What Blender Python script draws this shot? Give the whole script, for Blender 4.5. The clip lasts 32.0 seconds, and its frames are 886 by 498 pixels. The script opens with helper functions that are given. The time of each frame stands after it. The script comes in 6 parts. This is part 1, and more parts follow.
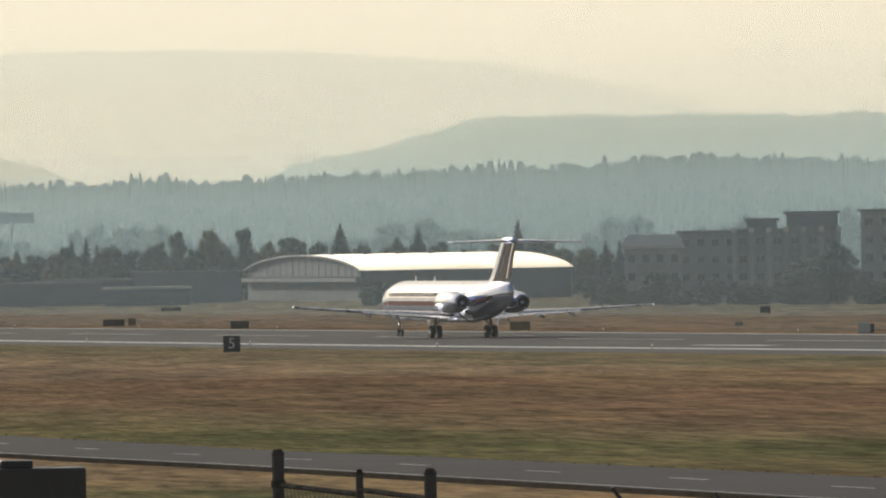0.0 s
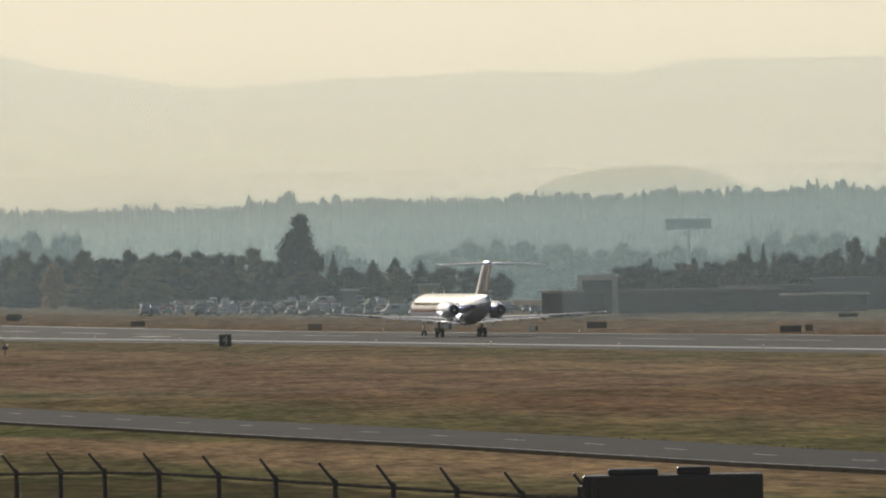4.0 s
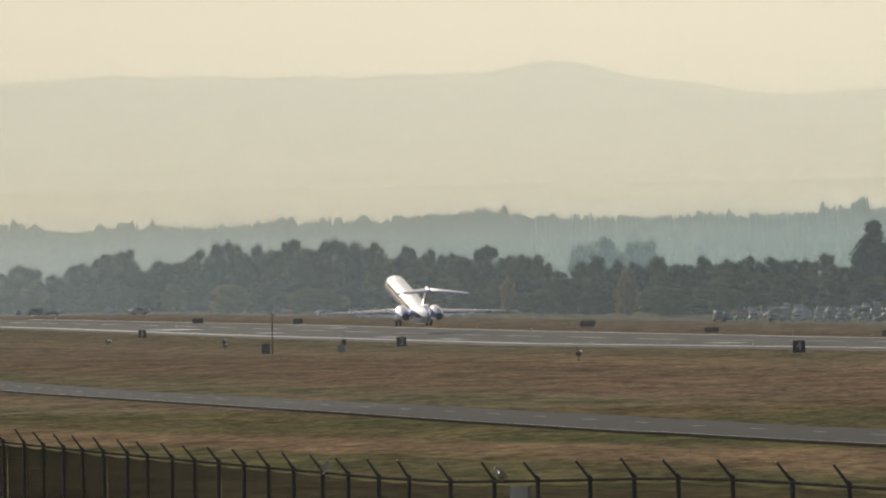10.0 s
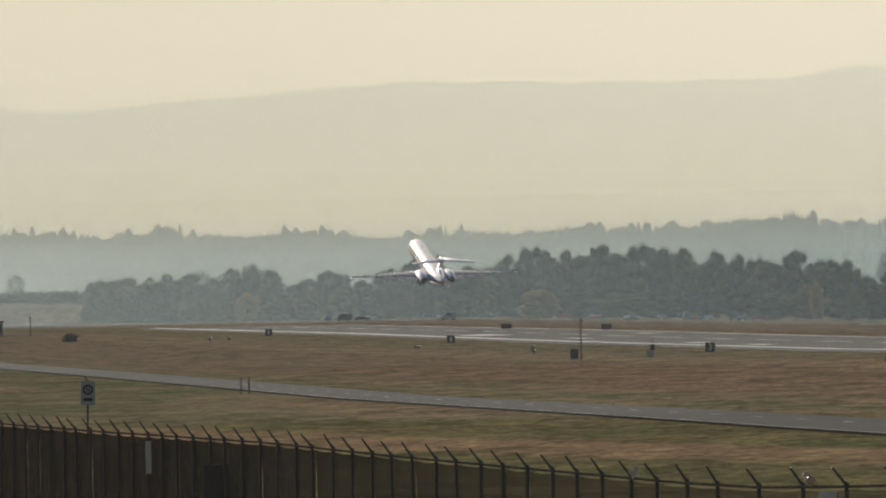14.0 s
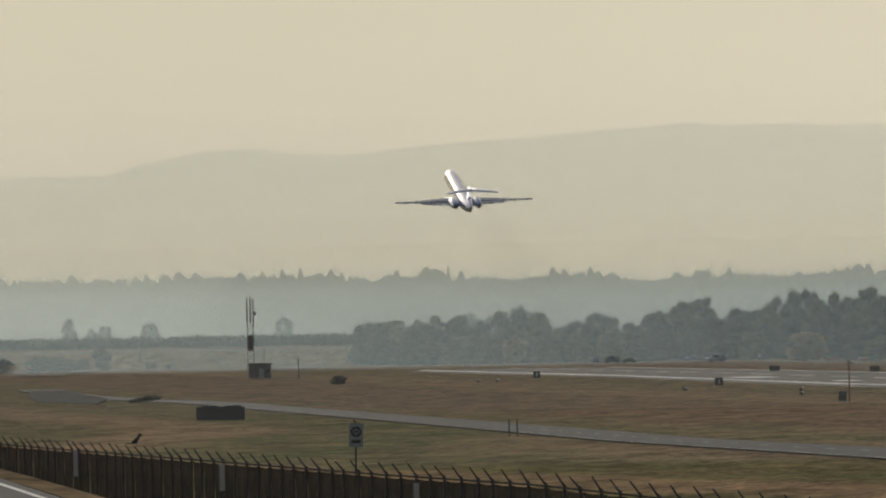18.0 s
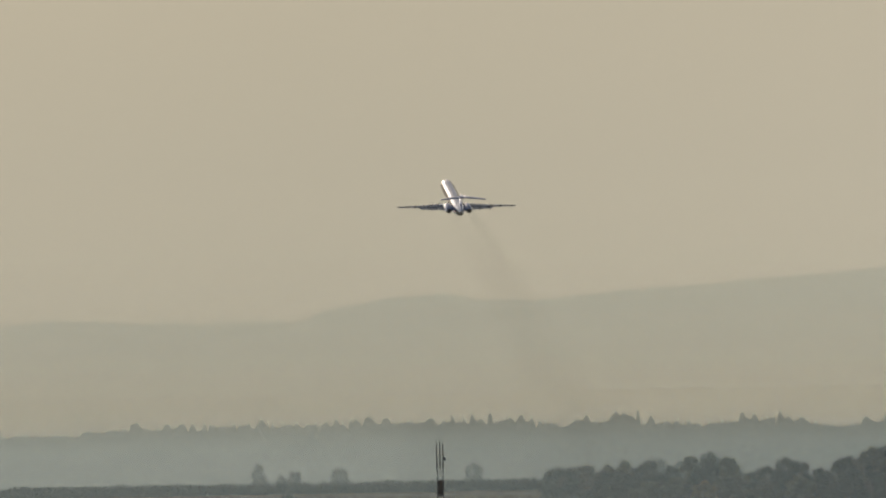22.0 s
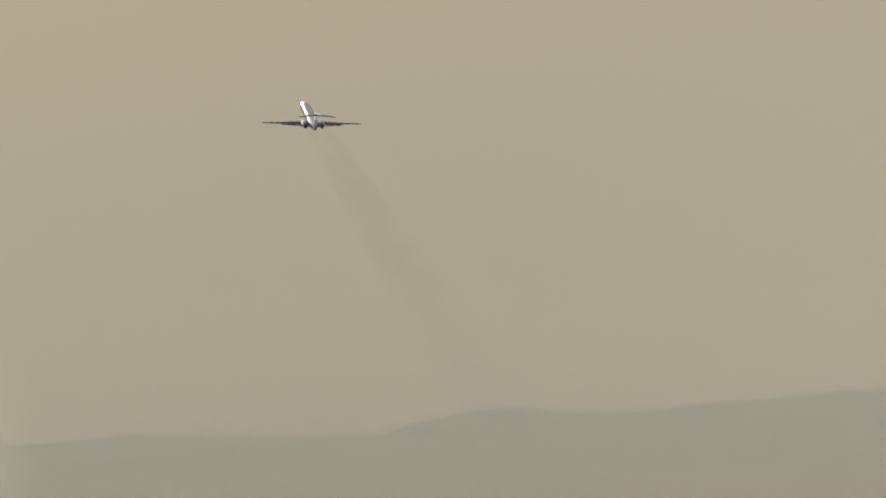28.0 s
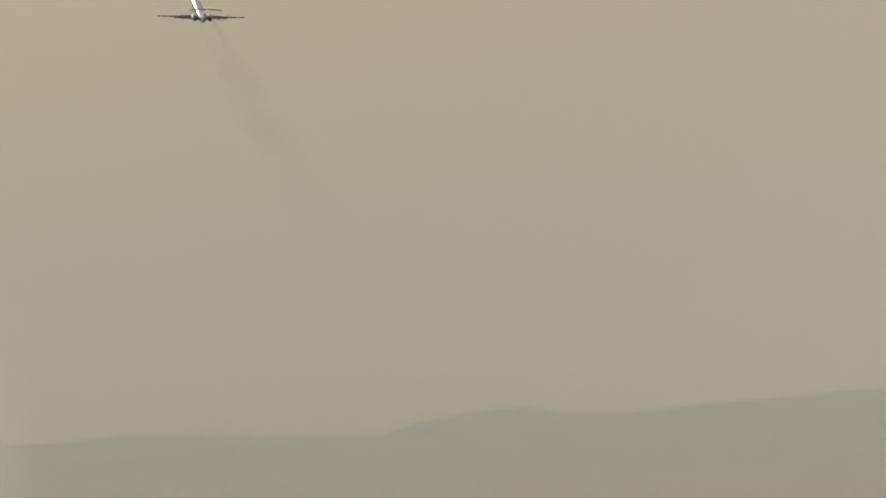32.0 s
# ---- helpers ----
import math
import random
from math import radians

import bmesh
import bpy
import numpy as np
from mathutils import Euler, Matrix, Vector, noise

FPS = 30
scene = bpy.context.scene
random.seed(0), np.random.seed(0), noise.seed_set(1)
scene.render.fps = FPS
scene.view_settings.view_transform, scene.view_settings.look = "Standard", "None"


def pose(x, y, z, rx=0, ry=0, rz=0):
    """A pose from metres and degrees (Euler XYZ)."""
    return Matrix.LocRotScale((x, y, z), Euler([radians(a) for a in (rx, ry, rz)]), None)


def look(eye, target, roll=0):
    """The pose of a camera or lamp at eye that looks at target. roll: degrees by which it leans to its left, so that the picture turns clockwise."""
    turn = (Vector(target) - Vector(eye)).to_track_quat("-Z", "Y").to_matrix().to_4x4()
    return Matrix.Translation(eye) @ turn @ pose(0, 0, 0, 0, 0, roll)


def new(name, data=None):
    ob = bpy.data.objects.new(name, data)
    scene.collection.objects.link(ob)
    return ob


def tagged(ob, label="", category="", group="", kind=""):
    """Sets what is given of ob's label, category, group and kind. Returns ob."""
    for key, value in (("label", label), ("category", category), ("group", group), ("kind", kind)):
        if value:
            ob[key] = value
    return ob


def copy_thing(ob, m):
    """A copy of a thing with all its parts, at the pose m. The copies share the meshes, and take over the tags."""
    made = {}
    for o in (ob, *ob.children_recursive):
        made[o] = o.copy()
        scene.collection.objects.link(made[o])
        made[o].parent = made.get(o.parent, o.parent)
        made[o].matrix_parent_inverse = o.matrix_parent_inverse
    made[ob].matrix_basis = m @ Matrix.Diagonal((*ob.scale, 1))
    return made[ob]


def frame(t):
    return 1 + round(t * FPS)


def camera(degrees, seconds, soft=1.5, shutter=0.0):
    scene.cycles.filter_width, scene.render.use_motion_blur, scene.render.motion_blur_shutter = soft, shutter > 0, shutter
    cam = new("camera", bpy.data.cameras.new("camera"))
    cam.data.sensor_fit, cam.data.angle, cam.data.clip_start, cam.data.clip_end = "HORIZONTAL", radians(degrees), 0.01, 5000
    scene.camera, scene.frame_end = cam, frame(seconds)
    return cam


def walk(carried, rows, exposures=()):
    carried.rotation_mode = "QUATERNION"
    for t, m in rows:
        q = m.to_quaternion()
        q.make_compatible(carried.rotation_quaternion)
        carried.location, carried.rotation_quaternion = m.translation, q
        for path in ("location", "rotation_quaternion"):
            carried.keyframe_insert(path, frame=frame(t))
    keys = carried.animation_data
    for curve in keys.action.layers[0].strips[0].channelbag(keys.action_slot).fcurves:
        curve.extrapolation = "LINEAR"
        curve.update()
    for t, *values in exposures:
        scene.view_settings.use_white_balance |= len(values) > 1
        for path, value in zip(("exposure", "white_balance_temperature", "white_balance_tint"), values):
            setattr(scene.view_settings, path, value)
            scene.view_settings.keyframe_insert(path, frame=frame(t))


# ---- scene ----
EYE = (0.0, 0.0, 10.0)
cam = camera(4.880, 32.0, soft=2.0)
# seconds, turn from the runway's heading, tilt: a tripod pan from one spot
PAN = [
    (0.0, -15.276, -0.061), (0.5, -14.695, -0.047), (1.0, -14.160, -0.032), (1.5, -13.654, -0.019), (2.0, -13.182, -0.006), (2.5, -12.749, 0.004), (3.0,
    -12.310, 0.015), (3.5, -11.914, 0.027), (4.0, -11.547, 0.037), (4.5, -11.180, 0.048), (6.5, -9.992, 0.079), (7.0, -9.742, 0.087), (7.5, -9.531,
    0.092), (8.0, -9.330, 0.099), (8.5, -9.097, 0.103), (9.0, -8.883, 0.112), (9.5, -8.643, 0.117), (10.0, -8.387, 0.125), (10.5, -8.144, 0.130), (11.0,
    -7.924, 0.138), (11.5, -7.710, 0.146), (12.0, -7.490, 0.151), (12.5, -7.276, 0.160), (13.0, -7.081, 0.168), (13.5, -6.889, 0.176), (14.0, -6.687,
    0.184), (14.5, -6.488, 0.193), (15.0, -6.291, 0.209), (15.5, -6.088, 0.231), (17.5, -5.399, 0.369), (18.0, -5.214, 0.442), (18.5, -5.085, 0.515),
    (19.0, -4.970, 0.596), (19.5, -4.876, 0.669), (20.0, -4.745, 0.767), (20.5, -4.604, 0.901), (21.0, -4.435, 1.046), (21.5, -4.302, 1.151), (22.0,
    -4.182, 1.261), (22.5, -4.077, 1.379), (23.0, -3.983, 1.480), (23.5, -3.882, 1.593), (24.0, -3.797, 1.717), (24.5, -3.762, 1.824), (25.0, -3.738,
    1.889), (25.5, -3.732, 1.899), (27.5, -3.729, 1.893), (28.0, -3.729, 1.893), (32.0, -3.729, 1.893)]
walk(cam, [(t, pose(*EYE, 90 + tilt, 0, turn) @ pose(0, 0, 0, 0, 0, -1.0)) for t, turn, tilt in PAN],
     exposures=[(0, 0.09), (4, -0.05), (9, -0.13), (13, -0.13), (15.5, -0.17), (19, -0.50), (21, -0.75), (23, -0.95), (25, -1.08), (32, -1.08)])

# ---- light ----
SUN_EL, SUN_AZ = 17.0, -12.0          # degrees; the sun stands ahead, a little to the west of the runway's heading
SKY_POWER = 0.06
HAZE_SKY = (11.95, 11.0, 9.0)
world = bpy.data.worlds.new("hazy_sky")
scene.world = world
world.use_nodes = True
wn = world.node_tree
sky = wn.nodes.new("ShaderNodeTexSky")
sky.sky_type, sky.sun_disc = "NISHITA", False
sky.sun_elevation, sky.sun_rotation = radians(SUN_EL), radians(SUN_AZ)
sky.air_density, sky.dust_density, sky.ozone_density = 1.0, 2.5, 1.0
# smoke haze hides the low sky; it thins out towards the zenith
scaled = wn.nodes.new("ShaderNodeMix"); scaled.data_type = "RGBA"
coord, height, thin = wn.nodes.new("ShaderNodeTexCoord"), wn.nodes.new("ShaderNodeSeparateXYZ"), wn.nodes.new("ShaderNodeMapRange")
wn.links.new(coord.outputs["Generated"], height.inputs[0]); wn.links.new(height.outputs[2], thin.inputs[0])
thin.inputs[1].default_value, thin.inputs[2].default_value, thin.inputs[3].default_value, thin.inputs[4].default_value = 0.03, 0.32, 0.07, 1.0
wn.links.new(thin.outputs[0], scaled.inputs[0])
# haze glows towards the sun and is duller on the other side
toward, side, glow = wn.nodes.new("ShaderNodeVectorMath"), wn.nodes.new("ShaderNodeMapRange"), wn.nodes.new("ShaderNodeVectorMath")
toward.operation, glow.operation = "DOT_PRODUCT", "SCALE"
toward.inputs[1].default_value = (math.sin(radians(SUN_AZ)), math.cos(radians(SUN_AZ)), 0)
wn.links.new(coord.outputs["Generated"], toward.inputs[0]); wn.links.new(toward.outputs["Value"], side.inputs[0])
side.inputs[1].default_value, side.inputs[2].default_value, side.inputs[3].default_value, side.inputs[4].default_value = -0.2, 0.9, 0.30, 1.0
glow.inputs[0].default_value = HAZE_SKY
wn.links.new(side.outputs[0], glow.inputs["Scale"])
wn.links.new(glow.outputs[0], scaled.inputs[6])
wn.links.new(sky.outputs[0], scaled.inputs[7])
wn.links.new(scaled.outputs[2], wn.nodes["Background"].inputs[0])
wn.nodes["Background"].inputs[1].default_value = SKY_POWER
scene.cycles.transparent_max_bounces = 32
sun = new("sun", bpy.data.lights.new("sun", "SUN"))
sun.data.energy, sun.data.angle, sun.data.color = 2.5, radians(0.8), (1.0, 0.93, 0.82)
sun.matrix_world = look((0, 0, 300), (-1000 * math.sin(radians(SUN_AZ)), -1000 * math.cos(radians(SUN_AZ)), 300 - 1000 * math.tan(radians(SUN_EL))))


# ---- materials ----
def nodes_of(name):
    m = bpy.data.materials.new(name)
    m.use_nodes = True
    return m, m.node_tree.nodes, m.node_tree.links, m.node_tree.nodes["Principled BSDF"]


def noise_node(nodes, links, scale, detail=4.0, rough=0.55, stretch=None, coord="Object", turn=0.0):
    tc = nodes.new("ShaderNodeTexCoord")
    n = nodes.new("ShaderNodeTexNoise")
    n.inputs["Scale"].default_value, n.inputs["Detail"].default_value, n.inputs["Roughness"].default_value = scale, detail, rough
    if stretch:
        mp = nodes.new("ShaderNodeMapping")
        mp.inputs["Scale"].default_value = stretch
        if turn:
            rot = nodes.new("ShaderNodeMapping")
            rot.inputs["Rotation"].default_value = (0, 0, radians(turn))
            links.new(tc.outputs[coord], rot.inputs[0])
        links.new(rot.outputs[0] if turn else tc.outputs[coord], mp.inputs[0])
        links.new(mp.outputs[0], n.inputs["Vector"])
    else:
        links.new(tc.outputs[coord], n.inputs["Vector"])
    return n


def ramp_node(nodes, links, source, stops):
    r = nodes.new("ShaderNodeValToRGB")
    while len(r.color_ramp.elements) < len(stops):
        r.color_ramp.elements.new(0.5)
    for e, (p, c) in zip(r.color_ramp.elements, stops):
        e.position, e.color = p, (*c, 1)
    links.new(source, r.inputs[0])
    return r


def surface(name, base, rough=0.7, metal=0.0, vary=0.18, scale=1.0, fine=12.0, bump=0.0, random_tint=0.0, stretch=None, spec=None):
    """A worn surface: broad stains and fine grain on one colour."""
    m, nodes, links, bsdf = nodes_of(name)
    a = noise_node(nodes, links, scale, 5, 0.6, stretch)
    b = noise_node(nodes, links, fine, 3, 0.6, stretch)
    add = nodes.new("ShaderNodeMath"); add.operation = "ADD"
    links.new(a.outputs[0], add.inputs[0]); links.new(b.outputs[0], add.inputs[1])
    half = nodes.new("ShaderNodeMath"); half.operation = "MULTIPLY"; half.inputs[1].default_value = 0.5
    links.new(add.outputs[0], half.inputs[0])
    lo, hi = [c * (1 - vary) for c in base], [min(1, c * (1 + vary)) for c in base]
    r = ramp_node(nodes, links, half.outputs[0], [(0.36, lo), (0.64, hi)])
    colour = r.outputs[0]
    if random_tint:
        info = nodes.new("ShaderNodeObjectInfo")
        hsv = nodes.new("ShaderNodeHueSaturation")
        mr = nodes.new("ShaderNodeMapRange")
        mr.inputs[3].default_value, mr.inputs[4].default_value = 1 - random_tint, 1 + random_tint
        links.new(info.outputs["Random"], mr.inputs[0])
        links.new(mr.outputs[0], hsv.inputs["Value"])
        links.new(colour, hsv.inputs["Color"])
        colour = hsv.outputs[0]
    links.new(colour, bsdf.inputs["Base Color"])
    bsdf.inputs["Metallic"].default_value = metal
    rr = nodes.new("ShaderNodeMapRange")
    rr.inputs[3].default_value, rr.inputs[4].default_value = max(0.03, rough - 0.1), min(1, rough + 0.1)
    links.new(a.outputs[0], rr.inputs[0]); links.new(rr.outputs[0], bsdf.inputs["Roughness"])
    if spec is not None:
        bsdf.inputs["Specular IOR Level"].default_value = spec
    if bump:
        bp = nodes.new("ShaderNodeBump")
        bp.inputs["Strength"].default_value, bp.inputs["Distance"].default_value = bump, 0.05
        links.new(b.outputs[0], bp.inputs["Height"]); links.new(bp.outputs[0], bsdf.inputs["Normal"])
    return m


def grass_ground():
    """Dry late-summer grass: straw, brown and greenish patches, mown strips along the runway's heading."""
    m, nodes, links, bsdf = nodes_of("dry_grass")
    tc = nodes.new("ShaderNodeTexCoord")
    broad = noise_node(nodes, links, 0.02, 6, 0.66, (3.6, 0.7, 1), turn=10)
    mid = noise_node(nodes, links, 0.16, 6, 0.68, (1.6, 0.24, 1), turn=10)
    fine = noise_node(nodes, links, 1.1, 5, 0.75, (1.2, 0.14, 1), turn=10)
    sep = nodes.new("ShaderNodeSeparateXYZ"); links.new(tc.outputs["Object"], sep.inputs[0])
    warp = nodes.new("ShaderNodeMath"); warp.operation = "MULTIPLY_ADD"
    links.new(mid.outputs[0], warp.inputs[0]); warp.inputs[1].default_value = 13.0
    # the mown strips between fence and service road run at a slant
    slant, near, sm, sa = nodes.new("ShaderNodeMapRange"), nodes.new("ShaderNodeMapRange"), nodes.new("ShaderNodeMath"), nodes.new("ShaderNodeMath")
    slant.inputs[1].default_value, slant.inputs[2].default_value, slant.inputs[3].default_value, slant.inputs[4].default_value = 400, 680, 0.0, 34.0
    near.inputs[1].default_value, near.inputs[2].default_value, near.inputs[3].default_value, near.inputs[4].default_value = 84, 104, 1.0, 0.0
    links.new(sep.outputs[1], slant.inputs[0]); links.new(sep.outputs[0], near.inputs[0])
    sm.operation, sa.operation = "MULTIPLY", "ADD"
    links.new(near.outputs[0], sm.inputs[1])
    back, sub = nodes.new("ShaderNodeMapRange"), nodes.new("ShaderNodeMath")
    back.inputs[1].default_value, back.inputs[2].default_value, back.inputs[3].default_value, back.inputs[4].default_value = 780, 1000, 0.0, 30.0
    sub.operation = "SUBTRACT"
    links.new(sep.outputs[1], back.inputs[0]); links.new(slant.outputs[0], sub.inputs[0]); links.new(back.outputs[0], sub.inputs[1]); links.new(sub.outputs[0], sm.inputs[0])
    links.new(sm.outputs[0], sa.inputs[0]); links.new(sep.outputs[0], sa.inputs[1]); links.new(sa.outputs[0], warp.inputs[2])
    norm = nodes.new("ShaderNodeMapRange"); norm.inputs[1].default_value, norm.inputs[2].default_value = 0.0, 400.0
    links.new(warp.outputs[0], norm.inputs[0])
    straw, brown, green, olive = (0.44, 0.31, 0.19), (0.30, 0.19, 0.125), (0.165, 0.18, 0.08), (0.27, 0.23, 0.13)
    strips = ramp_node(nodes, links, norm.outputs[0], [
        (0.0, olive), (0.06, straw), (0.085, green), (0.172, green), (0.185, straw), (0.212, straw), (0.224, green), (0.265, green), (0.285, olive), (0.32, brown), (0.42, brown),
        (0.44, straw), (0.475, straw), (0.50, olive), (0.60, olive), (0.69, straw), (0.72, brown), (0.82, brown), (0.90, olive), (1.0, olive)])
    patches = ramp_node(nodes, links, broad.outputs[0], [(0.36, brown), (0.46, straw), (0.56, olive), (0.66, green)])
    mix = nodes.new("ShaderNodeMix"); mix.data_type = "RGBA"; mix.inputs[0].default_value = 0.38
    links.new(strips.outputs[0], mix.inputs[6]); links.new(patches.outputs[0], mix.inputs[7])
    # the rough far field is olive, no longer mown in strips
    rough_far, far_mix = nodes.new("ShaderNodeMapRange"), nodes.new("ShaderNodeMix")
    rough_far.inputs[1].default_value, rough_far.inputs[2].default_value, rough_far.inputs[4].default_value = 700, 1500, 0.48
    far_mix.data_type = "RGBA"; far_mix.inputs[7].default_value = (0.19, 0.155, 0.10, 1)
    links.new(sep.outputs[1], rough_far.inputs[0]); links.new(rough_far.outputs[0], far_mix.inputs[0]); links.new(mix.outputs[2], far_mix.inputs[6])
    dots = ramp_node(nodes, links, mid.outputs[0], [(0.33, (0.5, 0.47, 0.44)), (0.5, (1, 1, 1)), (0.66, (1.5, 1.42, 1.25))])
    mul = nodes.new("ShaderNodeMix"); mul.data_type = "RGBA"; mul.blend_type = "MULTIPLY"; mul.inputs[0].default_value = 0.75
    links.new(far_mix.outputs[2], mul.inputs[6]); links.new(dots.outputs[0], mul.inputs[7])
    grain = ramp_node(nodes, links, fine.outputs[0], [(0.34, (0.42, 0.42, 0.42)), (0.66, (1.6, 1.52, 1.4))])
    mul2 = nodes.new("ShaderNodeMix"); mul2.data_type = "RGBA"; mul2.blend_type = "MULTIPLY"; mul2.inputs[0].default_value = 0.8
    links.new(mul.outputs[2], mul2.inputs[6]); links.new(grain.outputs[0], mul2.inputs[7])
    links.new(mul2.outputs[2], bsdf.inputs["Base Color"])
    bsdf.inputs["Roughness"].default_value = 0.95
    bsdf.inputs["Specular IOR Level"].default_value = 0.0
    bp = nodes.new("ShaderNodeBump"); bp.inputs["Strength"].default_value, bp.inputs["Distance"].default_value = 0.6, 0.15
    links.new(fine.outputs[0], bp.inputs["Height"]); links.new(bp.outputs[0], bsdf.inputs["Normal"])
    return m


def foliage(name, dark, light):
    m, nodes, links, bsdf = nodes_of(name)
    geo = nodes.new("ShaderNodeNewGeometry")
    info = nodes.new("ShaderNodeObjectInfo")
    n = noise_node(nodes, links, 0.5, 3, 0.6)
    add = nodes.new("ShaderNodeMath"); add.operation = "ADD"
    links.new(geo.outputs["Random Per Island"], add.inputs[0]); links.new(n.outputs[0], add.inputs[1])
    half = nodes.new("ShaderNodeMath"); half.operation = "MULTIPLY"; half.inputs[1].default_value = 0.5
    links.new(add.outputs[0], half.inputs[0])
    r = ramp_node(nodes, links, half.outputs[0], [(0.2, dark), (0.8, light)])
    hsv = nodes.new("ShaderNodeHueSaturation")
    mr = nodes.new("ShaderNodeMapRange"); mr.inputs[3].default_value, mr.inputs[4].default_value = 0.72, 1.28
    hr = nodes.new("ShaderNodeMapRange"); hr.inputs[3].default_value, hr.inputs[4].default_value = 0.485, 0.515
    links.new(info.outputs["Random"], mr.inputs[0]); links.new(info.outputs["Random"], hr.inputs[0])
    links.new(mr.outputs[0], hsv.inputs["Value"]); links.new(hr.outputs[0], hsv.inputs["Hue"]); links.new(r.outputs[0], hsv.inputs["Color"])
    links.new(hsv.outputs[0], bsdf.inputs["Base Color"])
    bsdf.inputs["Roughness"].default_value = 0.75
    bsdf.inputs["Specular IOR Level"].default_value = 0.06
    # leaves against the light glow a little
    thin, mix = nodes.new("ShaderNodeBsdfTranslucent"), nodes.new("ShaderNodeMixShader")
    links.new(hsv.outputs[0], thin.inputs[0])
    mix.inputs[0].default_value = 0.3
    links.new(bsdf.outputs[0], mix.inputs[1]); links.new(thin.outputs[0], mix.inputs[2]); links.new(mix.outputs[0], nodes["Material Output"].inputs[0])
    return m


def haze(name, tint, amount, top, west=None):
    """A tinted sheet that stands in for haze: lets most light through and scatters the rest onward; thins out with
    height.
    """
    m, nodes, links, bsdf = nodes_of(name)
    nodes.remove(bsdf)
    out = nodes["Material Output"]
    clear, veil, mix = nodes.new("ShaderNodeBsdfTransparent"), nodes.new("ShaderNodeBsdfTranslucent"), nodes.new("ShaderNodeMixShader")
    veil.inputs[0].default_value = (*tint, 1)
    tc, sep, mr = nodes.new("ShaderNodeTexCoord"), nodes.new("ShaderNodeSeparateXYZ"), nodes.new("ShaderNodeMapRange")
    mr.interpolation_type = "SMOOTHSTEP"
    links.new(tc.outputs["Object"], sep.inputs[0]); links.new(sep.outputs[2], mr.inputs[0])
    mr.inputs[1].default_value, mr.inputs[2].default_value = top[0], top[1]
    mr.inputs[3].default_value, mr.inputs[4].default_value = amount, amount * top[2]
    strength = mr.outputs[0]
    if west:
        # the sheet's tint and strength change towards the runway's heading
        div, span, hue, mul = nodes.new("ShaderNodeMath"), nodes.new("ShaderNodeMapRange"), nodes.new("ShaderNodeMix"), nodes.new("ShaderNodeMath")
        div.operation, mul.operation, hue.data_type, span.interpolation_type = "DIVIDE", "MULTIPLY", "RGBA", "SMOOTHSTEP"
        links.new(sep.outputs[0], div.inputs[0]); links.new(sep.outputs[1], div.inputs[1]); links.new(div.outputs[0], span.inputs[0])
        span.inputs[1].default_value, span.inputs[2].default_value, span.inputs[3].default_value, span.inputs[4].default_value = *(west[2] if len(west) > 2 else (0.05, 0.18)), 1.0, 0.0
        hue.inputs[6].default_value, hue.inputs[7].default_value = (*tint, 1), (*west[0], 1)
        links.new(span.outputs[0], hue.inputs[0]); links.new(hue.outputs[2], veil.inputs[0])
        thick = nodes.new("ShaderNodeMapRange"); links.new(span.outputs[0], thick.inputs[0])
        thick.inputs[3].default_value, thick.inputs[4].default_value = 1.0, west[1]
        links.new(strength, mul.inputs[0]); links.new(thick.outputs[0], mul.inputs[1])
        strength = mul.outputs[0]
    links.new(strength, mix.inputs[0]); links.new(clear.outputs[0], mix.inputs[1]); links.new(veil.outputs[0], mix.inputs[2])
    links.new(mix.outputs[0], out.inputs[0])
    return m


M_GRASS = grass_ground()
M_ASPHALT = surface("runway_asphalt", (0.125, 0.118, 0.108), 0.8, vary=0.25, scale=0.05, fine=3.0, bump=0.2, spec=0.05)
M_ROAD = surface("road_asphalt", (0.115, 0.112, 0.108), 0.85, vary=0.2, scale=0.15, fine=6.0, bump=0.2, spec=0.03)
M_SHOULDER = surface("road_bank_earth", (0.05, 0.042, 0.032), 0.95, vary=0.4, scale=0.8, fine=6.0, bump=0.5, spec=0.0)
M_WHITE = surface("white_marking_paint", (0.78, 0.77, 0.72), 0.6, vary=0.15, scale=0.6, fine=8)
M_CONCRETE = surface("pale_concrete", (0.42, 0.39, 0.34), 0.85, vary=0.15, scale=0.2, fine=4)
M_WATER = surface("river_water", (0.10, 0.13, 0.14), 0.25, vary=0.1, scale=0.05, fine=0.6, bump=0.2)
M_LEAF = foliage("broadleaf_foliage", (0.028, 0.042, 0.022), (0.050, 0.068, 0.034))
M_OLIVE = foliage("olive_foliage", (0.085, 0.082, 0.030), (0.16, 0.135, 0.05))
M_AUTUMN = foliage("turning_foliage", (0.27, 0.165, 0.05), (0.48, 0.29, 0.09))
M_NEEDLE = foliage("conifer_foliage", (0.012, 0.02, 0.012), (0.035, 0.05, 0.026))
M_BARK = surface("bark", (0.09, 0.07, 0.05), 0.9, vary=0.35, scale=2, fine=14)
M_FOREST = foliage("far_forest", (0.026, 0.038, 0.026), (0.042, 0.054, 0.036))
M_HILL = surface("wooded_slope", (0.048, 0.06, 0.042), 0.95, vary=0.5, scale=0.02, fine=0.3, spec=0.0)
# the mountain's bluish base colour carries part of the distance haze
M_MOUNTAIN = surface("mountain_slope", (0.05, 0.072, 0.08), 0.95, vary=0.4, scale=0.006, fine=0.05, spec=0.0)


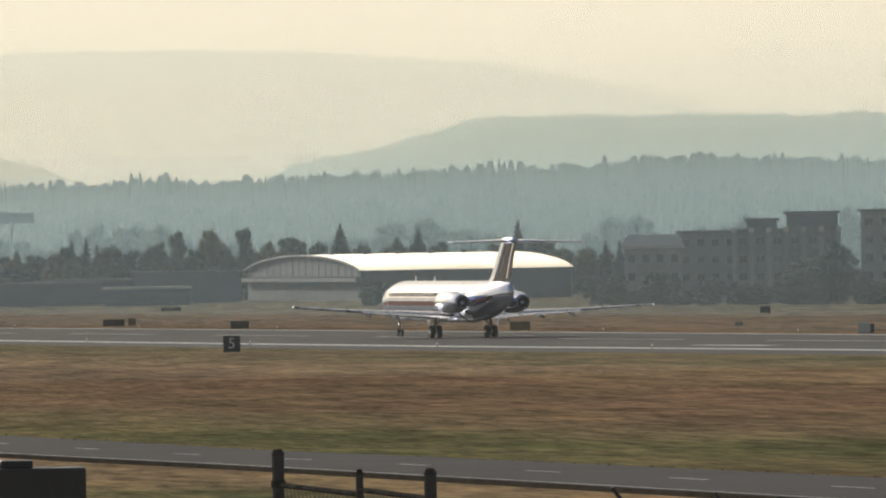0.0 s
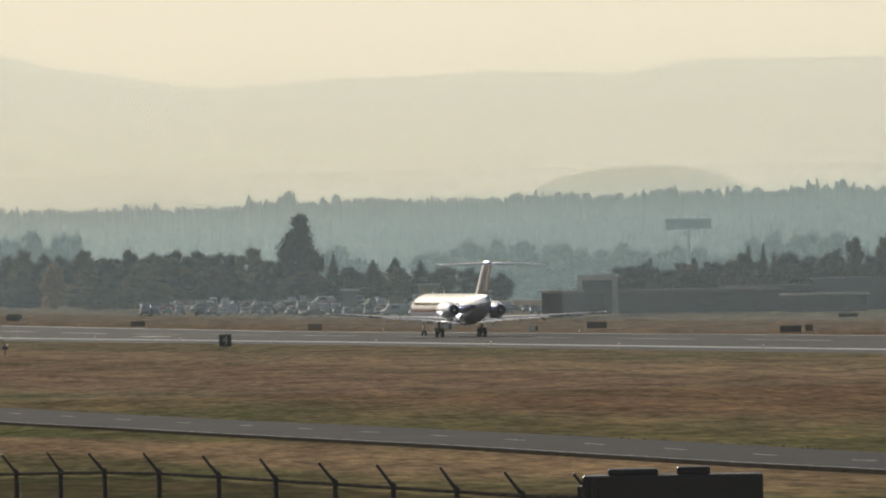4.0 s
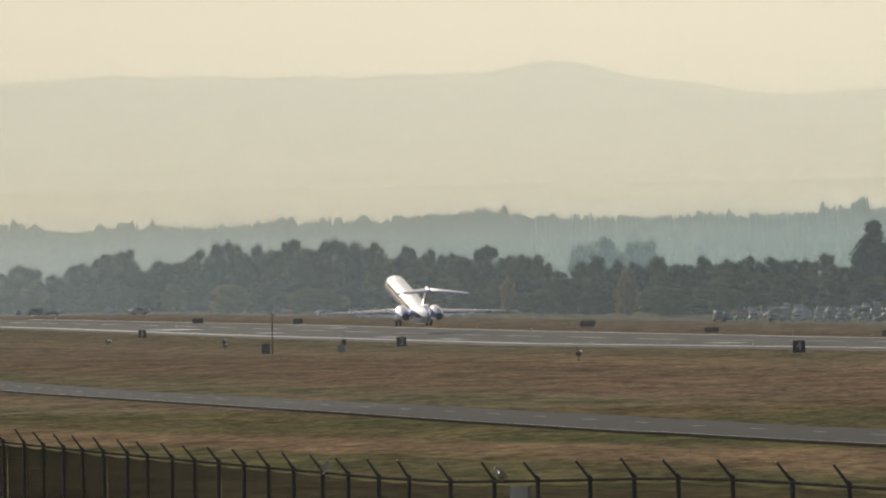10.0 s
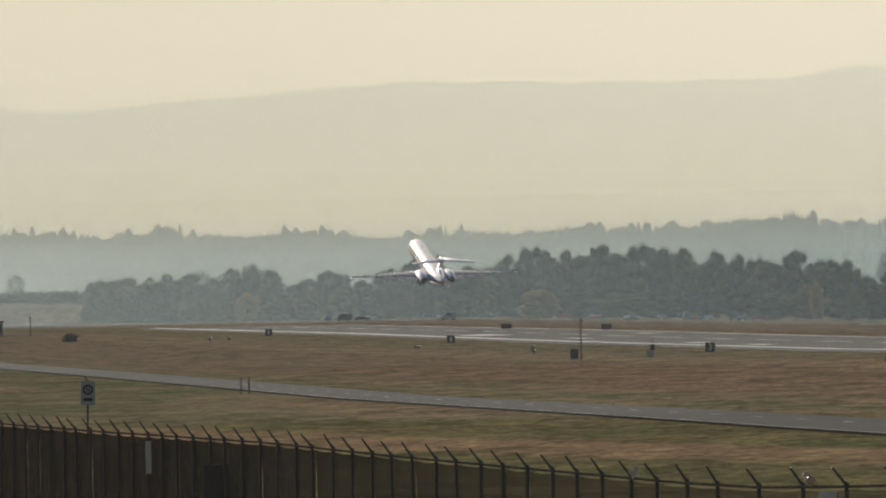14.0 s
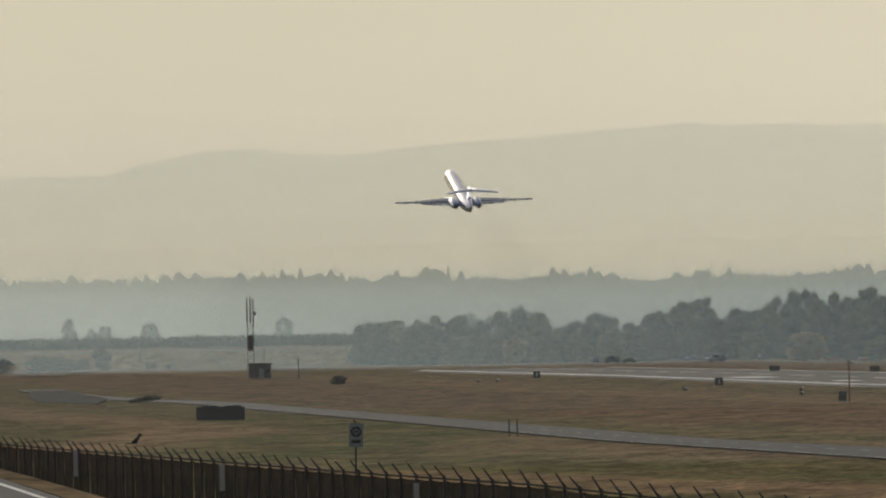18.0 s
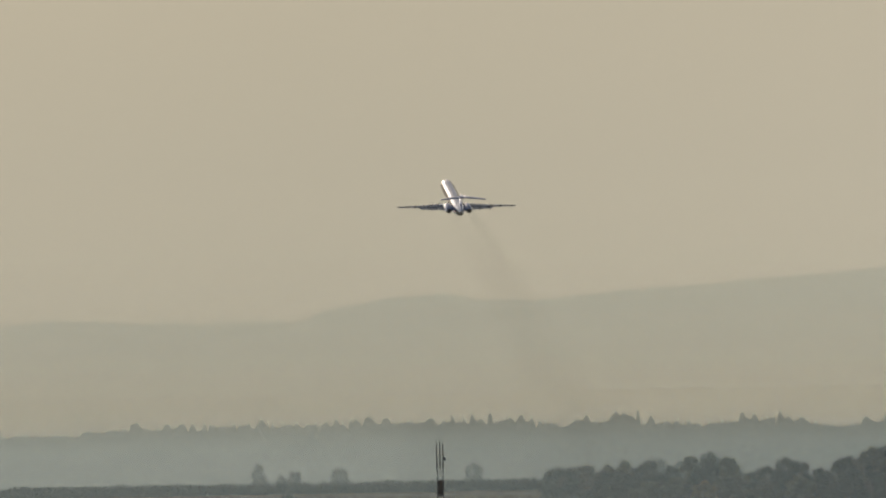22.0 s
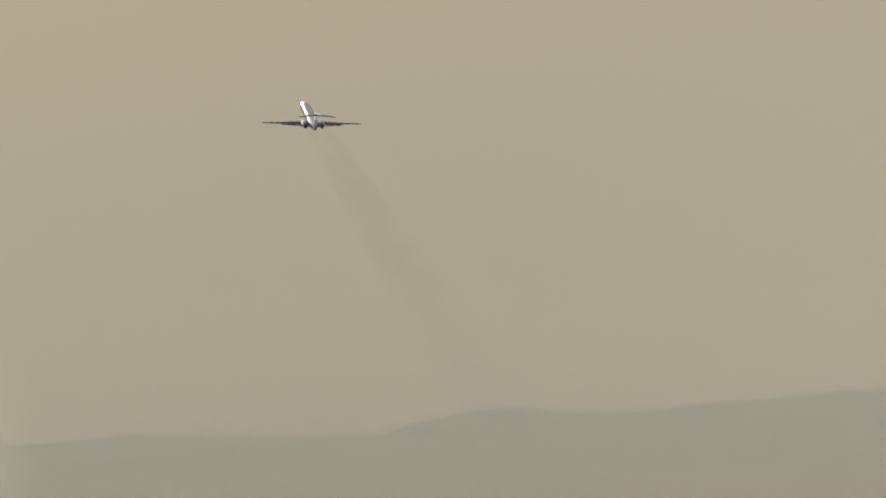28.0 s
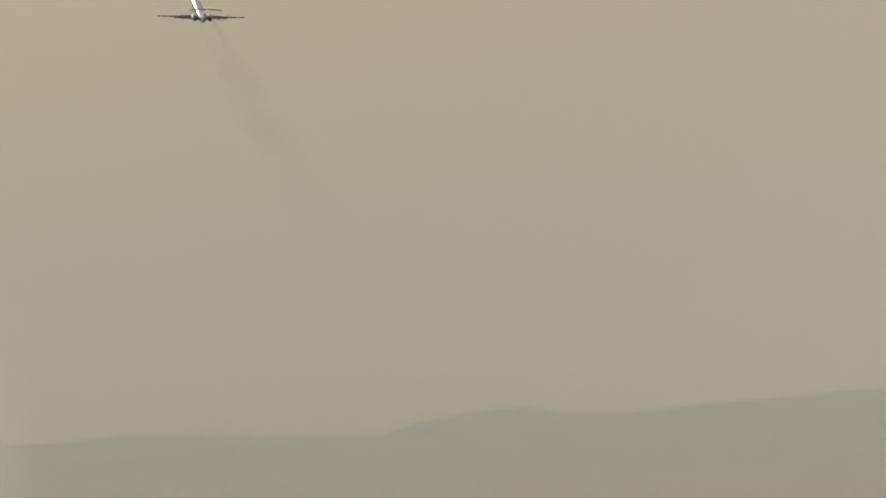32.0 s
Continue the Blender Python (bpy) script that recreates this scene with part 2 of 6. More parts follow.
# ---- building helpers ----
def add_box(bm, x0, x1, y0, y1, z0, z1):
    v = [bm.verts.new(p) for p in ((x0, y0, z0), (x1, y0, z0), (x1, y1, z0), (x0, y1, z0), (x0, y0, z1), (x1, y0, z1), (x1, y1, z1), (x0, y1, z1))]
    for f in ((3, 2, 1, 0), (4, 5, 6, 7), (0, 1, 5, 4), (1, 2, 6, 5), (2, 3, 7, 6), (3, 0, 4, 7)):
        bm.faces.new([v[i] for i in f])
    return v


def add_tube(bm, a, b, ra, rb=None, n=8, cap=True):
    """A tapered tube from a to b."""
    rb = ra if rb is None else rb
    a, b = Vector(a), Vector(b)
    q = (b - a).to_track_quat("Z", "Y")
    rings = []
    for p, r in ((a, ra), (b, rb)):
        rings.append([bm.verts.new(p + q @ Vector((r * math.cos(2 * math.pi * i / n), r * math.sin(2 * math.pi * i / n), 0))) for i in range(n)])
    for i in range(n):
        bm.faces.new((rings[0][i], rings[0][(i + 1) % n], rings[1][(i + 1) % n], rings[1][i]))
    if cap:
        bm.faces.new(rings[0][::-1]); bm.faces.new(rings[1])


def loft(bm, rings, closed=True, caps=True):
    """Skin over rings of points."""
    vs = [[bm.verts.new(p) for p in r] for r in rings]
    n = len(vs[0])
    for a, b in zip(vs, vs[1:]):
        for i in range(n if closed else n - 1):
            j = (i + 1) % n
            bm.faces.new((a[i], a[j], b[j], b[i]))
    if caps:
        bm.faces.new(vs[0][::-1]); bm.faces.new(vs[-1])
    return vs


def mesh_of(name, bm, material, smooth=False, bevel=0.0):
    if bevel:
        bmesh.ops.bevel(bm, geom=bm.edges[:], offset=bevel, segments=1, affect="EDGES")
    bmesh.ops.recalc_face_normals(bm, faces=bm.faces[:])
    me = bpy.data.meshes.new(name)
    bm.to_mesh(me); bm.free()
    for m in (material if isinstance(material, (list, tuple)) else [material]):
        me.materials.append(m)
    if smooth:
        for p in me.polygons:
            p.use_smooth = True
    return me


def part(name, bm, material, parent, label="", smooth=False, bevel=0.0):
    ob = new(name, bm if isinstance(bm, bpy.types.Mesh) else mesh_of(name, bm, material, smooth, bevel))
    ob.parent = parent
    return tagged(ob, label=label)


def pydata(name, verts, faces, material, smooth=False):
    me = bpy.data.meshes.new(name)
    me.from_pydata(verts, [], faces)
    me.materials.append(material)
    if smooth:
        me.shade_smooth()
    return me


def place(az, d, z=0.0):
    """A point d metres off at az degrees to the right of the runway's heading."""
    return Vector((d * math.sin(radians(az)), d * math.cos(radians(az)), z))


# ---- ground ----
def field_z(y):
    return float(np.interp(y, [330, 500, 808, 1113, 1418, 1722, 2027, 3300, 3800, 6000], [3.0, 2.0, 1.0, 0.38, -0.36, -0.34, 0, 0, 3.0, 3.0]))


def fence_z(y):
    return float(np.interp(y, [110, 129, 150, 156, 166, 173, 180, 212, 232, 260, 383, 600, 1000, 1200], [5.1, 4.83, 4.77, 4.70, 4.49, 4.36, 4.32, 4.33, 4.38, 4.29, 4.1, 3.2, 1.2, 0.4]))


def fence_x(y):
    return 27.4 - 0.0418 * (y - 129)


def ground_z(x, y):
    """Levee with a road on top, a shelf at the fence, then the flat airfield."""
    g = field_z(y) if y > 330 else float(np.interp(y, [-100, 60, 150, 330], [6.0, 5.4, 4.6, 3.0]))
    levee = float(np.interp(y, [-50, 25, 70, 110, 168, 250, 700, 1400], [8.4, 8.4, 7.4, 6.9, 6.77, 7.0, 5.6, g]))
    if x > 285:
        g += float(np.interp(x, [285, 340], [0, 1.15])) * float(np.interp(y, [900, 1000, 1600, 1720], [0, 1, 1, 0]))
    fx = fence_x(y) if y < 700 else fence_x(700)
    return float(np.interp(x, [-70, -45, 11.5, fx - 3.5, fx + 3, fx + 34], [g, levee, levee, fence_z(y), fence_z(y), g]))


def build_ground():
    xs = np.unique(np.concatenate([np.linspace(-2600, -100, 18), np.linspace(-100, 0, 12), np.linspace(0, 70, 48), np.linspace(70, 300, 36), np.linspace(300, 2600, 24)]))
    ys = np.unique(np.concatenate([np.linspace(-500, 0, 12), np.linspace(0, 420, 64), np.linspace(420, 2100, 70), np.linspace(2100, 4900, 40)]))
    verts, faces = [], []
    for y in ys:
        for x in xs:
            u = noise.noise(Vector((x * 0.06, y * 0.02, 3))) * 0.10 if y > 160 and not 60 < x < 275 else 0
            verts.append((x, y, ground_z(x, y) + u))
    w = len(xs)
    for j in range(len(ys) - 1):
        for i in range(w - 1):
            faces.append((j * w + i, j * w + i + 1, j * w + w + i + 1, j * w + w + i))
    tagged(new("ground", pydata("ground", verts, faces, M_GRASS, True)), "dry straw and brown airfield grass with greener strips", "ground", kind="structure")


build_ground()
RUN_X, RUN_HALF, RUN_END = 243.5, 24.6, 2480.0


def run_z(x, y):
    return field_z(y) + 0.25 + 0.08 * max(0.0, 1 - abs(x - RUN_X) / RUN_HALF)


def strip_mesh(name, centre, half, ys, material, lift, zf, thick=0.35, skirt=1.5, near=None):
    """A paved strip with a crown and sloping sides along y; centre(y) gives its middle."""
    verts, faces = [], []
    for y in ys:
        c = centre(y)
        side = near(y) if near else half
        for k, dx in enumerate((-side - skirt, -side, -side * 0.5, 0, half * 0.5, half, half + skirt)):
            z = zf(c + dx, y) + lift
            verts.append((c + dx, y, z if 0 < k < 6 else z - thick))
    for j in range(len(ys) - 1):
        for i in range(6):
            faces.append((j * 7 + i, j * 7 + i + 1, j * 7 + 8 + i, j * 7 + 7 + i))
    me = pydata(name, verts, faces, material)
    me.materials.append(M_SHOULDER)
    for p in me.polygons:
        p.material_index = 1 if p.index % 6 in (0, 5) and skirt < 2 else 0
    return me


runway = tagged(new("runway", strip_mesh("runway", lambda y: RUN_X, RUN_HALF, np.linspace(300, RUN_END, 90), M_ASPHALT, 0.0, run_z, 0.5, 3.0)),
                "worn grey asphalt runway with white markings", "runway", kind="structure")


def paint(name, x0, x1, y0, y1, parent, zf=run_z, lift=0.012, steps=None):
    ys = np.linspace(y0, y1, steps or max(2, int((y1 - y0) / 40)))
    verts = [(x, y, zf(x, y) + lift) for y in ys for x in (x0, x1)]
    faces = [(2 * j, 2 * j + 1, 2 * j + 3, 2 * j + 2) for j in range(len(ys) - 1)]
    ob = new(name, pydata(name, verts, faces, M_WHITE))
    ob.parent = parent
    return ob


paint("edge_line", RUN_X - 24.4, RUN_X - 21.4, 310, RUN_END, runway)
paint("edge_line", RUN_X + 21.2, RUN_X + 23.4, 310, RUN_END, runway)
for k in range(36):
    paint("centre_dash", RUN_X - 0.45, RUN_X + 0.45, 330 + 61 * k, 366 + 61 * k, runway)
for y0, dx, half, length in ((747, -14, 1.0, 20), (1318, -11, 1.5, 20), (1527, -16, 1.5, 20), (1597, -15, 1.8, 20), (1759, -13, 1.8, 19), (1888, -13, 3.8, 34), (1863, 13, 1.8, 19)):
    paint("touchdown_bar", RUN_X + dx - half, RUN_X + dx + half, y0, y0 + length, runway)

ROAD = [(150, 66.5), (200, 70.6), (250, 74.7), (300, 78.6), (390, 84.0), (480, 87.6), (600, 89.3), (800, 90.0), (950, 93.5), (1150, 98.0), (1350, 103.0), (1480, 105.5), (1560, 104.0), (1640, 99.5), (1750, 97.0), (1950, 101.0)]


def road_x(y):
    return float(np.interp(y, [r[0] for r in ROAD], [r[1] for r in ROAD]))


def road_z(x, y):
    return field_z(y) + (0.13 if y > 330 else 0.13 + (330 - y) * 0.0088)


def road_near(y):
    """Half width of the pavement on the levee's side: it widens at a lay-by."""
    return float(np.interp(y, [330, 450, 560, 700, 800], [3.95, 5.8, 6.2, 5.0, 4.2]))


service_road = tagged(new("service_road", strip_mesh("service_road", road_x, 3.95, np.linspace(150, 1940, 130), M_ROAD, 0.0, road_z, 0.55, 0.5, road_near)),
                      "two-lane grey asphalt service road with dashed centre line", "road", kind="structure")
for k in range(42):
    y0 = 193.8 + 18.6 * k
    verts = [(road_x(y) + dx, y, road_z(0, y) + 0.012) for y in (y0 - 1.2, y0 + 3.3) for dx in (-0.07, 0.07)]
    ob = new("centre_dash", pydata("centre_dash", verts, [(0, 1, 3, 2)], M_WHITE))
    ob.parent = service_road

ys = np.linspace(193, 900, 60)
verts = [(road_x(y) + dx, y, road_z(0, y) + 0.012) for y in ys for dx in (0.22 - road_near(y), 0.34 - road_near(y))]
ob = new("edge_line", pydata("edge_line", verts, [(2 * k, 2 * k + 1, 2 * k + 3, 2 * k + 2) for k in range(len(ys) - 1)], M_WHITE))
ob.parent = service_road

levee_road = tagged(new("levee_road", strip_mesh("levee_road", lambda y: 4.0, 6.8, np.linspace(-200, 700, 60), M_ROAD, 0.02, lambda x, y: ground_z(0, y), 0.15, 0.6)),
                    "asphalt road on top of the levee", "road", kind="structure")
paint("edge_line", 10.35, 10.5, -180, 690, levee_road, lambda x, y: ground_z(0, y) + 0.02)
river = tagged(new("water", pydata("water", [(-2600, 3820, 3.05), (330, 3820, 3.05), (330, 4780, 3.05), (-2600, 4780, 3.05)], [(0, 1, 2, 3)], M_WATER)),
               "pale river water in haze", "river", kind="structure")


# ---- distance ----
def haze_panels(name, radius, a0, a1, step, tint, amount, top, west=None):
    """Added translucent panels in place of haze, across the line of sight, radius(az) metres off."""
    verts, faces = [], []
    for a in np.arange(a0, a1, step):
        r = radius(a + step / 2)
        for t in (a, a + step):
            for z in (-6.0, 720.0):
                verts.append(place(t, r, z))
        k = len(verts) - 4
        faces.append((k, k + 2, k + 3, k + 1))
    return tagged(new(name, pydata(name, [tuple(v) for v in verts], faces, haze(name, tint, amount, top, west))), "thin translucent sheet standing in for morning haze", "haze", kind="stuff")


def tree_line(a, seed, width):
    """Height of a closed row of treetops over the crest, 0 to 1: domes and spires of uneven size, in taller and lower stands."""
    top = 0.0
    stand = 0.72 + 0.55 * noise.noise(Vector((a * 2.6, seed, 1.0))) + 0.35 * noise.noise(Vector((a * 9.0, seed, 5.0)))
    for k, (step, reach) in enumerate(((1.9, 1.0), (1.0, 0.85), (0.55, 0.7))):
        u = a / (width * step)
        for c in (math.floor(u) - 1, math.floor(u), math.floor(u) + 1):
            r = random.Random(int(c) * 7 + k * 100003 + seed * 17)
            mid, high, half, spire = c + r.uniform(0.1, 0.9), reach * r.uniform(0.3, 1.0), r.uniform(0.35, 0.75), r.random() < 0.5
            v = abs(u - mid) / (half * (0.7 if spire else 1.0))
            if v < 1:
                top = max(top, high * ((1 - v) ** 0.75 * 1.1 if spire else (1 - v * v) ** 0.6))
    return top * stand + 0.07 * noise.noise(Vector((a * 190.0, seed, 9.0)))


def ridge(name, d, depth, control, rough, material, label, step=0.03, seed=0, trees=0.0, veil=()):
    """A long hill: control gives crest heights over degrees; the crest wanders, the slopes fall to both sides; veil
    adds tinted sheets in place of the haze before its slope.
    """
    az = np.arange(control[0][0], control[-1][0] + 1e-6, step)
    verts, faces, crest = [], [], []
    cols = (-1.0, -0.03, 0.0, 1.0) if trees else (-1.0, 0.0, 1.0)
    for a in az:
        h = float(np.interp(a, [c[0] for c in control], [c[1] for c in control]))
        for c in cols:
            n = noise.fractal(Vector((a * 1.1 + seed, c * 1.7, seed)), 0.6, 2.2, 5)
            n += 0.45 * noise.fractal(Vector((a * 7.3 + seed, c, seed + 3.3)), 0.7, 2.1, 4)
            z = h * (1 - abs(c)) + rough * n * (1 - abs(c))
            if c == 0 and trees:
                z += trees * tree_line(a, seed, 0.027)
            verts.append(tuple(place(a, d + c * depth, z if abs(c) < 1 else -5)))
            if c == 0:
                crest.append((a, z))
    w = len(cols)
    for j in range(len(az) - 1):
        for i in range(w - 1):
            faces.append((j * w + i, j * w + i + 1, j * w + w + i + 1, j * w + w + i))
    hill = tagged(new(name, pydata(name, verts, faces, material, True)), label, "hills", kind="structure")
    # sheet cut to the crest outline; its tint stands for light scattered by haze
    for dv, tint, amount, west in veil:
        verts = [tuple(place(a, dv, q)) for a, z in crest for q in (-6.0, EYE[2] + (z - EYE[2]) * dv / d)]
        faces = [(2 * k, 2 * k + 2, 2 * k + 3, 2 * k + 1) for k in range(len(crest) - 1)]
        tagged(new("haze", pydata("haze", verts, faces, haze("slope_haze_sheet", tint, amount, (900, 1000, 1.0), west))), "tinted sheet cut to the crest outline, standing in for haze", "haze", kind="stuff")
    return hill

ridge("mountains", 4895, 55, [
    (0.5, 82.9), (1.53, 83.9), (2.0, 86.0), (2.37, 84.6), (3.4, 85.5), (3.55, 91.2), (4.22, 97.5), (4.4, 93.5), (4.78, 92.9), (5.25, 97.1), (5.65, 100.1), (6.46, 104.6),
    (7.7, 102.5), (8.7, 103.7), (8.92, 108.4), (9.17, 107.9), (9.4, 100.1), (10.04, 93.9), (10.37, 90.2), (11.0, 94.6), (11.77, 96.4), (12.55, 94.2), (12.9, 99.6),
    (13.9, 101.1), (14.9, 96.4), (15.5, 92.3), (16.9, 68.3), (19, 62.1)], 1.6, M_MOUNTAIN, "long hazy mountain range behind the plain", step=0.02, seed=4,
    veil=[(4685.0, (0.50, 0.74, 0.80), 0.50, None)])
ridge("hills", 4365, 90, [(a, h - 0.6) for a, h in [
    (11.9, 20), (12.01, 35), (12.23, 42), (12.41, 45), (12.69, 46), (13.01, 44), (13.25, 35), (13.6, 25)]], 0.5, M_HILL, "small far wooded hill almost lost in haze", step=0.004, seed=5, trees=3.0,
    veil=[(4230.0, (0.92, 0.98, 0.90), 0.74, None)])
ridge("hills", 4350, 120, [(a, h + 0.2) for a, h in [
    (13.6, 25), (14.1, 25), (14.34, 33), (14.4, 38), (14.6, 43), (15.0, 48),
    (15.34, 55), (15.52, 58), (16.12, 59), (16.74, 58), (17.36, 57), (17.8, 58), (19, 52)]], 0.6, M_HILL, "wooded hill ridge pale with haze", step=0.004, seed=9, trees=4.0,
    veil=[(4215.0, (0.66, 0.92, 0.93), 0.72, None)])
RISE = [(0.5, 23.3), (1.5, 23.8), (2.5, 25.6), (4.17, 27), (5.0, 26), (6.5, 24.2), (7.2, 25.0), (8.0, 25.8), (8.35, 27.5), (8.62, 28), (8.95, 25.5), (9.7, 25.4), (10.4, 25.9), (10.7, 27.5),
        (11.6, 27.4), (12.8, 27.9), (13.5, 28.6), (14.4, 28.9), (15.3, 31), (16.0, 31.4), (16.42, 34.4), (17.0, 33.4), (17.8, 31.4), (19, 28.4)]
ridge("wooded_rise", 3560, 160, [(a, h + 0.2) for a, h in RISE], 0.3, M_HILL, "low rise covered with forest", step=0.004, seed=2, trees=6.0,
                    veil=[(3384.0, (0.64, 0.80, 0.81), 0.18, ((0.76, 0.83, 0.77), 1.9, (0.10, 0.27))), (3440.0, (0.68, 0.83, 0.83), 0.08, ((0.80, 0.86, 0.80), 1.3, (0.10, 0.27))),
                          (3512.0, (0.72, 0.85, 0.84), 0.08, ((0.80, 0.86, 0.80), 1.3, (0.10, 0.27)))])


def far_forest(name, d, spread, foot, control, count, h0, h1, seed, label, a0=0.8, a1=18.6):
    """A row of countless far conifers and round crowns in one mesh; foot gives how high on the slope it stands."""
    rng = random.Random(seed)
    verts, faces = [], []
    for _ in range(count):
        a = rng.uniform(a0, a1)
        r = rng.uniform(-1, 1)
        z0 = float(np.interp(a, [c[0] for c in control], [c[1] for c in control])) * (foot + 0.06 * r) - 2.2
        h = (h0 + (h1 - h0) * rng.random() ** 1.6) * (1 + 0.45 * noise.noise(Vector((a * 3.1, seed, 0))) + 0.35 * noise.noise(Vector((a * 14.0, seed, 4))))
        c = place(a, d + r * spread, z0)
        cone = rng.random() < float(np.interp(a, [3, 7.5, 9, 19], [0.12, 0.35, 0.75, 0.65])) + 0.35 * noise.noise(Vector((a * 2.1, seed + 5, 0)))
        if rng.random() < 0.05:
            h *= 1.35
        wid = h * (rng.uniform(0.15, 0.24) if cone else rng.uniform(0.24, 0.42) * float(np.interp(a, [6, 9], [1.15, 1.0])))
        n = 6
        tiers = ((0.0, 1.0), (0.25, 1.0), (0.34, 0.74), (0.55, 0.66), (0.64, 0.42), (0.85, 0.24), (1.0, 0.03)) if cone else ((0.0, 0.6), (0.22, 0.95), (0.48, 1.0), (0.72, 0.8), (0.9, 0.45), (1.0, 0.1))
        k = len(verts)
        turn = rng.uniform(0, 6)
        for tz, tr in tiers:
            for i in range(n):
                rr = wid * tr * rng.uniform(0.75, 1.2)
                b = turn + 2 * math.pi * i / n
                verts.append((c.x + rr * math.cos(b), c.y + rr * math.sin(b), c.z + h * tz + rng.uniform(-0.04, 0.04) * h))
        for t in range(len(tiers) - 1):
            for i in range(n):
                j = (i + 1) % n
                faces.append((k + t * n + i, k + t * n + j, k + t * n + n + j, k + t * n + n + i))
    return tagged(new(name, pydata(name, verts, faces, M_FOREST, True)), label, "forest", kind="stuff")


for d, foot, count, h0, h1 in ((3425, 0.15, 1700, 4.0, 7.5), (3452, 0.36, 1800, 3.6, 6.6), (3490, 0.60, 2000, 3.2, 6.0), (3526, 0.78, 2400, 2.4, 4.6)):
    far_forest("forest", d, 12, foot, RISE, count, h0, h1, d, "far conifer forest along the rise, grey with haze")
HILL_FOOT = [(11.9, 20), (12.3, 43), (12.9, 45), (13.6, 25), (14.1, 25), (14.6, 43), (15.4, 57), (17.0, 58), (19, 52)]
for d, foot, seed in ((4262, 0.27, 14), (4300, 0.55, 13), (4326, 0.78, 15)):
    far_forest("forest", d, 12, foot, HILL_FOOT, 900, 3.0, 6.0, seed, "far forest low on the hazy hill ridge", 12.0, 18.6)

# haze sheets added between the layers, nearest first; the first lifts the blacks
haze_panels("haze", lambda a: 88.0, -4, 23, 0.5, (0.72, 0.74, 0.74), 0.014, (12, 16, 0.0))
haze_panels("haze", lambda a: 640.0, -2, 21, 0.5, (0.66, 0.76, 0.80), 0.024, (10, 34, 0.0))
haze_panels("haze", lambda a: 1250.0, 0, 19.2, 0.5, (0.64, 0.70, 0.72), 0.018, (10, 40, 0.0))
haze_panels("haze", lambda a: min(290 / math.sin(radians(a)), 2640), 0.2, 19.2, 0.25, (0.50, 0.66, 0.79), 0.038, (12, 30, 0.0), ((0.56, 0.68, 0.75), 2.5))
haze_panels("haze", lambda a: min(330 / math.sin(radians(a)), 2800), 0.2, 19.2, 0.25, (0.50, 0.68, 0.79), 0.078, (15, 32, 0.0), ((0.57, 0.72, 0.76), 2.8))
haze_panels("haze", lambda a: min(470 / math.sin(radians(a)), 3240), 0.2, 19.2, 0.25, (0.52, 0.76, 0.83), 0.22, (14, 30, 0.0), ((0.64, 0.74, 0.74), 1.0))
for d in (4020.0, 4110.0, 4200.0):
    haze_panels("haze", lambda a: d, 0, 19.2, 0.8, (0.99, 0.99, 0.90), 0.24, (34, 125, 0.0), ((1.0, 0.99, 0.89), 1.04))
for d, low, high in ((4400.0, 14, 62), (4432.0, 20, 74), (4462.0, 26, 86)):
    haze_panels("haze", lambda a: d, 0, 19.2, 0.8, (1.0, 0.985, 0.87), 0.36, (low, high, 0.0), ((1.0, 0.98, 0.86), 1.0))
haze_panels("haze", lambda a: 4480.0, 0, 19.2, 0.8, (0.98, 0.95, 0.83), 0.66, (40, 640, 0.0), ((0.79, 0.775, 0.67), 1.0))

# az, distance, height, width
BROADLEAF_0 = [(3.14, 3265, 15.8, 6.4), (3.27, 3265, 12.5, 7.1), (3.34, 3265, 13.1, 8.9), (3.59, 3265, 14.1, 8.2), (4.33, 3265, 15.0, 8.2), (4.85, 3080, 12.1, 10.0), (4.93, 2960, 13.1, 13.7), (5.04, 2960, 11.5, 10.3), (5.15, 3080, 14.3, 8.4), (5.15, 3265, 14.7, 7.8), (5.17, 2960, 10.1, 10.3), (5.29, 3080, 14.5, 10.0), (5.35, 2960, 8.3, 12.1), (5.35, 3265, 15.4, 7.8), (5.63, 3080, 16.5, 11.0), (5.63, 3265, 17.2, 11.4), (5.87, 3080, 10.3, 10.0), (5.88, 2960, 7.9, 16.1), (6.05, 3265, 14.3, 8.9), (6.05, 3080, 14.5, 9.4), (6.25, 2960, 7.5, 12.9), (6.38, 2960, 14.6, 11.3)]
BROADLEAF_1 = [(6.50, 3000, 13.3, 11.4), (6.50, 2960, 9.7, 12.9), (6.64, 3000, 18.5, 13.9), (6.75, 2960, 8.7, 12.9), (6.84, 3000, 13.0, 9.8), (6.87, 3000, 4.8, 14.7), (7.00, 3000, 15.3, 10.1), (7.19, 3000, 20.5, 12.1), (7.38, 3000, 19.0, 10.1), (7.47, 2809, 9.2, 15.3), (7.56, 3000, 20.5, 12.1), (7.78, 2954, 20.4, 13.5), (7.87, 2665, 7.5, 13.0), (8.00, 2874, 18.9, 11.6), (8.19, 2809, 17.7, 9.5), (8.31, 2526, 9.7, 13.7), (8.31, 2768, 16.8, 8.1), (8.62, 2668, 17.0, 11.6), (8.68, 2418, 8.4, 11.8), (8.81, 2612, 14.6, 9.1), (8.93, 2576, 14.0, 9.0), (9.09, 2311, 8.2, 10.0)]
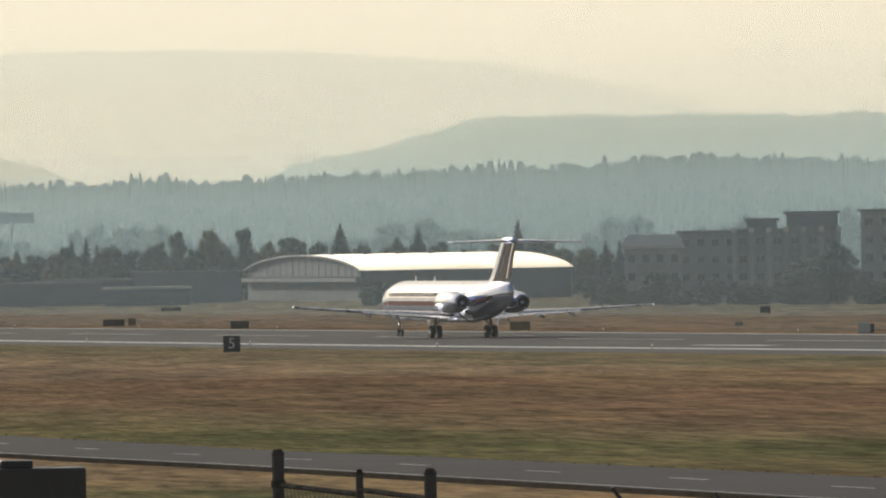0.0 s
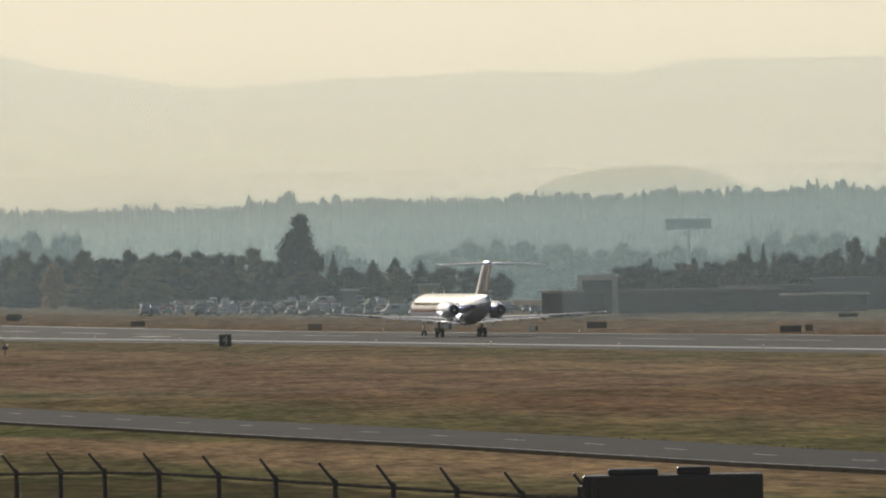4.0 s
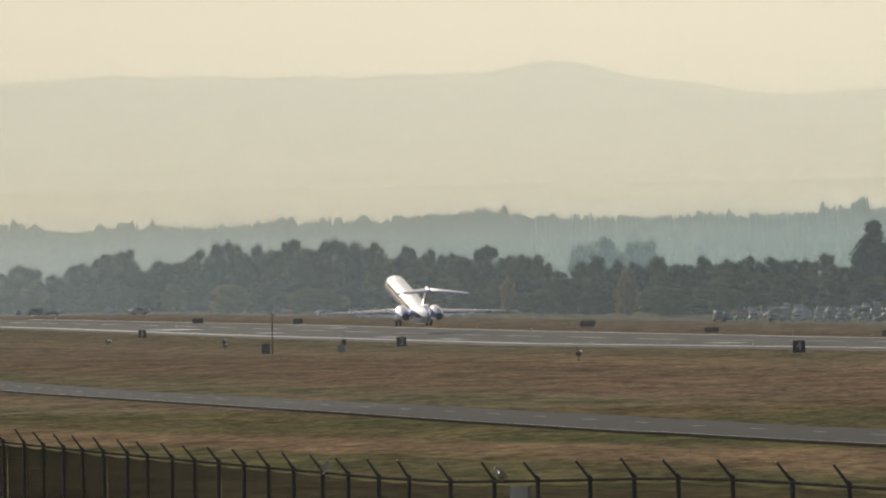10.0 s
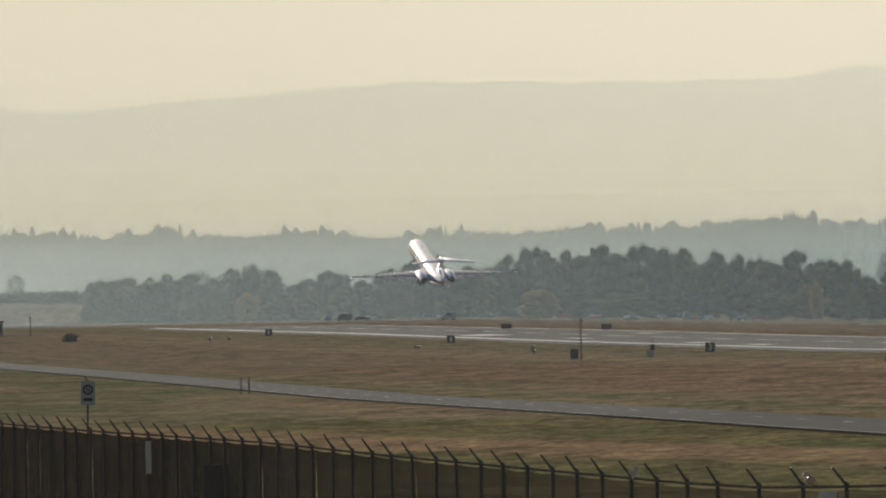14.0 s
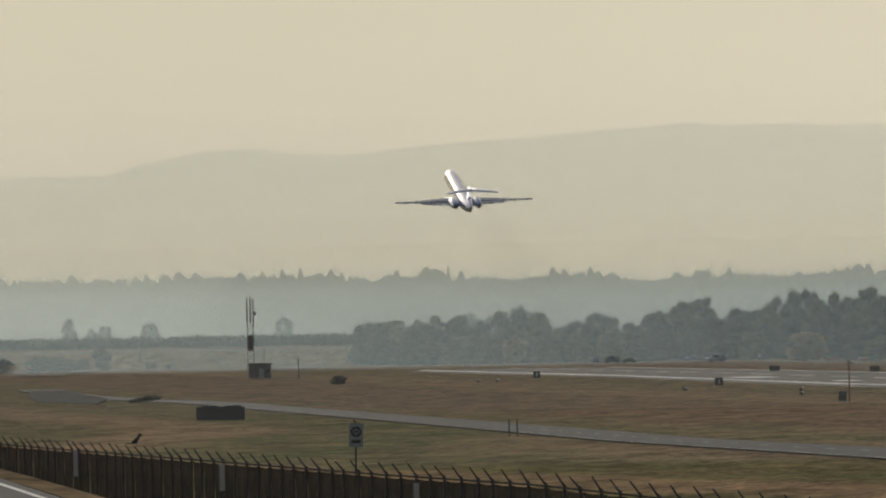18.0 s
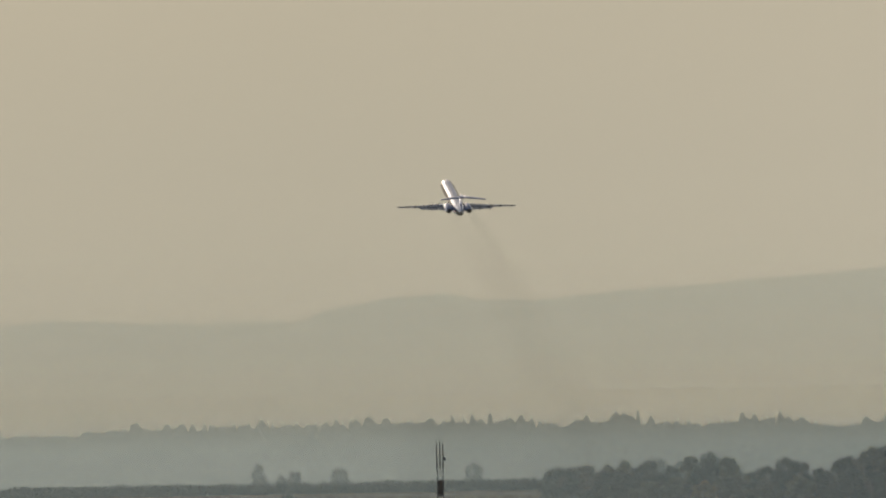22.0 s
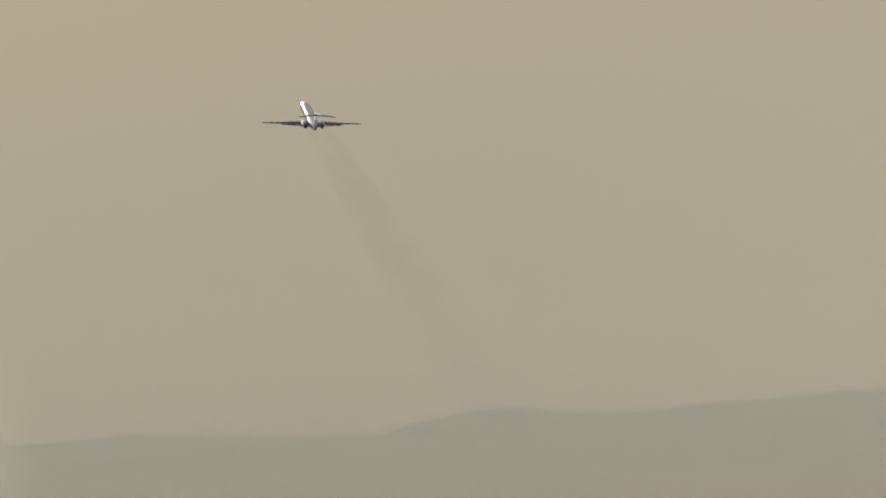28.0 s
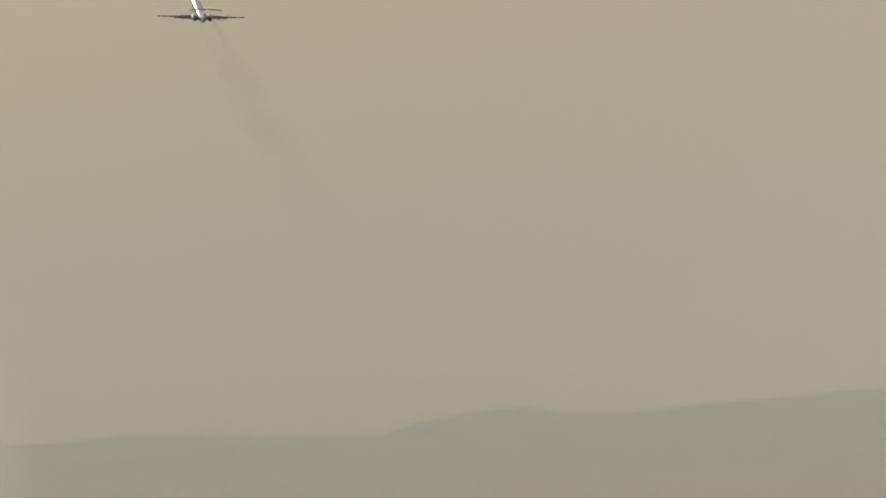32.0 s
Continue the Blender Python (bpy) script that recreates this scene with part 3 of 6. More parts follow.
BROADLEAF_2 = [(9.23, 2774, 13.9, 8.3), (9.28, 3120, 20.3, 10.5), (9.34, 2742, 10.5, 8.9), (9.45, 3120, 19.3, 8.8), (9.56, 2680, 13.5, 8.7), (9.70, 2642, 11.2, 7.9), (9.74, 2158, 7.9, 10.6), (9.82, 2609, 13.5, 8.5), (9.95, 2576, 12.3, 8.4), (10.07, 2545, 12.9, 8.3), (10.20, 2514, 12.5, 13.0), (10.48, 2447, 12.9, 10.0), (10.80, 2375, 7.3, 11.6), (10.97, 2942, 14.2, 9.6), (11.03, 2325, 8.2, 7.6), (11.56, 2220, 7.9, 7.2), (11.66, 2771, 14.2, 12.8), (11.75, 2553, 8.8, 11.1), (11.86, 2724, 14.6, 8.1), (12.00, 2693, 14.1, 8.0), (12.17, 2466, 12.6, 8.0), (12.22, 2646, 13.0, 7.2)]
BROADLEAF_3 = [(12.41, 2420, 9.1, 7.9), (12.53, 2397, 8.6, 10.4), (12.53, 2581, 13.1, 7.7), (12.84, 2519, 12.1, 8.2), (12.90, 2016, 7.8, 7.7), (13.00, 2312, 8.7, 7.5), (13.02, 1997, 8.4, 8.7), (13.12, 2290, 9.2, 7.5), (13.15, 1979, 8.7, 6.5), (13.38, 2592, 15.6, 7.7), (13.58, 1916, 9.2, 6.2), (13.58, 2555, 14.6, 10.4), (13.72, 1897, 10.7, 4.6), (13.72, 2529, 14.8, 8.9), (14.00, 1861, 12.9, 6.3), (14.31, 1820, 10.5, 5.4), (14.46, 1803, 11.1, 5.9), (14.59, 1786, 10.3, 5.3), (14.83, 1758, 9.8, 5.3), (14.89, 1409, 4.7, 4.6), (15.02, 1737, 10.1, 6.6), (15.19, 2290, 15.0, 11.2)]
BROADLEAF_4 = [(15.26, 1709, 10.0, 6.0), (15.42, 2256, 11.9, 7.4), (15.54, 1679, 9.4, 5.5), (15.81, 1652, 10.2, 6.3), (16.07, 1625, 8.3, 4.9), (16.13, 1303, 4.8, 4.5), (16.20, 2151, 14.0, 6.4), (16.36, 2131, 14.3, 7.5), (16.46, 1278, 5.5, 6.2), (16.71, 2086, 12.1, 5.7), (16.74, 1257, 3.9, 3.4), (16.95, 2058, 14.3, 6.7), (17.00, 1238, 3.5, 6.1), (17.25, 1221, 2.8, 6.0), (17.44, 1208, 8.7, 4.6), (17.51, 1994, 15.4, 6.5), (17.64, 1194, 3.7, 4.5)]
CONIFER_0 = [(8.45, 2722, 14.3, 5.0), (10.94, 2344, 11.3, 4.1), (11.16, 2299, 9.4, 7.5), (11.28, 2274, 9.9, 8.7), (11.42, 2247, 9.0, 7.3), (12.25, 2451, 9.2, 6.0), (12.69, 2368, 8.9, 7.7), (12.80, 2348, 9.2, 5.1), (13.23, 1966, 11.3, 3.2), (13.31, 1955, 11.5, 3.2), (13.37, 1945, 10.2, 3.4), (14.71, 1773, 13.1, 5.8), (15.14, 1723, 12.2, 5.2), (15.69, 1664, 13.2, 3.6), (16.17, 1616, 9.6, 2.5), (16.25, 1608, 9.8, 2.4)]
POPLAR_0 = [(10.76, 2421, 20.9, 11.1), (13.82, 1884, 12.7, 4.7), (14.18, 1837, 12.8, 5.2)]
TURNING_0 = [(5.60, 2880, 8.4, 7.5), (7.20, 2700, 7.8, 13.0), (9.40, 2235, 10.2, 6.1), (8.74, 2380, 9.0, 4.0)]
OLIVE_0 = [(5.30, 2890, 8.0, 11.0), (5.42, 2885, 9.0, 9.0), (5.75, 2890, 9.6, 12.0), (5.95, 2885, 8.6, 9.0), (6.13, 2890, 9.2, 11.0), (6.9, 2880, 8.0, 8.0), (9.0, 2310, 9.0, 6.0), (10.3, 2300, 8.5, 9.0), (10.55, 2310, 9.0, 8.0), (11.3, 2230, 8.0, 7.0), (15.1, 1690, 8.5, 5.0), (15.95, 1600, 7.5, 5.0)]


def leafy_crown(rng, lobes, leaves, leaf, material, name, core=0.95):
    """Lobes with a dense dark core and many single leaf sprays standing off it."""
    verts, faces = [], []
    ico = [(0, 0, 1), (0.894, 0, 0.447), (0.276, 0.851, 0.447), (-0.724, 0.526, 0.447), (-0.724, -0.526, 0.447), (0.276, -0.851, 0.447),
           (0.724, 0.526, -0.447), (-0.276, 0.851, -0.447), (-0.894, 0, -0.447), (-0.276, -0.851, -0.447), (0.724, -0.526, -0.447), (0, 0, -1)]
    tris = [(0, 1, 2), (0, 2, 3), (0, 3, 4), (0, 4, 5), (0, 5, 1), (1, 6, 2), (2, 7, 3), (3, 8, 4), (4, 9, 5), (5, 10, 1),
            (6, 7, 2), (7, 8, 3), (8, 9, 4), (9, 10, 5), (10, 6, 1), (11, 7, 6), (11, 8, 7), (11, 9, 8), (11, 10, 9), (11, 6, 10)]
    for c, s in lobes:
        k = len(verts)
        for v in ico:
            f = s * core * rng.uniform(0.75, 1.1)
            verts.append((c[0] + v[0] * f, c[1] + v[1] * f, c[2] + v[2] * f * 0.9))
        faces += [(k + a, k + b, k + d) for a, b, d in tris]
    total = sum(s * s for _, s in lobes)
    for c, s in lobes:
        for _ in range(int(leaves * s * s / total)):
            d = Vector((rng.gauss(0, 1), rng.gauss(0, 1), rng.gauss(0.15, 1))).normalized()
            p = Vector(c) + d * s * rng.uniform(0.85, 1.16)
            u = Vector((rng.gauss(0, 1), rng.gauss(0, 1), rng.gauss(0, 1))).normalized()
            w = u.cross(d)
            w = w.normalized() if w.length > 1e-3 else Vector((1, 0, 0))
            q = leaf * rng.uniform(0.6, 1.5)
            k = len(verts)
            for e in (u * q, w * q * 0.6, -u * q, -w * q * 0.6):
                verts.append(tuple(p + e))
            faces.append((k, k + 1, k + 2, k + 3))
    return pydata(name, verts, faces, material, True)


def limbs_mesh(rng, h, r0, top, n, spread):
    bm = bmesh.new()
    p, r = Vector((0, 0, -0.02)), r0
    for i in range(4):
        q = Vector((rng.uniform(-0.02, 0.02) * h, rng.uniform(-0.02, 0.02) * h, top * (i + 1) / 4))
        add_tube(bm, p, q, r, r * 0.72, 7)
        p, r = q, r * 0.72
    for _ in range(n):
        z = rng.uniform(0.35, 0.95) * top
        a = rng.uniform(0, 6.283)
        e = Vector((math.cos(a) * spread * rng.uniform(0.4, 0.8), math.sin(a) * spread * rng.uniform(0.4, 0.8), z + rng.uniform(0.1, 0.3) * h))
        add_tube(bm, (0, 0, z), e, r0 * 0.4, r0 * 0.1, 5)
    return mesh_of("trunk", bm, M_BARK)


def tree_thing(name, trunk, crown, label):
    base = tagged(new(name), label, "tree", "trees beyond the runway")
    part("trunk", trunk, None, base)
    part("crown", crown, None, base)
    return base


def broadleaf(seed, material, label, poplar=False, name="broadleaf_tree"):
    """A unit tree: 10 m high, 10 m wide."""
    rng = random.Random(seed)
    lobes = []
    for i in range(50 if not poplar else 40):
        z = rng.uniform(0.9, 9.0)
        f = math.sqrt(max(0.05, 1 - ((z - 4.6) / 5.0) ** 2)) if not poplar else math.sin(math.pi * (0.12 + 0.8 * (z / 10) ** 0.8)) ** 0.7
        a, r = rng.uniform(0, 6.283), rng.uniform(0.1 if poplar else 0.3, 0.75 if poplar else 1.0) * 3.6 * f
        s = rng.uniform(0.8, 1.5) * (1.0 if z < 7.0 else 0.72)
        lobes.append(((r * math.cos(a), r * math.sin(a), min(z, 9.9 - s * 0.9)), s))
    lobes.append(((rng.uniform(-0.8, 0.8), rng.uniform(-0.8, 0.8), 8.9), 1.0))
    crown = leafy_crown(rng, lobes, 4200, 0.17, material, "crown")
    return tree_thing(name, limbs_mesh(rng, 10, 0.32, 6.5, 7, 3.4), crown, label)


def conifer(seed, label):
    rng = random.Random(seed)
    verts, faces = [], []
    for k in range(34):
        z = 0.8 + 9.0 * (k / 33) ** 0.92
        rad = 4.4 * (1 - (z - 0.8) / 9.25) ** 0.85 * rng.uniform(0.5, 1.2) + 0.15
        for b in range(9):
            a = rng.uniform(0, 6.283)
            tip = Vector((rad * math.cos(a), rad * math.sin(a), z - rad * rng.uniform(0.18, 0.4)))
            side = Vector((-math.sin(a), math.cos(a), 0)) * rad * rng.uniform(0.16, 0.3)
            i = len(verts)
            mid = tip * 0.55 + Vector((0, 0, z * 0.45))
            verts += [(0, 0, z + 0.25), tuple(mid + side + Vector((0, 0, 0.1))), tuple(tip), tuple(mid - side), tuple(mid - Vector((0, 0, rad * 0.22)))]
            faces += [(i, i + 1, i + 2), (i, i + 2, i + 3), (i, i + 4, i + 2)]
    i = len(verts)
    verts += [(0.18, 0, 9.2), (-0.1, 0.16, 9.2), (-0.1, -0.16, 9.2), (0, 0, 10.2)]
    faces += [(i, i + 1, i + 3), (i + 1, i + 2, i + 3), (i + 2, i, i + 3)]
    n = 8
    i = len(verts)
    for z, r in ((1.0, 2.7), (4.0, 1.8), (7.5, 0.7), (9.4, 0.12)):
        for q in range(n):
            rr = r * rng.uniform(0.7, 1.0)
            verts.append((rr * math.cos(q * 0.785), rr * math.sin(q * 0.785), z))
    for t in range(3):
        for q in range(n):
            faces.append((i + t * n + q, i + t * n + (q + 1) % n, i + t * n + n + (q + 1) % n, i + t * n + n + q))
    bm = bmesh.new()
    add_tube(bm, (0, 0, -0.02), (0, 0, 9), 0.25, 0.04, 7)
    return tree_thing("conifer_tree", mesh_of("trunk", bm, M_BARK), pydata("crown", verts, faces, M_NEEDLE), label)


def plant(models, rows, seed, sink=0.0):
    rng = random.Random(seed)
    for az, d, h, w in rows:
        p = place(az, d)
        model = rng.choice(models)
        h -= ground_z(p.x, p.y) - field_z(p.y)
        m = Matrix.LocRotScale((p.x, p.y, ground_z(p.x, p.y) - sink), Euler((0, 0, rng.uniform(0, 6.28))), None)
        t = copy_thing(model, m)
        t.scale = (w / 8.6, w / 8.6, h / 10.0)


def with_neighbours(rows, seed):
    """Each marked tree stands in a clump with lower ones."""
    rng = random.Random(seed)
    out = []
    for az, d, h, w in rows:
        out.append((az, d, h, w * 1.02))
        for s in (-1, 1):
            out.append((az + s * math.degrees(w / d) * rng.uniform(0.35, 0.75), d * rng.uniform(0.985, 1.01), h * rng.uniform(0.72, 0.97), w * rng.uniform(0.85, 1.35)))
    return out


models_b = [broadleaf(s, M_LEAF, "broad dark green tree with a ragged crown, hazy") for s in (1, 2, 3, 4, 5)]
models_s = [broadleaf(s, M_LEAF, "dark rounded shrub below the tree line", name="shrub") for s in (41, 42, 43)]
models_v = [broadleaf(s, M_OLIVE, "broad olive-green tree beginning to turn, hazy") for s in (51, 52)]
models_p = [broadleaf(s, M_LEAF, "tall narrow dark green tree, hazy", True) for s in (11, 12)]
models_o = [broadleaf(s, M_AUTUMN, "tree with yellowing autumn leaves") for s in (21, 22)]
models_c = [conifer(s, "dark pointed conifer in haze") for s in (31, 32, 33)]
plant(models_b[:4] + models_v, with_neighbours([r for r in BROADLEAF_0 + BROADLEAF_1 + BROADLEAF_2 + BROADLEAF_3 + BROADLEAF_4 if r[1] > 1430 and r[0] > 4.7], 3), 5)
plant(models_b, [r for r in BROADLEAF_0 + BROADLEAF_1 + BROADLEAF_2 + BROADLEAF_3 + BROADLEAF_4 if r[1] <= 1430 or r[0] <= 4.7], 5)
plant(models_c, [(a, d, h, w * 1.5) for a, d, h, w in CONIFER_0], 6)
plant(models_p, [(a, d, h, w * 1.35) for a, d, h, w in POPLAR_0], 7)
plant(models_o, TURNING_0, 8)
plant(models_v, OLIVE_0, 15)
# undergrowth and smaller trees that close the line along the airfield's far side
rng = random.Random(77)
low = []
for k in range(150):
    a = rng.uniform(4.75, 18.2)
    d = min(rng.uniform(375, 430) / math.sin(radians(a)), rng.uniform(2900, 3020))
    if 10.6 < a < 18.2 and not 12.9 < a < 14.0 and d < 1750 and rng.random() < 0.75:
        d = rng.uniform(450, 480) / math.sin(radians(a))
    if 10.0 < a < 12.3 and d < 2150:
        d = rng.uniform(2230, 2340)
    if 13.7 < a < 16.15 and d < 1800:
        continue
    low.append((a, d, rng.uniform(4.0, 8.0), rng.uniform(5, 11)))
plant(models_s, low, 9)
# taller trees close the line behind the hangar and the sheds
belt = []
for k in range(38):
    a = 12.6 + 3.9 * (k + rng.uniform(0.1, 0.9)) / 38
    belt.append((a, rng.uniform(455, 500) / math.sin(radians(a)), rng.uniform(7.5, 11.0), rng.uniform(5.5, 9.0)))
plant(models_b, belt[::2], 12)
plant(models_p, belt[1::4], 13)
plant(models_c, belt[3::4], 14)
# shrubs before the apartment houses
plant(models_s, [(16.2 + 1.8 * (k + rng.uniform(0, 0.8)) / 18, rng.uniform(1262, 1284), rng.uniform(2.4, 5.2), rng.uniform(2.6, 5.0)) for k in range(18)], 16)
# a thicket along the ditch on the far field and single bushes on its banks
thicket = []
for k in range(24):
    u = rng.random()
    x, y = 116 + 50 * u + rng.uniform(-3, 3), 2690 + 250 * u + rng.uniform(-25, 25)
    thicket.append((math.degrees(math.atan2(x, y)), math.hypot(x, y), rng.uniform(2.6, 5.0), rng.uniform(4, 8)))
for x, y, h, w in ((185, 2950, 2.0, 4.5), (190, 2940, 1.6, 3.5), (99.0, 1592, 0.8, 3.6), (101.5, 1618, 0.9, 4.2), (96.5, 1575, 0.6, 3.0), (158.2, 1955, 1.7, 3.6), (171.5, 2960, 7.5, 5.5), (172.5, 2955, 5.0, 4.0)):
    thicket.append((math.degrees(math.atan2(x, y)), math.hypot(x, y), h, w))
plant(models_s, thicket, 10)
for model in models_s + models_b + models_v + models_p + models_o + models_c:
    for o in (*model.children_recursive, model):
        bpy.data.objects.remove(o)

# ---- airliner ----
def polished_metal():
    """Bare polished aluminium skin with panel joints and slightly uneven sheets."""
    m, nodes, links, bsdf = nodes_of("polished_aluminium")
    a = noise_node(nodes, links, 0.7, 3, 0.5)
    b = noise_node(nodes, links, 9.0, 3, 0.6)
    # blue in the base colour offsets the warm sky the metal reflects
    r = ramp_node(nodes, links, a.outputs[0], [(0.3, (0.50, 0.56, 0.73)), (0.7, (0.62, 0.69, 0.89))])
    links.new(r.outputs[0], bsdf.inputs["Base Color"])
    bsdf.inputs["Metallic"].default_value = 0.92
    rr = nodes.new("ShaderNodeMapRange"); rr.inputs[3].default_value, rr.inputs[4].default_value = 0.06, 0.13
    links.new(b.outputs[0], rr.inputs[0]); links.new(rr.outputs[0], bsdf.inputs["Roughness"])
    bp = nodes.new("ShaderNodeBump"); bp.inputs["Strength"].default_value, bp.inputs["Distance"].default_value = 0.12, 0.05
    links.new(a.outputs[0], bp.inputs["Height"]); links.new(bp.outputs[0], bsdf.inputs["Normal"])
    return m


def lamp_glow(name, colour, power):
    m, nodes, links, bsdf = nodes_of(name)
    bsdf.inputs["Emission Color"].default_value = (*colour, 1)
    bsdf.inputs["Emission Strength"].default_value = power
    bsdf.inputs["Base Color"].default_value = (*colour, 1)
    return m


M_SKIN = polished_metal()
M_WING = surface("grey_wing_paint", (0.60, 0.61, 0.63), 0.28, 0.65, vary=0.12, scale=0.6, fine=5)
M_RADOME = surface("grey_composite", (0.36, 0.37, 0.38), 0.45, vary=0.1)
M_RED_STRIPE_REFLECTION = surface("red_stripe_ground_reflection", (0.26, 0.05, 0.04), 0.35, vary=0.08)
M_STRIPE_BLUE = surface("blue_stripe_paint", (0.03, 0.06, 0.22), 0.35, vary=0.08)
M_TYRE = surface("tyre_rubber", (0.02, 0.02, 0.021), 0.85, vary=0.2, scale=3)
M_STEEL = surface("gear_steel", (0.32, 0.32, 0.33), 0.4, 0.8, vary=0.15, scale=2)
M_NOZZLE = surface("sooty_nozzle_metal", (0.05, 0.045, 0.04), 0.5, 0.7, vary=0.3, scale=3)
M_GLASS = surface("dark_cockpit_glass", (0.02, 0.025, 0.03), 0.08, vary=0.1)
M_LAMP = lamp_glow("wing_lamp", (1.0, 0.93, 0.80), 1.6)

# station behind the nose, height of the middle, half width, half height
BODY = [(0.0, 2.42, 0.05, 0.05), (0.35, 2.46, 0.50, 0.48), (1.0, 2.55, 0.92, 0.92), (2.0, 2.70, 1.27, 1.32), (3.4, 2.87, 1.52, 1.60), (5.5, 3.0, 1.65, 1.77),
        (8, 3.0, 1.67, 1.80), (14, 3.0, 1.67, 1.80), (20, 3.0, 1.67, 1.80), (26, 3.0, 1.67, 1.80), (30.5, 3.0, 1.67, 1.80), (33, 3.10, 1.60, 1.70), (35.5, 3.28, 1.38, 1.50),
        (37.8, 3.50, 1.05, 1.25), (39.6, 3.68, 0.68, 1.02), (40.8, 3.78, 0.34, 0.85), (41.4, 3.82, 0.07, 0.72)]
GEAR_Y = 1.8                      # the wheels' place ahead of the thing's zero
MAIN = 27.0                       # station of the main wheels, the thing's own zero


def section(s, a0=0.0, a1=2 * math.pi, n=28, grow=1.0):
    z, w, h = (float(np.interp(s, [b[0] for b in BODY], [b[k] for b in BODY])) for k in (1, 2, 3))
    return [(w * grow * math.cos(a0 + (a1 - a0) * i / n), MAIN - s, z + h * grow * math.sin(a0 + (a1 - a0) * i / n)) for i in range(n + (0 if abs(a1 - a0) > 6.2 else 1))]


def wing_section(x, le, chord, z, thick, twist=0.0):
    """An aerofoil outline at span x."""
    pts = []
    for u, t in ((1.0, 0.0), (0.75, 0.30), (0.5, 0.47), (0.28, 0.5), (0.1, 0.36), (0.0, 0.0), (0.1, -0.25), (0.28, -0.36), (0.5, -0.34), (0.75, -0.16)):
        pts.append((x, MAIN - le - u * chord, z + t * thick * chord - u * chord * math.tan(radians(twist))))
    return pts


def build_airliner():
    jet = tagged(new("airliner"), "silver twin-engined T-tail jet airliner climbing off the runway", "airliner")
    bm = bmesh.new()
    loft(bm, [section(b[0]) for b in BODY])
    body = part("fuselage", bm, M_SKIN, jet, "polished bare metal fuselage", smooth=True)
    bm = bmesh.new()
    loft(bm, [section(s, grow=1.012) for s in (0.0, 0.35, 1.0, 1.45)], caps=False)
    part("nose_cone", bm, M_RADOME, body, "grey nose cone", smooth=True)
    for side in (0, 1):
        # the red band also paints in brown grass reflected low on the side
        for name, a, b, material in (("red_stripe", -13, -2, M_RED_STRIPE_REFLECTION), ("blue_stripe", 6, 8, M_STRIPE_BLUE)):
            lo, hi = radians(a), radians(b)
            if side:
                lo, hi = math.pi - hi, math.pi - lo
            bm = bmesh.new()
            loft(bm, [section(s, lo, hi, 2, 1.004) for s in np.linspace(1.6, 38.5, 24)], closed=False, caps=False)
            part(name, bm, material, body, smooth=True)
        bm = bmesh.new()
        for k in range(42):
            s = 6.2 + 0.62 * k
            y, x = MAIN - s, (1.655 if side == 0 else -1.655)
            add_box(bm, x - 0.02, x + 0.02, y - 0.12, y + 0.12, 3.42, 3.78)
        part("cabin_windows", bm, M_GLASS, body)
    for a in (52, 78, 102, 128):
        bm = bmesh.new()
        loft(bm, [section(s, radians(a - 11), radians(a + 11), 3, 1.015) for s in (1.75, 2.1, 2.55)], closed=False, caps=False)
        part("cockpit_window", bm, M_GLASS, body)
    bm = bmesh.new()
    loft(bm, [section(s, radians(-150), radians(-30), 6, 1.05) for s in (19.5, 20.5, 24, 27.5, 29)], closed=False, caps=False)
    part("belly_fairing", bm, M_SKIN, body, smooth=True)
    for side in (-1, 1):
        spans = [(1.2, 20.3, 7.6, 1.62, 0.13), (4.6, 22.1, 5.6, 1.86, 0.12), (10.0, 24.85, 3.4, 2.14, 0.11), (16.1, 27.85, 1.45, 2.56, 0.10), (16.43, 28.2, 1.0, 2.60, 0.07)]
        bm = bmesh.new()
        loft(bm, [wing_section(side * x, le, c * 0.80, z, t * 1.25) for x, le, c, z, t in spans])
        wing = part("wing", bm, M_WING, jet, "grey swept wing", smooth=True)
        for a, b in ((0, 1), (1, 2)):
            bm = bmesh.new()
            rows = []
            for x, le, c, z, t in (spans[a], spans[b]):
                y0, ch = MAIN - le - 0.82 * c, 0.30 * c
                dz = -math.tan(radians(6)) * ch
                xx = side * (x + (0.06 if (x, le) == spans[a][:2] else -0.06))
                rows.append([(xx, y0, z + 0.03), (xx, y0 - 0.35 * ch, z + 0.06 + 0.3 * dz), (xx, y0 - ch, z + dz), (xx, y0 - 0.35 * ch, z - 0.09 + 0.3 * dz)])
            loft(bm, rows)
            part("flap", bm, M_WING, wing, "lowered trailing flap", smooth=False)
        bm = bmesh.new()
        loft(bm, [[(side * x, MAIN - le + 0.16, z - 0.10), (side * x, MAIN - le + 0.02, z + 0.06), (side * x, MAIN - le - 0.30, z + 0.14), (side * x, MAIN - le - 0.05, z - 0.06)]
                  for x, le, c, z, t in (spans[0][:1] + (20.6,) + spans[0][2:], *spans[1:4])])
        part("slat", bm, M_SKIN, wing, "polished leading edge slat")
        for x, le, c, z, t in ((3.4, 21.45, 6.3, 1.70, 0), (6.6, 23.1, 4.7, 1.92, 0), (9.3, 24.5, 3.6, 2.08, 0)):
            bm = bmesh.new()
            yb = MAIN - le - c
            loft(bm, [[(side * x + r * math.cos(k), yb + dy, z - 0.22 + dz + r * math.sin(k)) for k in np.linspace(0, 2 * math.pi, 7)[:-1]]
                      for dy, dz, r in ((1.9, 0.1, 0.03), (1.2, 0.0, 0.13), (0.2, -0.08, 0.14), (-0.7, -0.25, 0.03))])
            part("flap_fairing", bm, M_WING, wing, smooth=True)
        bm = bmesh.new()
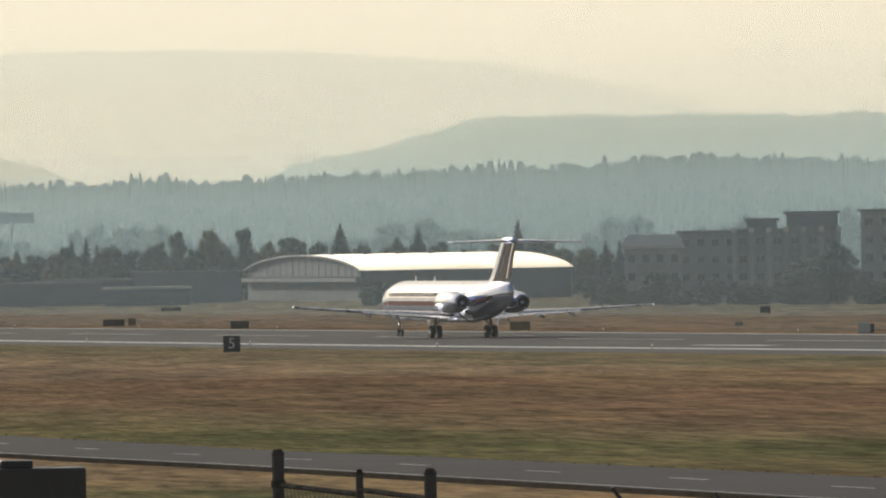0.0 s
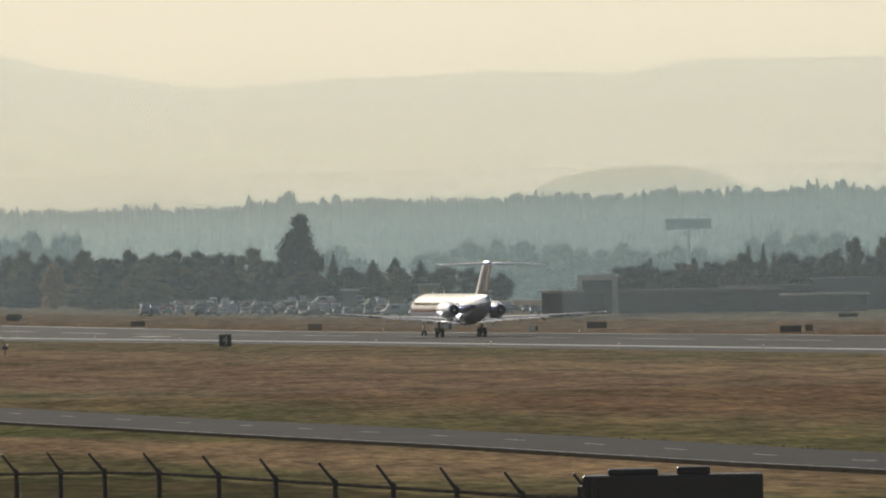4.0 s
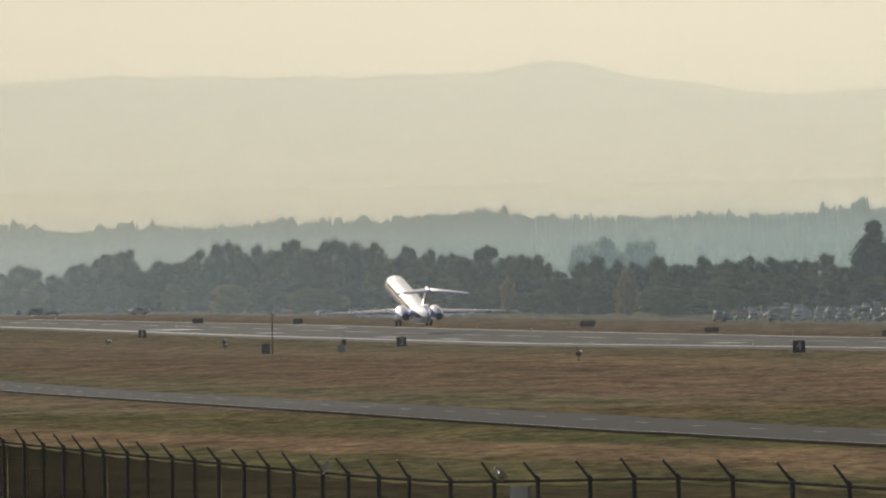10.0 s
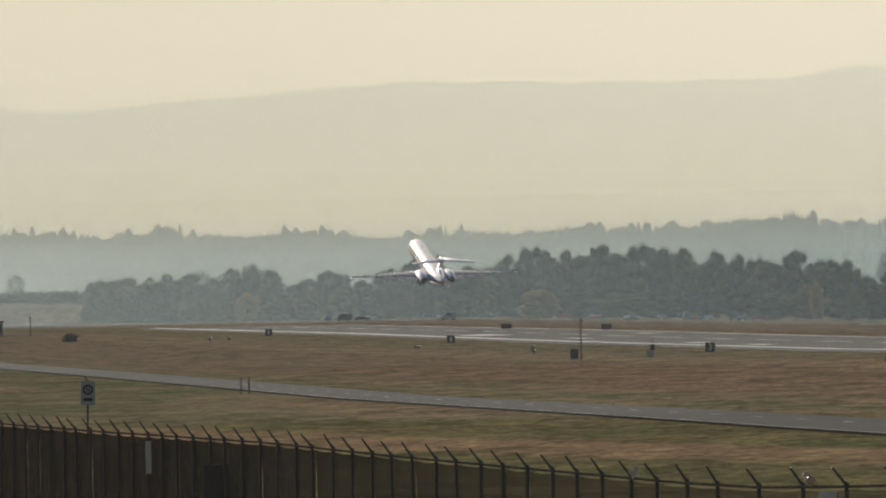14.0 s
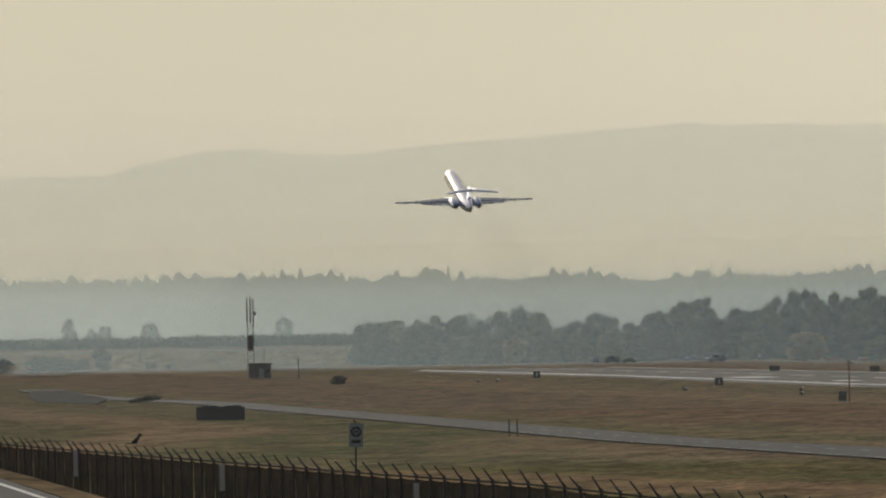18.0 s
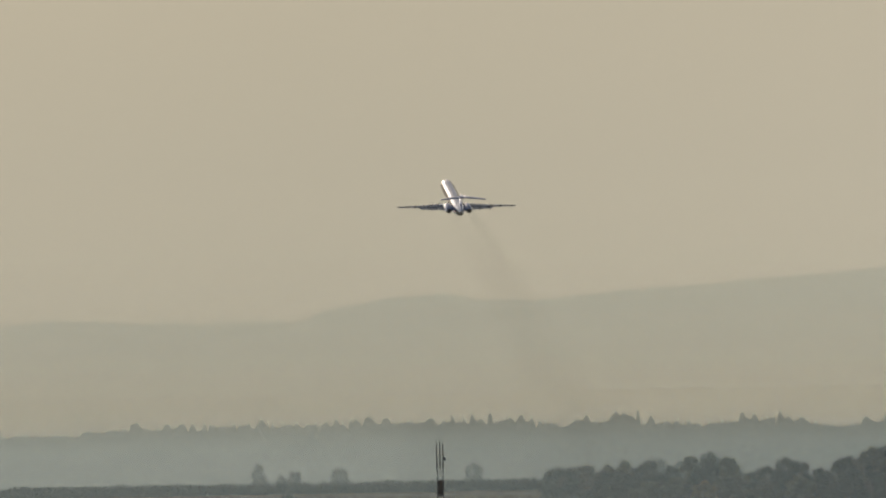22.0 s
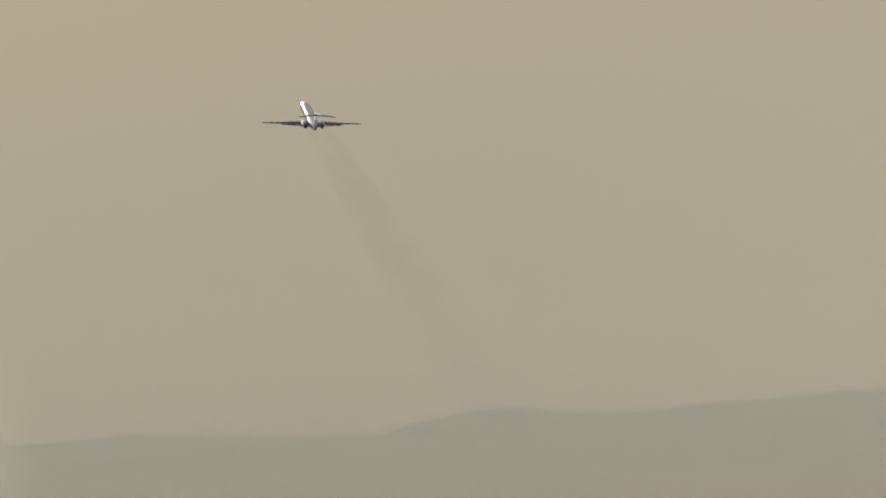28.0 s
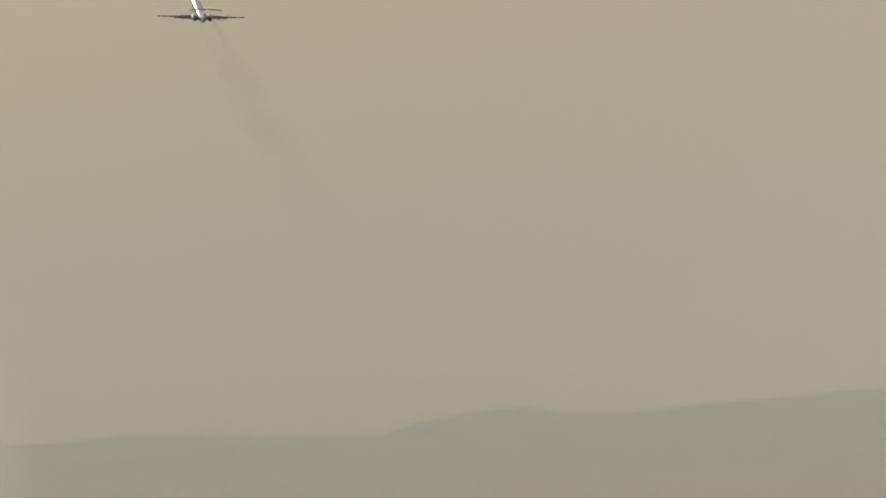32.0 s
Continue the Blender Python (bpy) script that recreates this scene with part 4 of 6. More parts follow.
        bmesh.ops.create_uvsphere(bm, u_segments=8, v_segments=6, radius=0.06, matrix=Matrix.Translation((side * 16.45, MAIN - 28.9, 2.61)))
        part("position_lamp", bm, M_LAMP, wing, "lit wing tip lamp")
        # engine
        ex, ez = side * 2.75, 2.92
        ring = lambda s, r, n=24: [(ex + r * math.cos(2 * math.pi * i / n), MAIN + 1.6 - s, ez + r * math.sin(2 * math.pi * i / n)) for i in range(n)]
        bm = bmesh.new()
        loft(bm, [ring(30.9, 0.70), ring(30.45, 0.80), ring(30.4, 0.88), ring(30.7, 0.96), ring(31.8, 1.05), ring(34.0, 1.0), ring(35.4, 0.86), ring(36.4, 0.68), ring(36.8, 0.58), ring(36.75, 0.52), ring(36.2, 0.50)])
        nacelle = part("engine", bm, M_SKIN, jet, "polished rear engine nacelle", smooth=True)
        bm = bmesh.new()
        loft(bm, [ring(35.9, 0.52), ring(36.8, 0.48), ring(37.1, 0.45), ring(37.05, 0.40), ring(36.0, 0.34)])
        part("nozzle", bm, M_NOZZLE, nacelle, "sooty exhaust nozzle", smooth=True)
        bm = bmesh.new()
        loft(bm, [ring(30.95, 0.69), ring(31.1, 0.68)])
        part("fan", bm, M_NOZZLE, nacelle)
        bm = bmesh.new()
        loft(bm, [[(side * x, MAIN - 30.0 - dx, ez + 0.05), (side * x, MAIN - 32.0, ez + 0.19), (side * x, MAIN - 35.0, ez + 0.05), (side * x, MAIN - 32.0, ez - 0.13)] for x, dx in ((1.2, 0.0), (2.1, 0.3))])
        part("pylon", bm, M_SKIN, jet, smooth=True)
        # tailplane half
        bm = bmesh.new()
        loft(bm, [wing_section(side * x, le, c, z, t) for x, le, c, z, t in ((0.1, 38.6, 4.0, 8.24, 0.09), (3.0, 40.5, 2.9, 8.18, 0.09), (5.95, 42.5, 1.75, 8.12, 0.09), (6.12, 42.8, 1.3, 8.12, 0.06))])
        part("tailplane", bm, M_SKIN, jet, "polished tailplane half", smooth=True)
    # fin
    def fin_section(z, le, chord, thick):
        return [(t * thick, MAIN - le - u * chord, z) for u, t in ((0, 0), (0.12, 0.7), (0.4, 1), (0.75, 0.6), (1, 0.04), (1, -0.04), (0.75, -0.6), (0.4, -1), (0.12, -0.7))]
    bm = bmesh.new()
    loft(bm, [fin_section(z, le, c, t) for z, le, c, t in ((4.3, 32.6, 6.8, 0.30), (5.2, 34.6, 5.2, 0.26), (6.8, 36.4, 4.4, 0.21), (8.25, 38.1, 3.8, 0.17))])
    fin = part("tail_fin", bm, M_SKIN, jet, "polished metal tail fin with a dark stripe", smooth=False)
    for k, material in ((0.50, M_STRIPE_BLUE),):
        for side in (-1, 1):
            bm = bmesh.new()
            rows = []
            for z, le, c, t in ((5.4, 34.8, 5.1, 0.25), (6.8, 36.4, 4.4, 0.21), (8.1, 37.9, 3.85, 0.175)):
                rows.append([(side * (t + 0.02), MAIN - le - c * k, z), (side * (t * 0.96 + 0.02), MAIN - le - c * (k + 0.05), z)])
            loft(bm, rows, closed=False, caps=False)
            part("fin_stripe", bm, material, fin)
    bm = bmesh.new()
    loft(bm, [fin_section(z, le, c, t) for z, le, c, t in ((5.0, 39.5, 1.4, 0.10), (6.8, 40.6, 1.3, 0.08), (8.0, 41.7, 1.1, 0.07))])
    part("rudder", bm, M_SKIN, fin)
    bm = bmesh.new()
    loft(bm, [[(r * math.cos(k), MAIN - s, 8.30 + r * math.sin(k)) for k in np.linspace(0, 2 * math.pi, 13)[:-1]] for s, r in ((37.6, 0.04), (38.1, 0.18), (39.6, 0.30), (41.6, 0.27), (43.4, 0.05))])
    part("fin_top_fairing", bm, M_SKIN, jet, "rounded fairing on the fin top", smooth=True)
    # wheels; each leg turns about its hinge, so its mesh is built round that point
    legs = []
    def wheel(parent, x, z, r, w):
        bm = bmesh.new()
        loft(bm, [[(x + dx, rr * math.cos(k), z + rr * math.sin(k)) for k in np.linspace(0, 2 * math.pi, 21)[:-1]] for dx, rr in ((-w / 2, r * 0.55), (-w / 2, r * 0.86), (-w * 0.32, r), (w * 0.32, r), (w / 2, r * 0.86), (w / 2, r * 0.55))])
        tyre = part("tyre", bm, M_TYRE, parent, "black tyre", smooth=False)
        bm = bmesh.new()
        loft(bm, [[(x + dx, rr * math.cos(k), z + rr * math.sin(k)) for k in np.linspace(0, 2 * math.pi, 15)[:-1]] for dx, rr in ((-w * 0.53, r * 0.3), (-w * 0.4, r * 0.56), (w * 0.4, r * 0.56), (w * 0.53, r * 0.3))])
        part("rim", bm, M_STEEL, parent)
    for side in (-1, 1):
        bm = bmesh.new()
        add_tube(bm, (0, 0, 0.1), (0, 0, -1.37), 0.15, 0.11, 10)
        add_tube(bm, (-0.52, 0, -1.34), (0.52, 0, -1.34), 0.09, 0.09, 8)
        add_tube(bm, (-side * 0.05, 0.05, -0.75), (-side * 0.95, 0.05, 0.1), 0.06, 0.06, 6)
        add_tube(bm, (0, -0.1, -0.35), (0, -0.45, -0.75), 0.04, 0.04, 6); add_tube(bm, (0, -0.45, -0.75), (0, -0.1, -1.25), 0.04, 0.04, 6)
        leg = part("main_gear", bm, M_STEEL, jet, "main landing gear leg with twin wheels")
        for dx in (-0.33, 0.33):
            wheel(leg, dx, -1.34, 0.57, 0.4)
        bm = bmesh.new()
        add_box(bm, side * 0.62 - 0.02, side * 0.62 + 0.02, -0.45, 0.45, -0.75, 0.05)
        part("gear_door", bm, M_SKIN, leg)
        leg.location = (side * 2.54, GEAR_Y, 1.63)
        legs.append((leg, (side * 2.54, GEAR_Y, 1.63), side))
    bm = bmesh.new()
    add_tube(bm, (0, 0, 0.1), (0, 0, -1.17), 0.10, 0.08, 8)
    add_tube(bm, (-0.3, 0, -1.15), (0.3, 0, -1.15), 0.06, 0.06, 6)
    add_tube(bm, (0, 0.05, -0.6), (0, 0.7, 0.1), 0.05, 0.05, 6)
    leg = part("nose_gear", bm, M_STEEL, jet, "nose landing gear leg with twin wheels")
    for dx in (-0.2, 0.2):
        wheel(leg, dx, -1.15, 0.33, 0.2)
    bm = bmesh.new()
    bmesh.ops.create_uvsphere(bm, u_segments=8, v_segments=6, radius=0.13, matrix=Matrix.Translation((0, 0.15, -0.35)))
    part("taxi_lamp", bm, M_LAMP, leg)
    leg.location = (0, 23.3, 1.26)
    legs.append((leg, (0, 23.3, 1.26), 0))
    # aerials
    for s in (9.0, 15.5):
        bm = bmesh.new()
        loft(bm, [[(0.02, MAIN - s, 4.78), (0.02, MAIN - s - 0.5, 4.78), (-0.02, MAIN - s - 0.5, 4.78), (-0.02, MAIN - s, 4.78)], [(0.01, MAIN - s - 0.25, 5.2), (0.01, MAIN - s - 0.5, 5.2), (-0.01, MAIN - s - 0.5, 5.2), (-0.01, MAIN - s - 0.25, 5.2)]])
        part("aerial", bm, M_WING, body)
    return jet, legs


airliner, gear_legs = build_airliner()


# ---- exhaust smoke ----
def smoke_material():
    m, nodes, links, bsdf = nodes_of("brown_exhaust_smoke")
    out = nodes["Material Output"]
    clear, mix = nodes.new("ShaderNodeBsdfTransparent"), nodes.new("ShaderNodeMixShader")
    bsdf.inputs["Base Color"].default_value = (0.16, 0.12, 0.08, 1)
    bsdf.inputs["Roughness"].default_value, bsdf.inputs["Specular IOR Level"].default_value = 1.0, 0.0
    n = noise_node(nodes, links, 0.06, 3, 0.5, (1, 0.25, 1))
    mr = nodes.new("ShaderNodeMapRange"); mr.inputs[1].default_value, mr.inputs[2].default_value = 0.38, 0.72
    mr.inputs[3].default_value, mr.inputs[4].default_value = 0.002, 0.0125
    links.new(n.outputs[0], mr.inputs[0])
    # the trail thins out behind the airliner
    tc, sep, far, fade = nodes.new("ShaderNodeTexCoord"), nodes.new("ShaderNodeSeparateXYZ"), nodes.new("ShaderNodeMapRange"), nodes.new("ShaderNodeMath")
    links.new(tc.outputs["Object"], sep.inputs[0]); links.new(sep.outputs[1], far.inputs[0])
    far.interpolation_type = "SMOOTHSTEP"
    far.inputs[1].default_value, far.inputs[2].default_value = -1080, -200
    fade.operation = "MULTIPLY"
    links.new(mr.outputs[0], fade.inputs[0]); links.new(far.outputs[0], fade.inputs[1]); links.new(fade.outputs[0], mix.inputs[0])
    links.new(clear.outputs[0], mix.inputs[1]); links.new(bsdf.outputs[0], mix.inputs[2]); links.new(mix.outputs[0], out.inputs[0])
    return m


M_SMOKE = smoke_material()


def build_smoke():
    """Two thin trails that widen and merge behind the engines; they follow the flight path."""
    trail = tagged(new("exhaust_smoke"), "two faint brown trails of jet exhaust smoke", "smoke")
    rng = random.Random(3)
    for side in (-1, 1):
        for shell in (1.0, 0.72, 0.45):
            bm = bmesh.new()
            rings = []
            for k in range(34):
                u = k / 33
                y = -12 - 1080 * u ** 1.3
                r = (0.5 + 8.5 * u ** 0.75) * shell * rng.uniform(0.85, 1.15)
                cx = side * 2.75 + rng.uniform(-0.15, 0.15) * (0.3 + 9 * u)
                cz = 3.3 + rng.uniform(-0.15, 0.15) * (0.3 + 9 * u)
                rings.append([(cx + r * math.cos(a), y, cz + r * math.sin(a)) for a in np.linspace(0, 2 * math.pi, 11)[:-1]])
            loft(bm, rings, caps=False)
            part("smoke_trail", bm, M_SMOKE, trail, smooth=True)
    return trail


smoke = build_smoke()

# ---- airfield things ----
M_SIGN_DARK = surface("black_sign_face", (0.022, 0.022, 0.028), 0.5, vary=0.2, scale=2)
M_SIGN_BACK = surface("weathered_sign_back", (0.085, 0.08, 0.075), 0.6, vary=0.3, scale=2)
M_SIGN_TAN = surface("faded_tan_sign_back", (0.20, 0.15, 0.09), 0.7, vary=0.25, scale=2)
M_SIGN_WHITE = surface("white_sign_paint", (0.72, 0.72, 0.70), 0.5, vary=0.08, scale=2)
M_GALV = surface("galvanised_steel", (0.30, 0.31, 0.32), 0.42, 0.7, vary=0.2, scale=3)
M_DARKSTEEL = surface("dark_weathered_steel", (0.045, 0.045, 0.048), 0.5, 0.4, vary=0.3, scale=4)
M_RUST = surface("red_mast_paint", (0.17, 0.05, 0.035), 0.7, vary=0.25, scale=2)
M_YELLOW = surface("yellow_equipment_paint", (0.40, 0.25, 0.05), 0.6, vary=0.2, scale=3)
M_LENS = lamp_glow("runway_lamp_lens", (1.0, 0.96, 0.86), 0.35)


def text_mesh(text, size, depth=0.01):
    cu = bpy.data.curves.new("digit", "FONT")
    cu.body, cu.size, cu.extrude, cu.align_x, cu.align_y = text, size, depth, "CENTER", "CENTER"
    ob = bpy.data.objects.new("digit", cu)
    scene.collection.objects.link(ob)
    me = bpy.data.meshes.new_from_object(ob.evaluated_get(bpy.context.evaluated_depsgraph_get()))
    bpy.data.objects.remove(ob)
    me.materials.clear(); me.materials.append(M_SIGN_WHITE)
    return me


def distance_sign(x, y, digit):
    """A square black board on two legs with a white figure towards the camera."""
    sign = tagged(new("distance_sign"), "square black runway distance board with a white figure" if digit else "square black runway distance board, figure too far to read", "runway sign", "distance boards")
    bm = bmesh.new(); add_box(bm, -0.66, 0.66, -0.14, 0.14, 0.16, 1.42)
    board = part("board", bm, M_SIGN_DARK, sign, bevel=0.02)
    for s in (-0.45, 0.45):
        bm = bmesh.new(); add_tube(bm, (s, 0, -0.3), (s, 0, 0.2), 0.04, 0.04, 8)
        part("leg", bm, M_GALV, sign)
    bm = bmesh.new()
    for a, b, c, d in ((-0.68, 0.68, 1.40, 1.45), (-0.68, 0.68, 0.13, 0.18), (-0.69, -0.64, 0.18, 1.40), (0.64, 0.69, 0.18, 1.40)):
        add_box(bm, a, b, -0.17, 0.17, c, d)
    part("frame", bm, M_SIGN_BACK, sign)
    if digit:
        figure = new("figure", text_mesh(digit, 1.22))
        figure.parent, figure.matrix_basis = board, pose(0, -0.155, 0.80, 90)
    else:
        bm = bmesh.new(); add_box(bm, -0.16, 0.16, -0.16, -0.142, 0.42, 1.14)
        part("figure", bm, M_SIGN_WHITE, board, "pale bar in place of the figure")
    sign.matrix_basis = pose(x, y, field_z(y) + 0.02, 0, 0, -math.degrees(math.atan2(x, y)))
    return sign


for k, digit in enumerate(("5", "4", "3", "", "")):
    distance_sign(203.0, 808 + 304.8 * k, digit)


def guidance_sign(x, y, w, h, material, lift=0.25, label="low dark airfield guidance sign seen from behind"):
    sign = tagged(new("guidance_sign"), label, "airfield sign", "guidance signs beyond the runway")
    n = max(1, round(w / 1.3))
    for k in range(n):
        bm = bmesh.new(); add_box(bm, -w / 2 + k * w / n + 0.01, -w / 2 + (k + 1) * w / n - 0.01, -0.12, 0.12, lift, lift + h)
        part("panel", bm, material, sign, bevel=0.02)
    for k in range(n + 1):
        bm = bmesh.new(); add_tube(bm, (-w / 2 + 0.1 + (w - 0.2) * k / n, 0, -0.15), (-w / 2 + 0.1 + (w - 0.2) * k / n, 0, lift + 0.05), 0.035, 0.035, 6)
        part("leg", bm, M_GALV, sign)
    sign.matrix_basis = pose(x, y, ground_z(x, y) + 0.02, 0, 0, -math.degrees(math.atan2(x, y)))


for x, y, w, h in ((278.0, 1162, 2.5, 0.75), (270.5, 1073, 2.0, 0.8), (326.5, 1332, 2.6, 0.5), (274.6, 1580, 2.2, 0.8), (289.5, 1318, 2.6, 0.85), (297.0, 1838, 2.8, 0.6),
                   (287.6, 1781, 2.4, 0.8), (265.6, 2155, 1.9, 0.9), (273.2, 2053, 2.0, 0.9), (262.5, 2129, 2.2, 1.0), (267.4, 2011, 1.6, 0.9), (299.6, 1854, 2.4, 0.7), (320.4, 1045, 1.1, 0.7)):
    guidance_sign(x, y, w, h, M_SIGN_BACK)
guidance_sign(284.5, 1180, 0.9, 0.75, M_SIGN_TAN, 0.25, "narrow faded tan airfield sign end")
guidance_sign(274.5, 977, 2.0, 0.85, M_SIGN_TAN, 0.2, "faded tan airfield guidance sign seen from behind")
guidance_sign(273.1, 1427, 2.0, 0.85, M_SIGN_TAN, 0.25, "faded brown airfield guidance sign")
guidance_sign(295.9, 974, 0.8, 0.35, M_SIGN_TAN, 0.1, "small faded tan marker board")


def white_cabinet(x, y, w, h):
    cab = tagged(new("equipment_cabinet"), "white metal airfield equipment cabinet on a plinth", "cabinet")
    bm = bmesh.new(); add_box(bm, -w / 2, w / 2, -0.4, 0.4, 0.1, h); part("body", bm, M_SIGN_WHITE, cab, bevel=0.03)
    bm = bmesh.new(); add_box(bm, w / 2 + 0.01, w / 2 + 0.35, -0.3, 0.3, 0.05, h * 0.9); part("side_box", bm, M_SIGN_BACK, cab, bevel=0.02)
    bm = bmesh.new(); add_box(bm, -w / 2 - 0.05, w / 2 + 0.05, -0.45, 0.45, -0.2, 0.12); part("plinth", bm, M_CONCRETE, cab)
    cab.matrix_basis = pose(x, y, ground_z(x, y), 0, 0, -math.degrees(math.atan2(x, y)))


white_cabinet(280.2, 884, 1.1, 0.95)
white_cabinet(289.1, 1414, 0.8, 0.8)
white_cabinet(286.0, 1342, 0.8, 0.7)


def edge_lamp(x, y, z):
    lamp = tagged(new("edge_light"), "small runway edge light on a stem", "runway light", "runway edge lights")
    bm = bmesh.new(); add_tube(bm, (0, 0, -0.1), (0, 0, 0.28), 0.05, 0.04, 8); part("stem", bm, M_YELLOW, lamp)
    bm = bmesh.new(); bmesh.ops.create_uvsphere(bm, u_segments=8, v_segments=6, radius=0.06, matrix=Matrix.Translation((0, 0, 0.33))); part("lens", bm, M_LENS, lamp, smooth=True)
    lamp.matrix_basis = pose(x, y, z)
    return lamp


first_lamp = edge_lamp(RUN_X - 24.6, 560, run_z(RUN_X - 24.6, 560) - 0.05)
for k in range(1, 32):
    for side in (-1, 1):
        y = 560 + 60.96 * k
        copy_thing(first_lamp, pose(RUN_X + side * 24.6, y, run_z(RUN_X + side * 24.6, y) - 0.05))


def approach_unit(x, y, h, label):
    """A squat lamp unit: box on a post with two lamp heads and a bent arm."""
    unit = tagged(new("runway_lamp_unit"), label, "runway light", "lamp units beside the runway")
    bm = bmesh.new(); add_tube(bm, (0, 0, -0.2), (0, 0, h * 0.55), 0.06, 0.05, 8); part("post", bm, M_DARKSTEEL, unit)
    bm = bmesh.new(); add_box(bm, -0.28, 0.28, -0.2, 0.2, h * 0.35, h * 0.62); part("housing", bm, M_DARKSTEEL, unit, bevel=0.04)
    for s in (-0.2, 0.24):
        bm = bmesh.new(); bmesh.ops.create_uvsphere(bm, u_segments=10, v_segments=6, radius=0.08, matrix=Matrix.Translation((s, -0.2, h * 0.7)))
        part("lamp_head", bm, M_LENS if s > 0 else M_GALV, unit, smooth=True)
    bm = bmesh.new(); add_tube(bm, (0, 0, h * 0.6), (-0.25, 0, h), 0.03, 0.025, 6); add_tube(bm, (-0.25, 0, h), (-0.5, 0, h * 1.02), 0.025, 0.02, 6)
    part("arm", bm, M_DARKSTEEL, unit)
    unit.matrix_basis = pose(x, y, ground_z(x, y), 0, 0, -math.degrees(math.atan2(x, y)))


for x, y, h in ((170.9, 1064, 1.55), (186.5, 1482, 1.6), (181.0, 1880, 1.3), (182.3, 1448, 1.0), (181.5, 1586, 1.0), (176.2, 1866, 1.4), (183.8, 1603, 0.8)):
    approach_unit(x, y, h, "dark runway lamp unit with bright lamp heads on dry grass")


def wind_mast(x, y):
    mast = tagged(new("equipment_mast"), "slim rusty-red equipment mast in dry grass", "mast")
    bm = bmesh.new(); add_tube(bm, (0, 0, -0.3), (0, 0, 4.6), 0.10, 0.08, 8); part("pole", bm, M_RUST, mast)
    bm = bmesh.new(); add_tube(bm, (0, 0, 4.6), (0, 0, 4.75), 0.1, 0.1, 8); part("cap", bm, M_DARKSTEEL, mast)
    mast.matrix_basis = pose(x, y, ground_z(x, y))
    box = tagged(new("control_cabinet"), "grey control cabinet at the foot of the mast", "cabinet")
    bm = bmesh.new(); add_box(bm, -0.55, 0.55, -0.4, 0.4, 0.1, 1.45); part("body", bm, M_GALV, box, bevel=0.04)
    bm = bmesh.new(); add_box(bm, -0.5, 0.5, -0.43, -0.41, 0.2, 1.35); part("door", bm, M_DARKSTEEL, box)
    bm = bmesh.new(); add_box(bm, -0.65, 0.65, -0.5, 0.5, -0.2, 0.1); part("plinth", bm, M_CONCRETE, box)
    box.matrix_basis = pose(x - 0.8, y + 0.6, ground_z(x, y), 0, 0, -7)
    return mast


wind_mast(170.3, 1304.4)


def antenna_cabinet(x, y):
    box = tagged(new("equipment_cabinet"), "stacked grey equipment boxes with a short aerial", "cabinet")
    bm = bmesh.new(); add_box(bm, -0.55, 0.35, -0.4, 0.4, 0.0, 1.0); part("lower_box", bm, M_GALV, box, bevel=0.04)
    bm = bmesh.new(); add_box(bm, -0.1, 0.5, -0.3, 0.3, 1.01, 1.75); part("upper_box", bm, M_DARKSTEEL, box, bevel=0.04)
    bm = bmesh.new(); add_tube(bm, (0.2, 0, 1.7), (0.2, 0, 2.5), 0.03, 0.03, 6); add_tube(bm, (-0.05, 0, 2.45), (0.45, 0, 2.45), 0.02, 0.02, 6); part("aerial", bm, M_DARKSTEEL, box)
    box.matrix_basis = pose(x, y, ground_z(x, y) - 0.05, 0, 0, -8)


antenna_cabinet(182.4, 1327.5)


def crow(x, y, z, turn, size=1.0, label="black crow sitting still"):
    """A perched bird: body, head, beak, tail, two legs."""
    bird = tagged(new("crow"), label, "bird")
    bm = bmesh.new()
    loft(bm, [[(r * 0.8 * math.cos(k), yy, zz + r * math.sin(k)) for k in np.linspace(0, 2 * math.pi, 11)[:-1]] for yy, zz, r in ((-0.16, 0.12, 0.02), (-0.08, 0.14, 0.07), (0.02, 0.19, 0.085), (0.09, 0.26, 0.06), (0.11, 0.31, 0.03))])
    part("body", bm, M_TYRE, bird, smooth=True)
    bm = bmesh.new(); bmesh.ops.create_uvsphere(bm, u_segments=10, v_segments=8, radius=0.05, matrix=Matrix.Translation((0, 0.12, 0.33))); part("head", bm, M_TYRE, bird, smooth=True)
    bm = bmesh.new(); add_tube(bm, (0, 0.15, 0.33), (0, 0.24, 0.32), 0.02, 0.004, 6); part("beak", bm, M_DARKSTEEL, bird)
    bm = bmesh.new(); add_box(bm, -0.04, 0.04, -0.34, -0.12, 0.06, 0.09); part("tail", bm, M_TYRE, bird)
    for s in (-0.03, 0.03):
        bm = bmesh.new(); add_tube(bm, (s, 0, 0), (s, 0.01, 0.13), 0.008, 0.008, 5); part("leg", bm, M_DARKSTEEL, bird)
    bird.matrix_basis = pose(x, y, z, 0, 0, turn)
    bird.scale = (size,) * 3
    return bird


crow(170.3, 1304.4, ground_z(170.3, 1304.4) + 4.75, 70, 1.9, "dark bird of prey sitting on the mast")

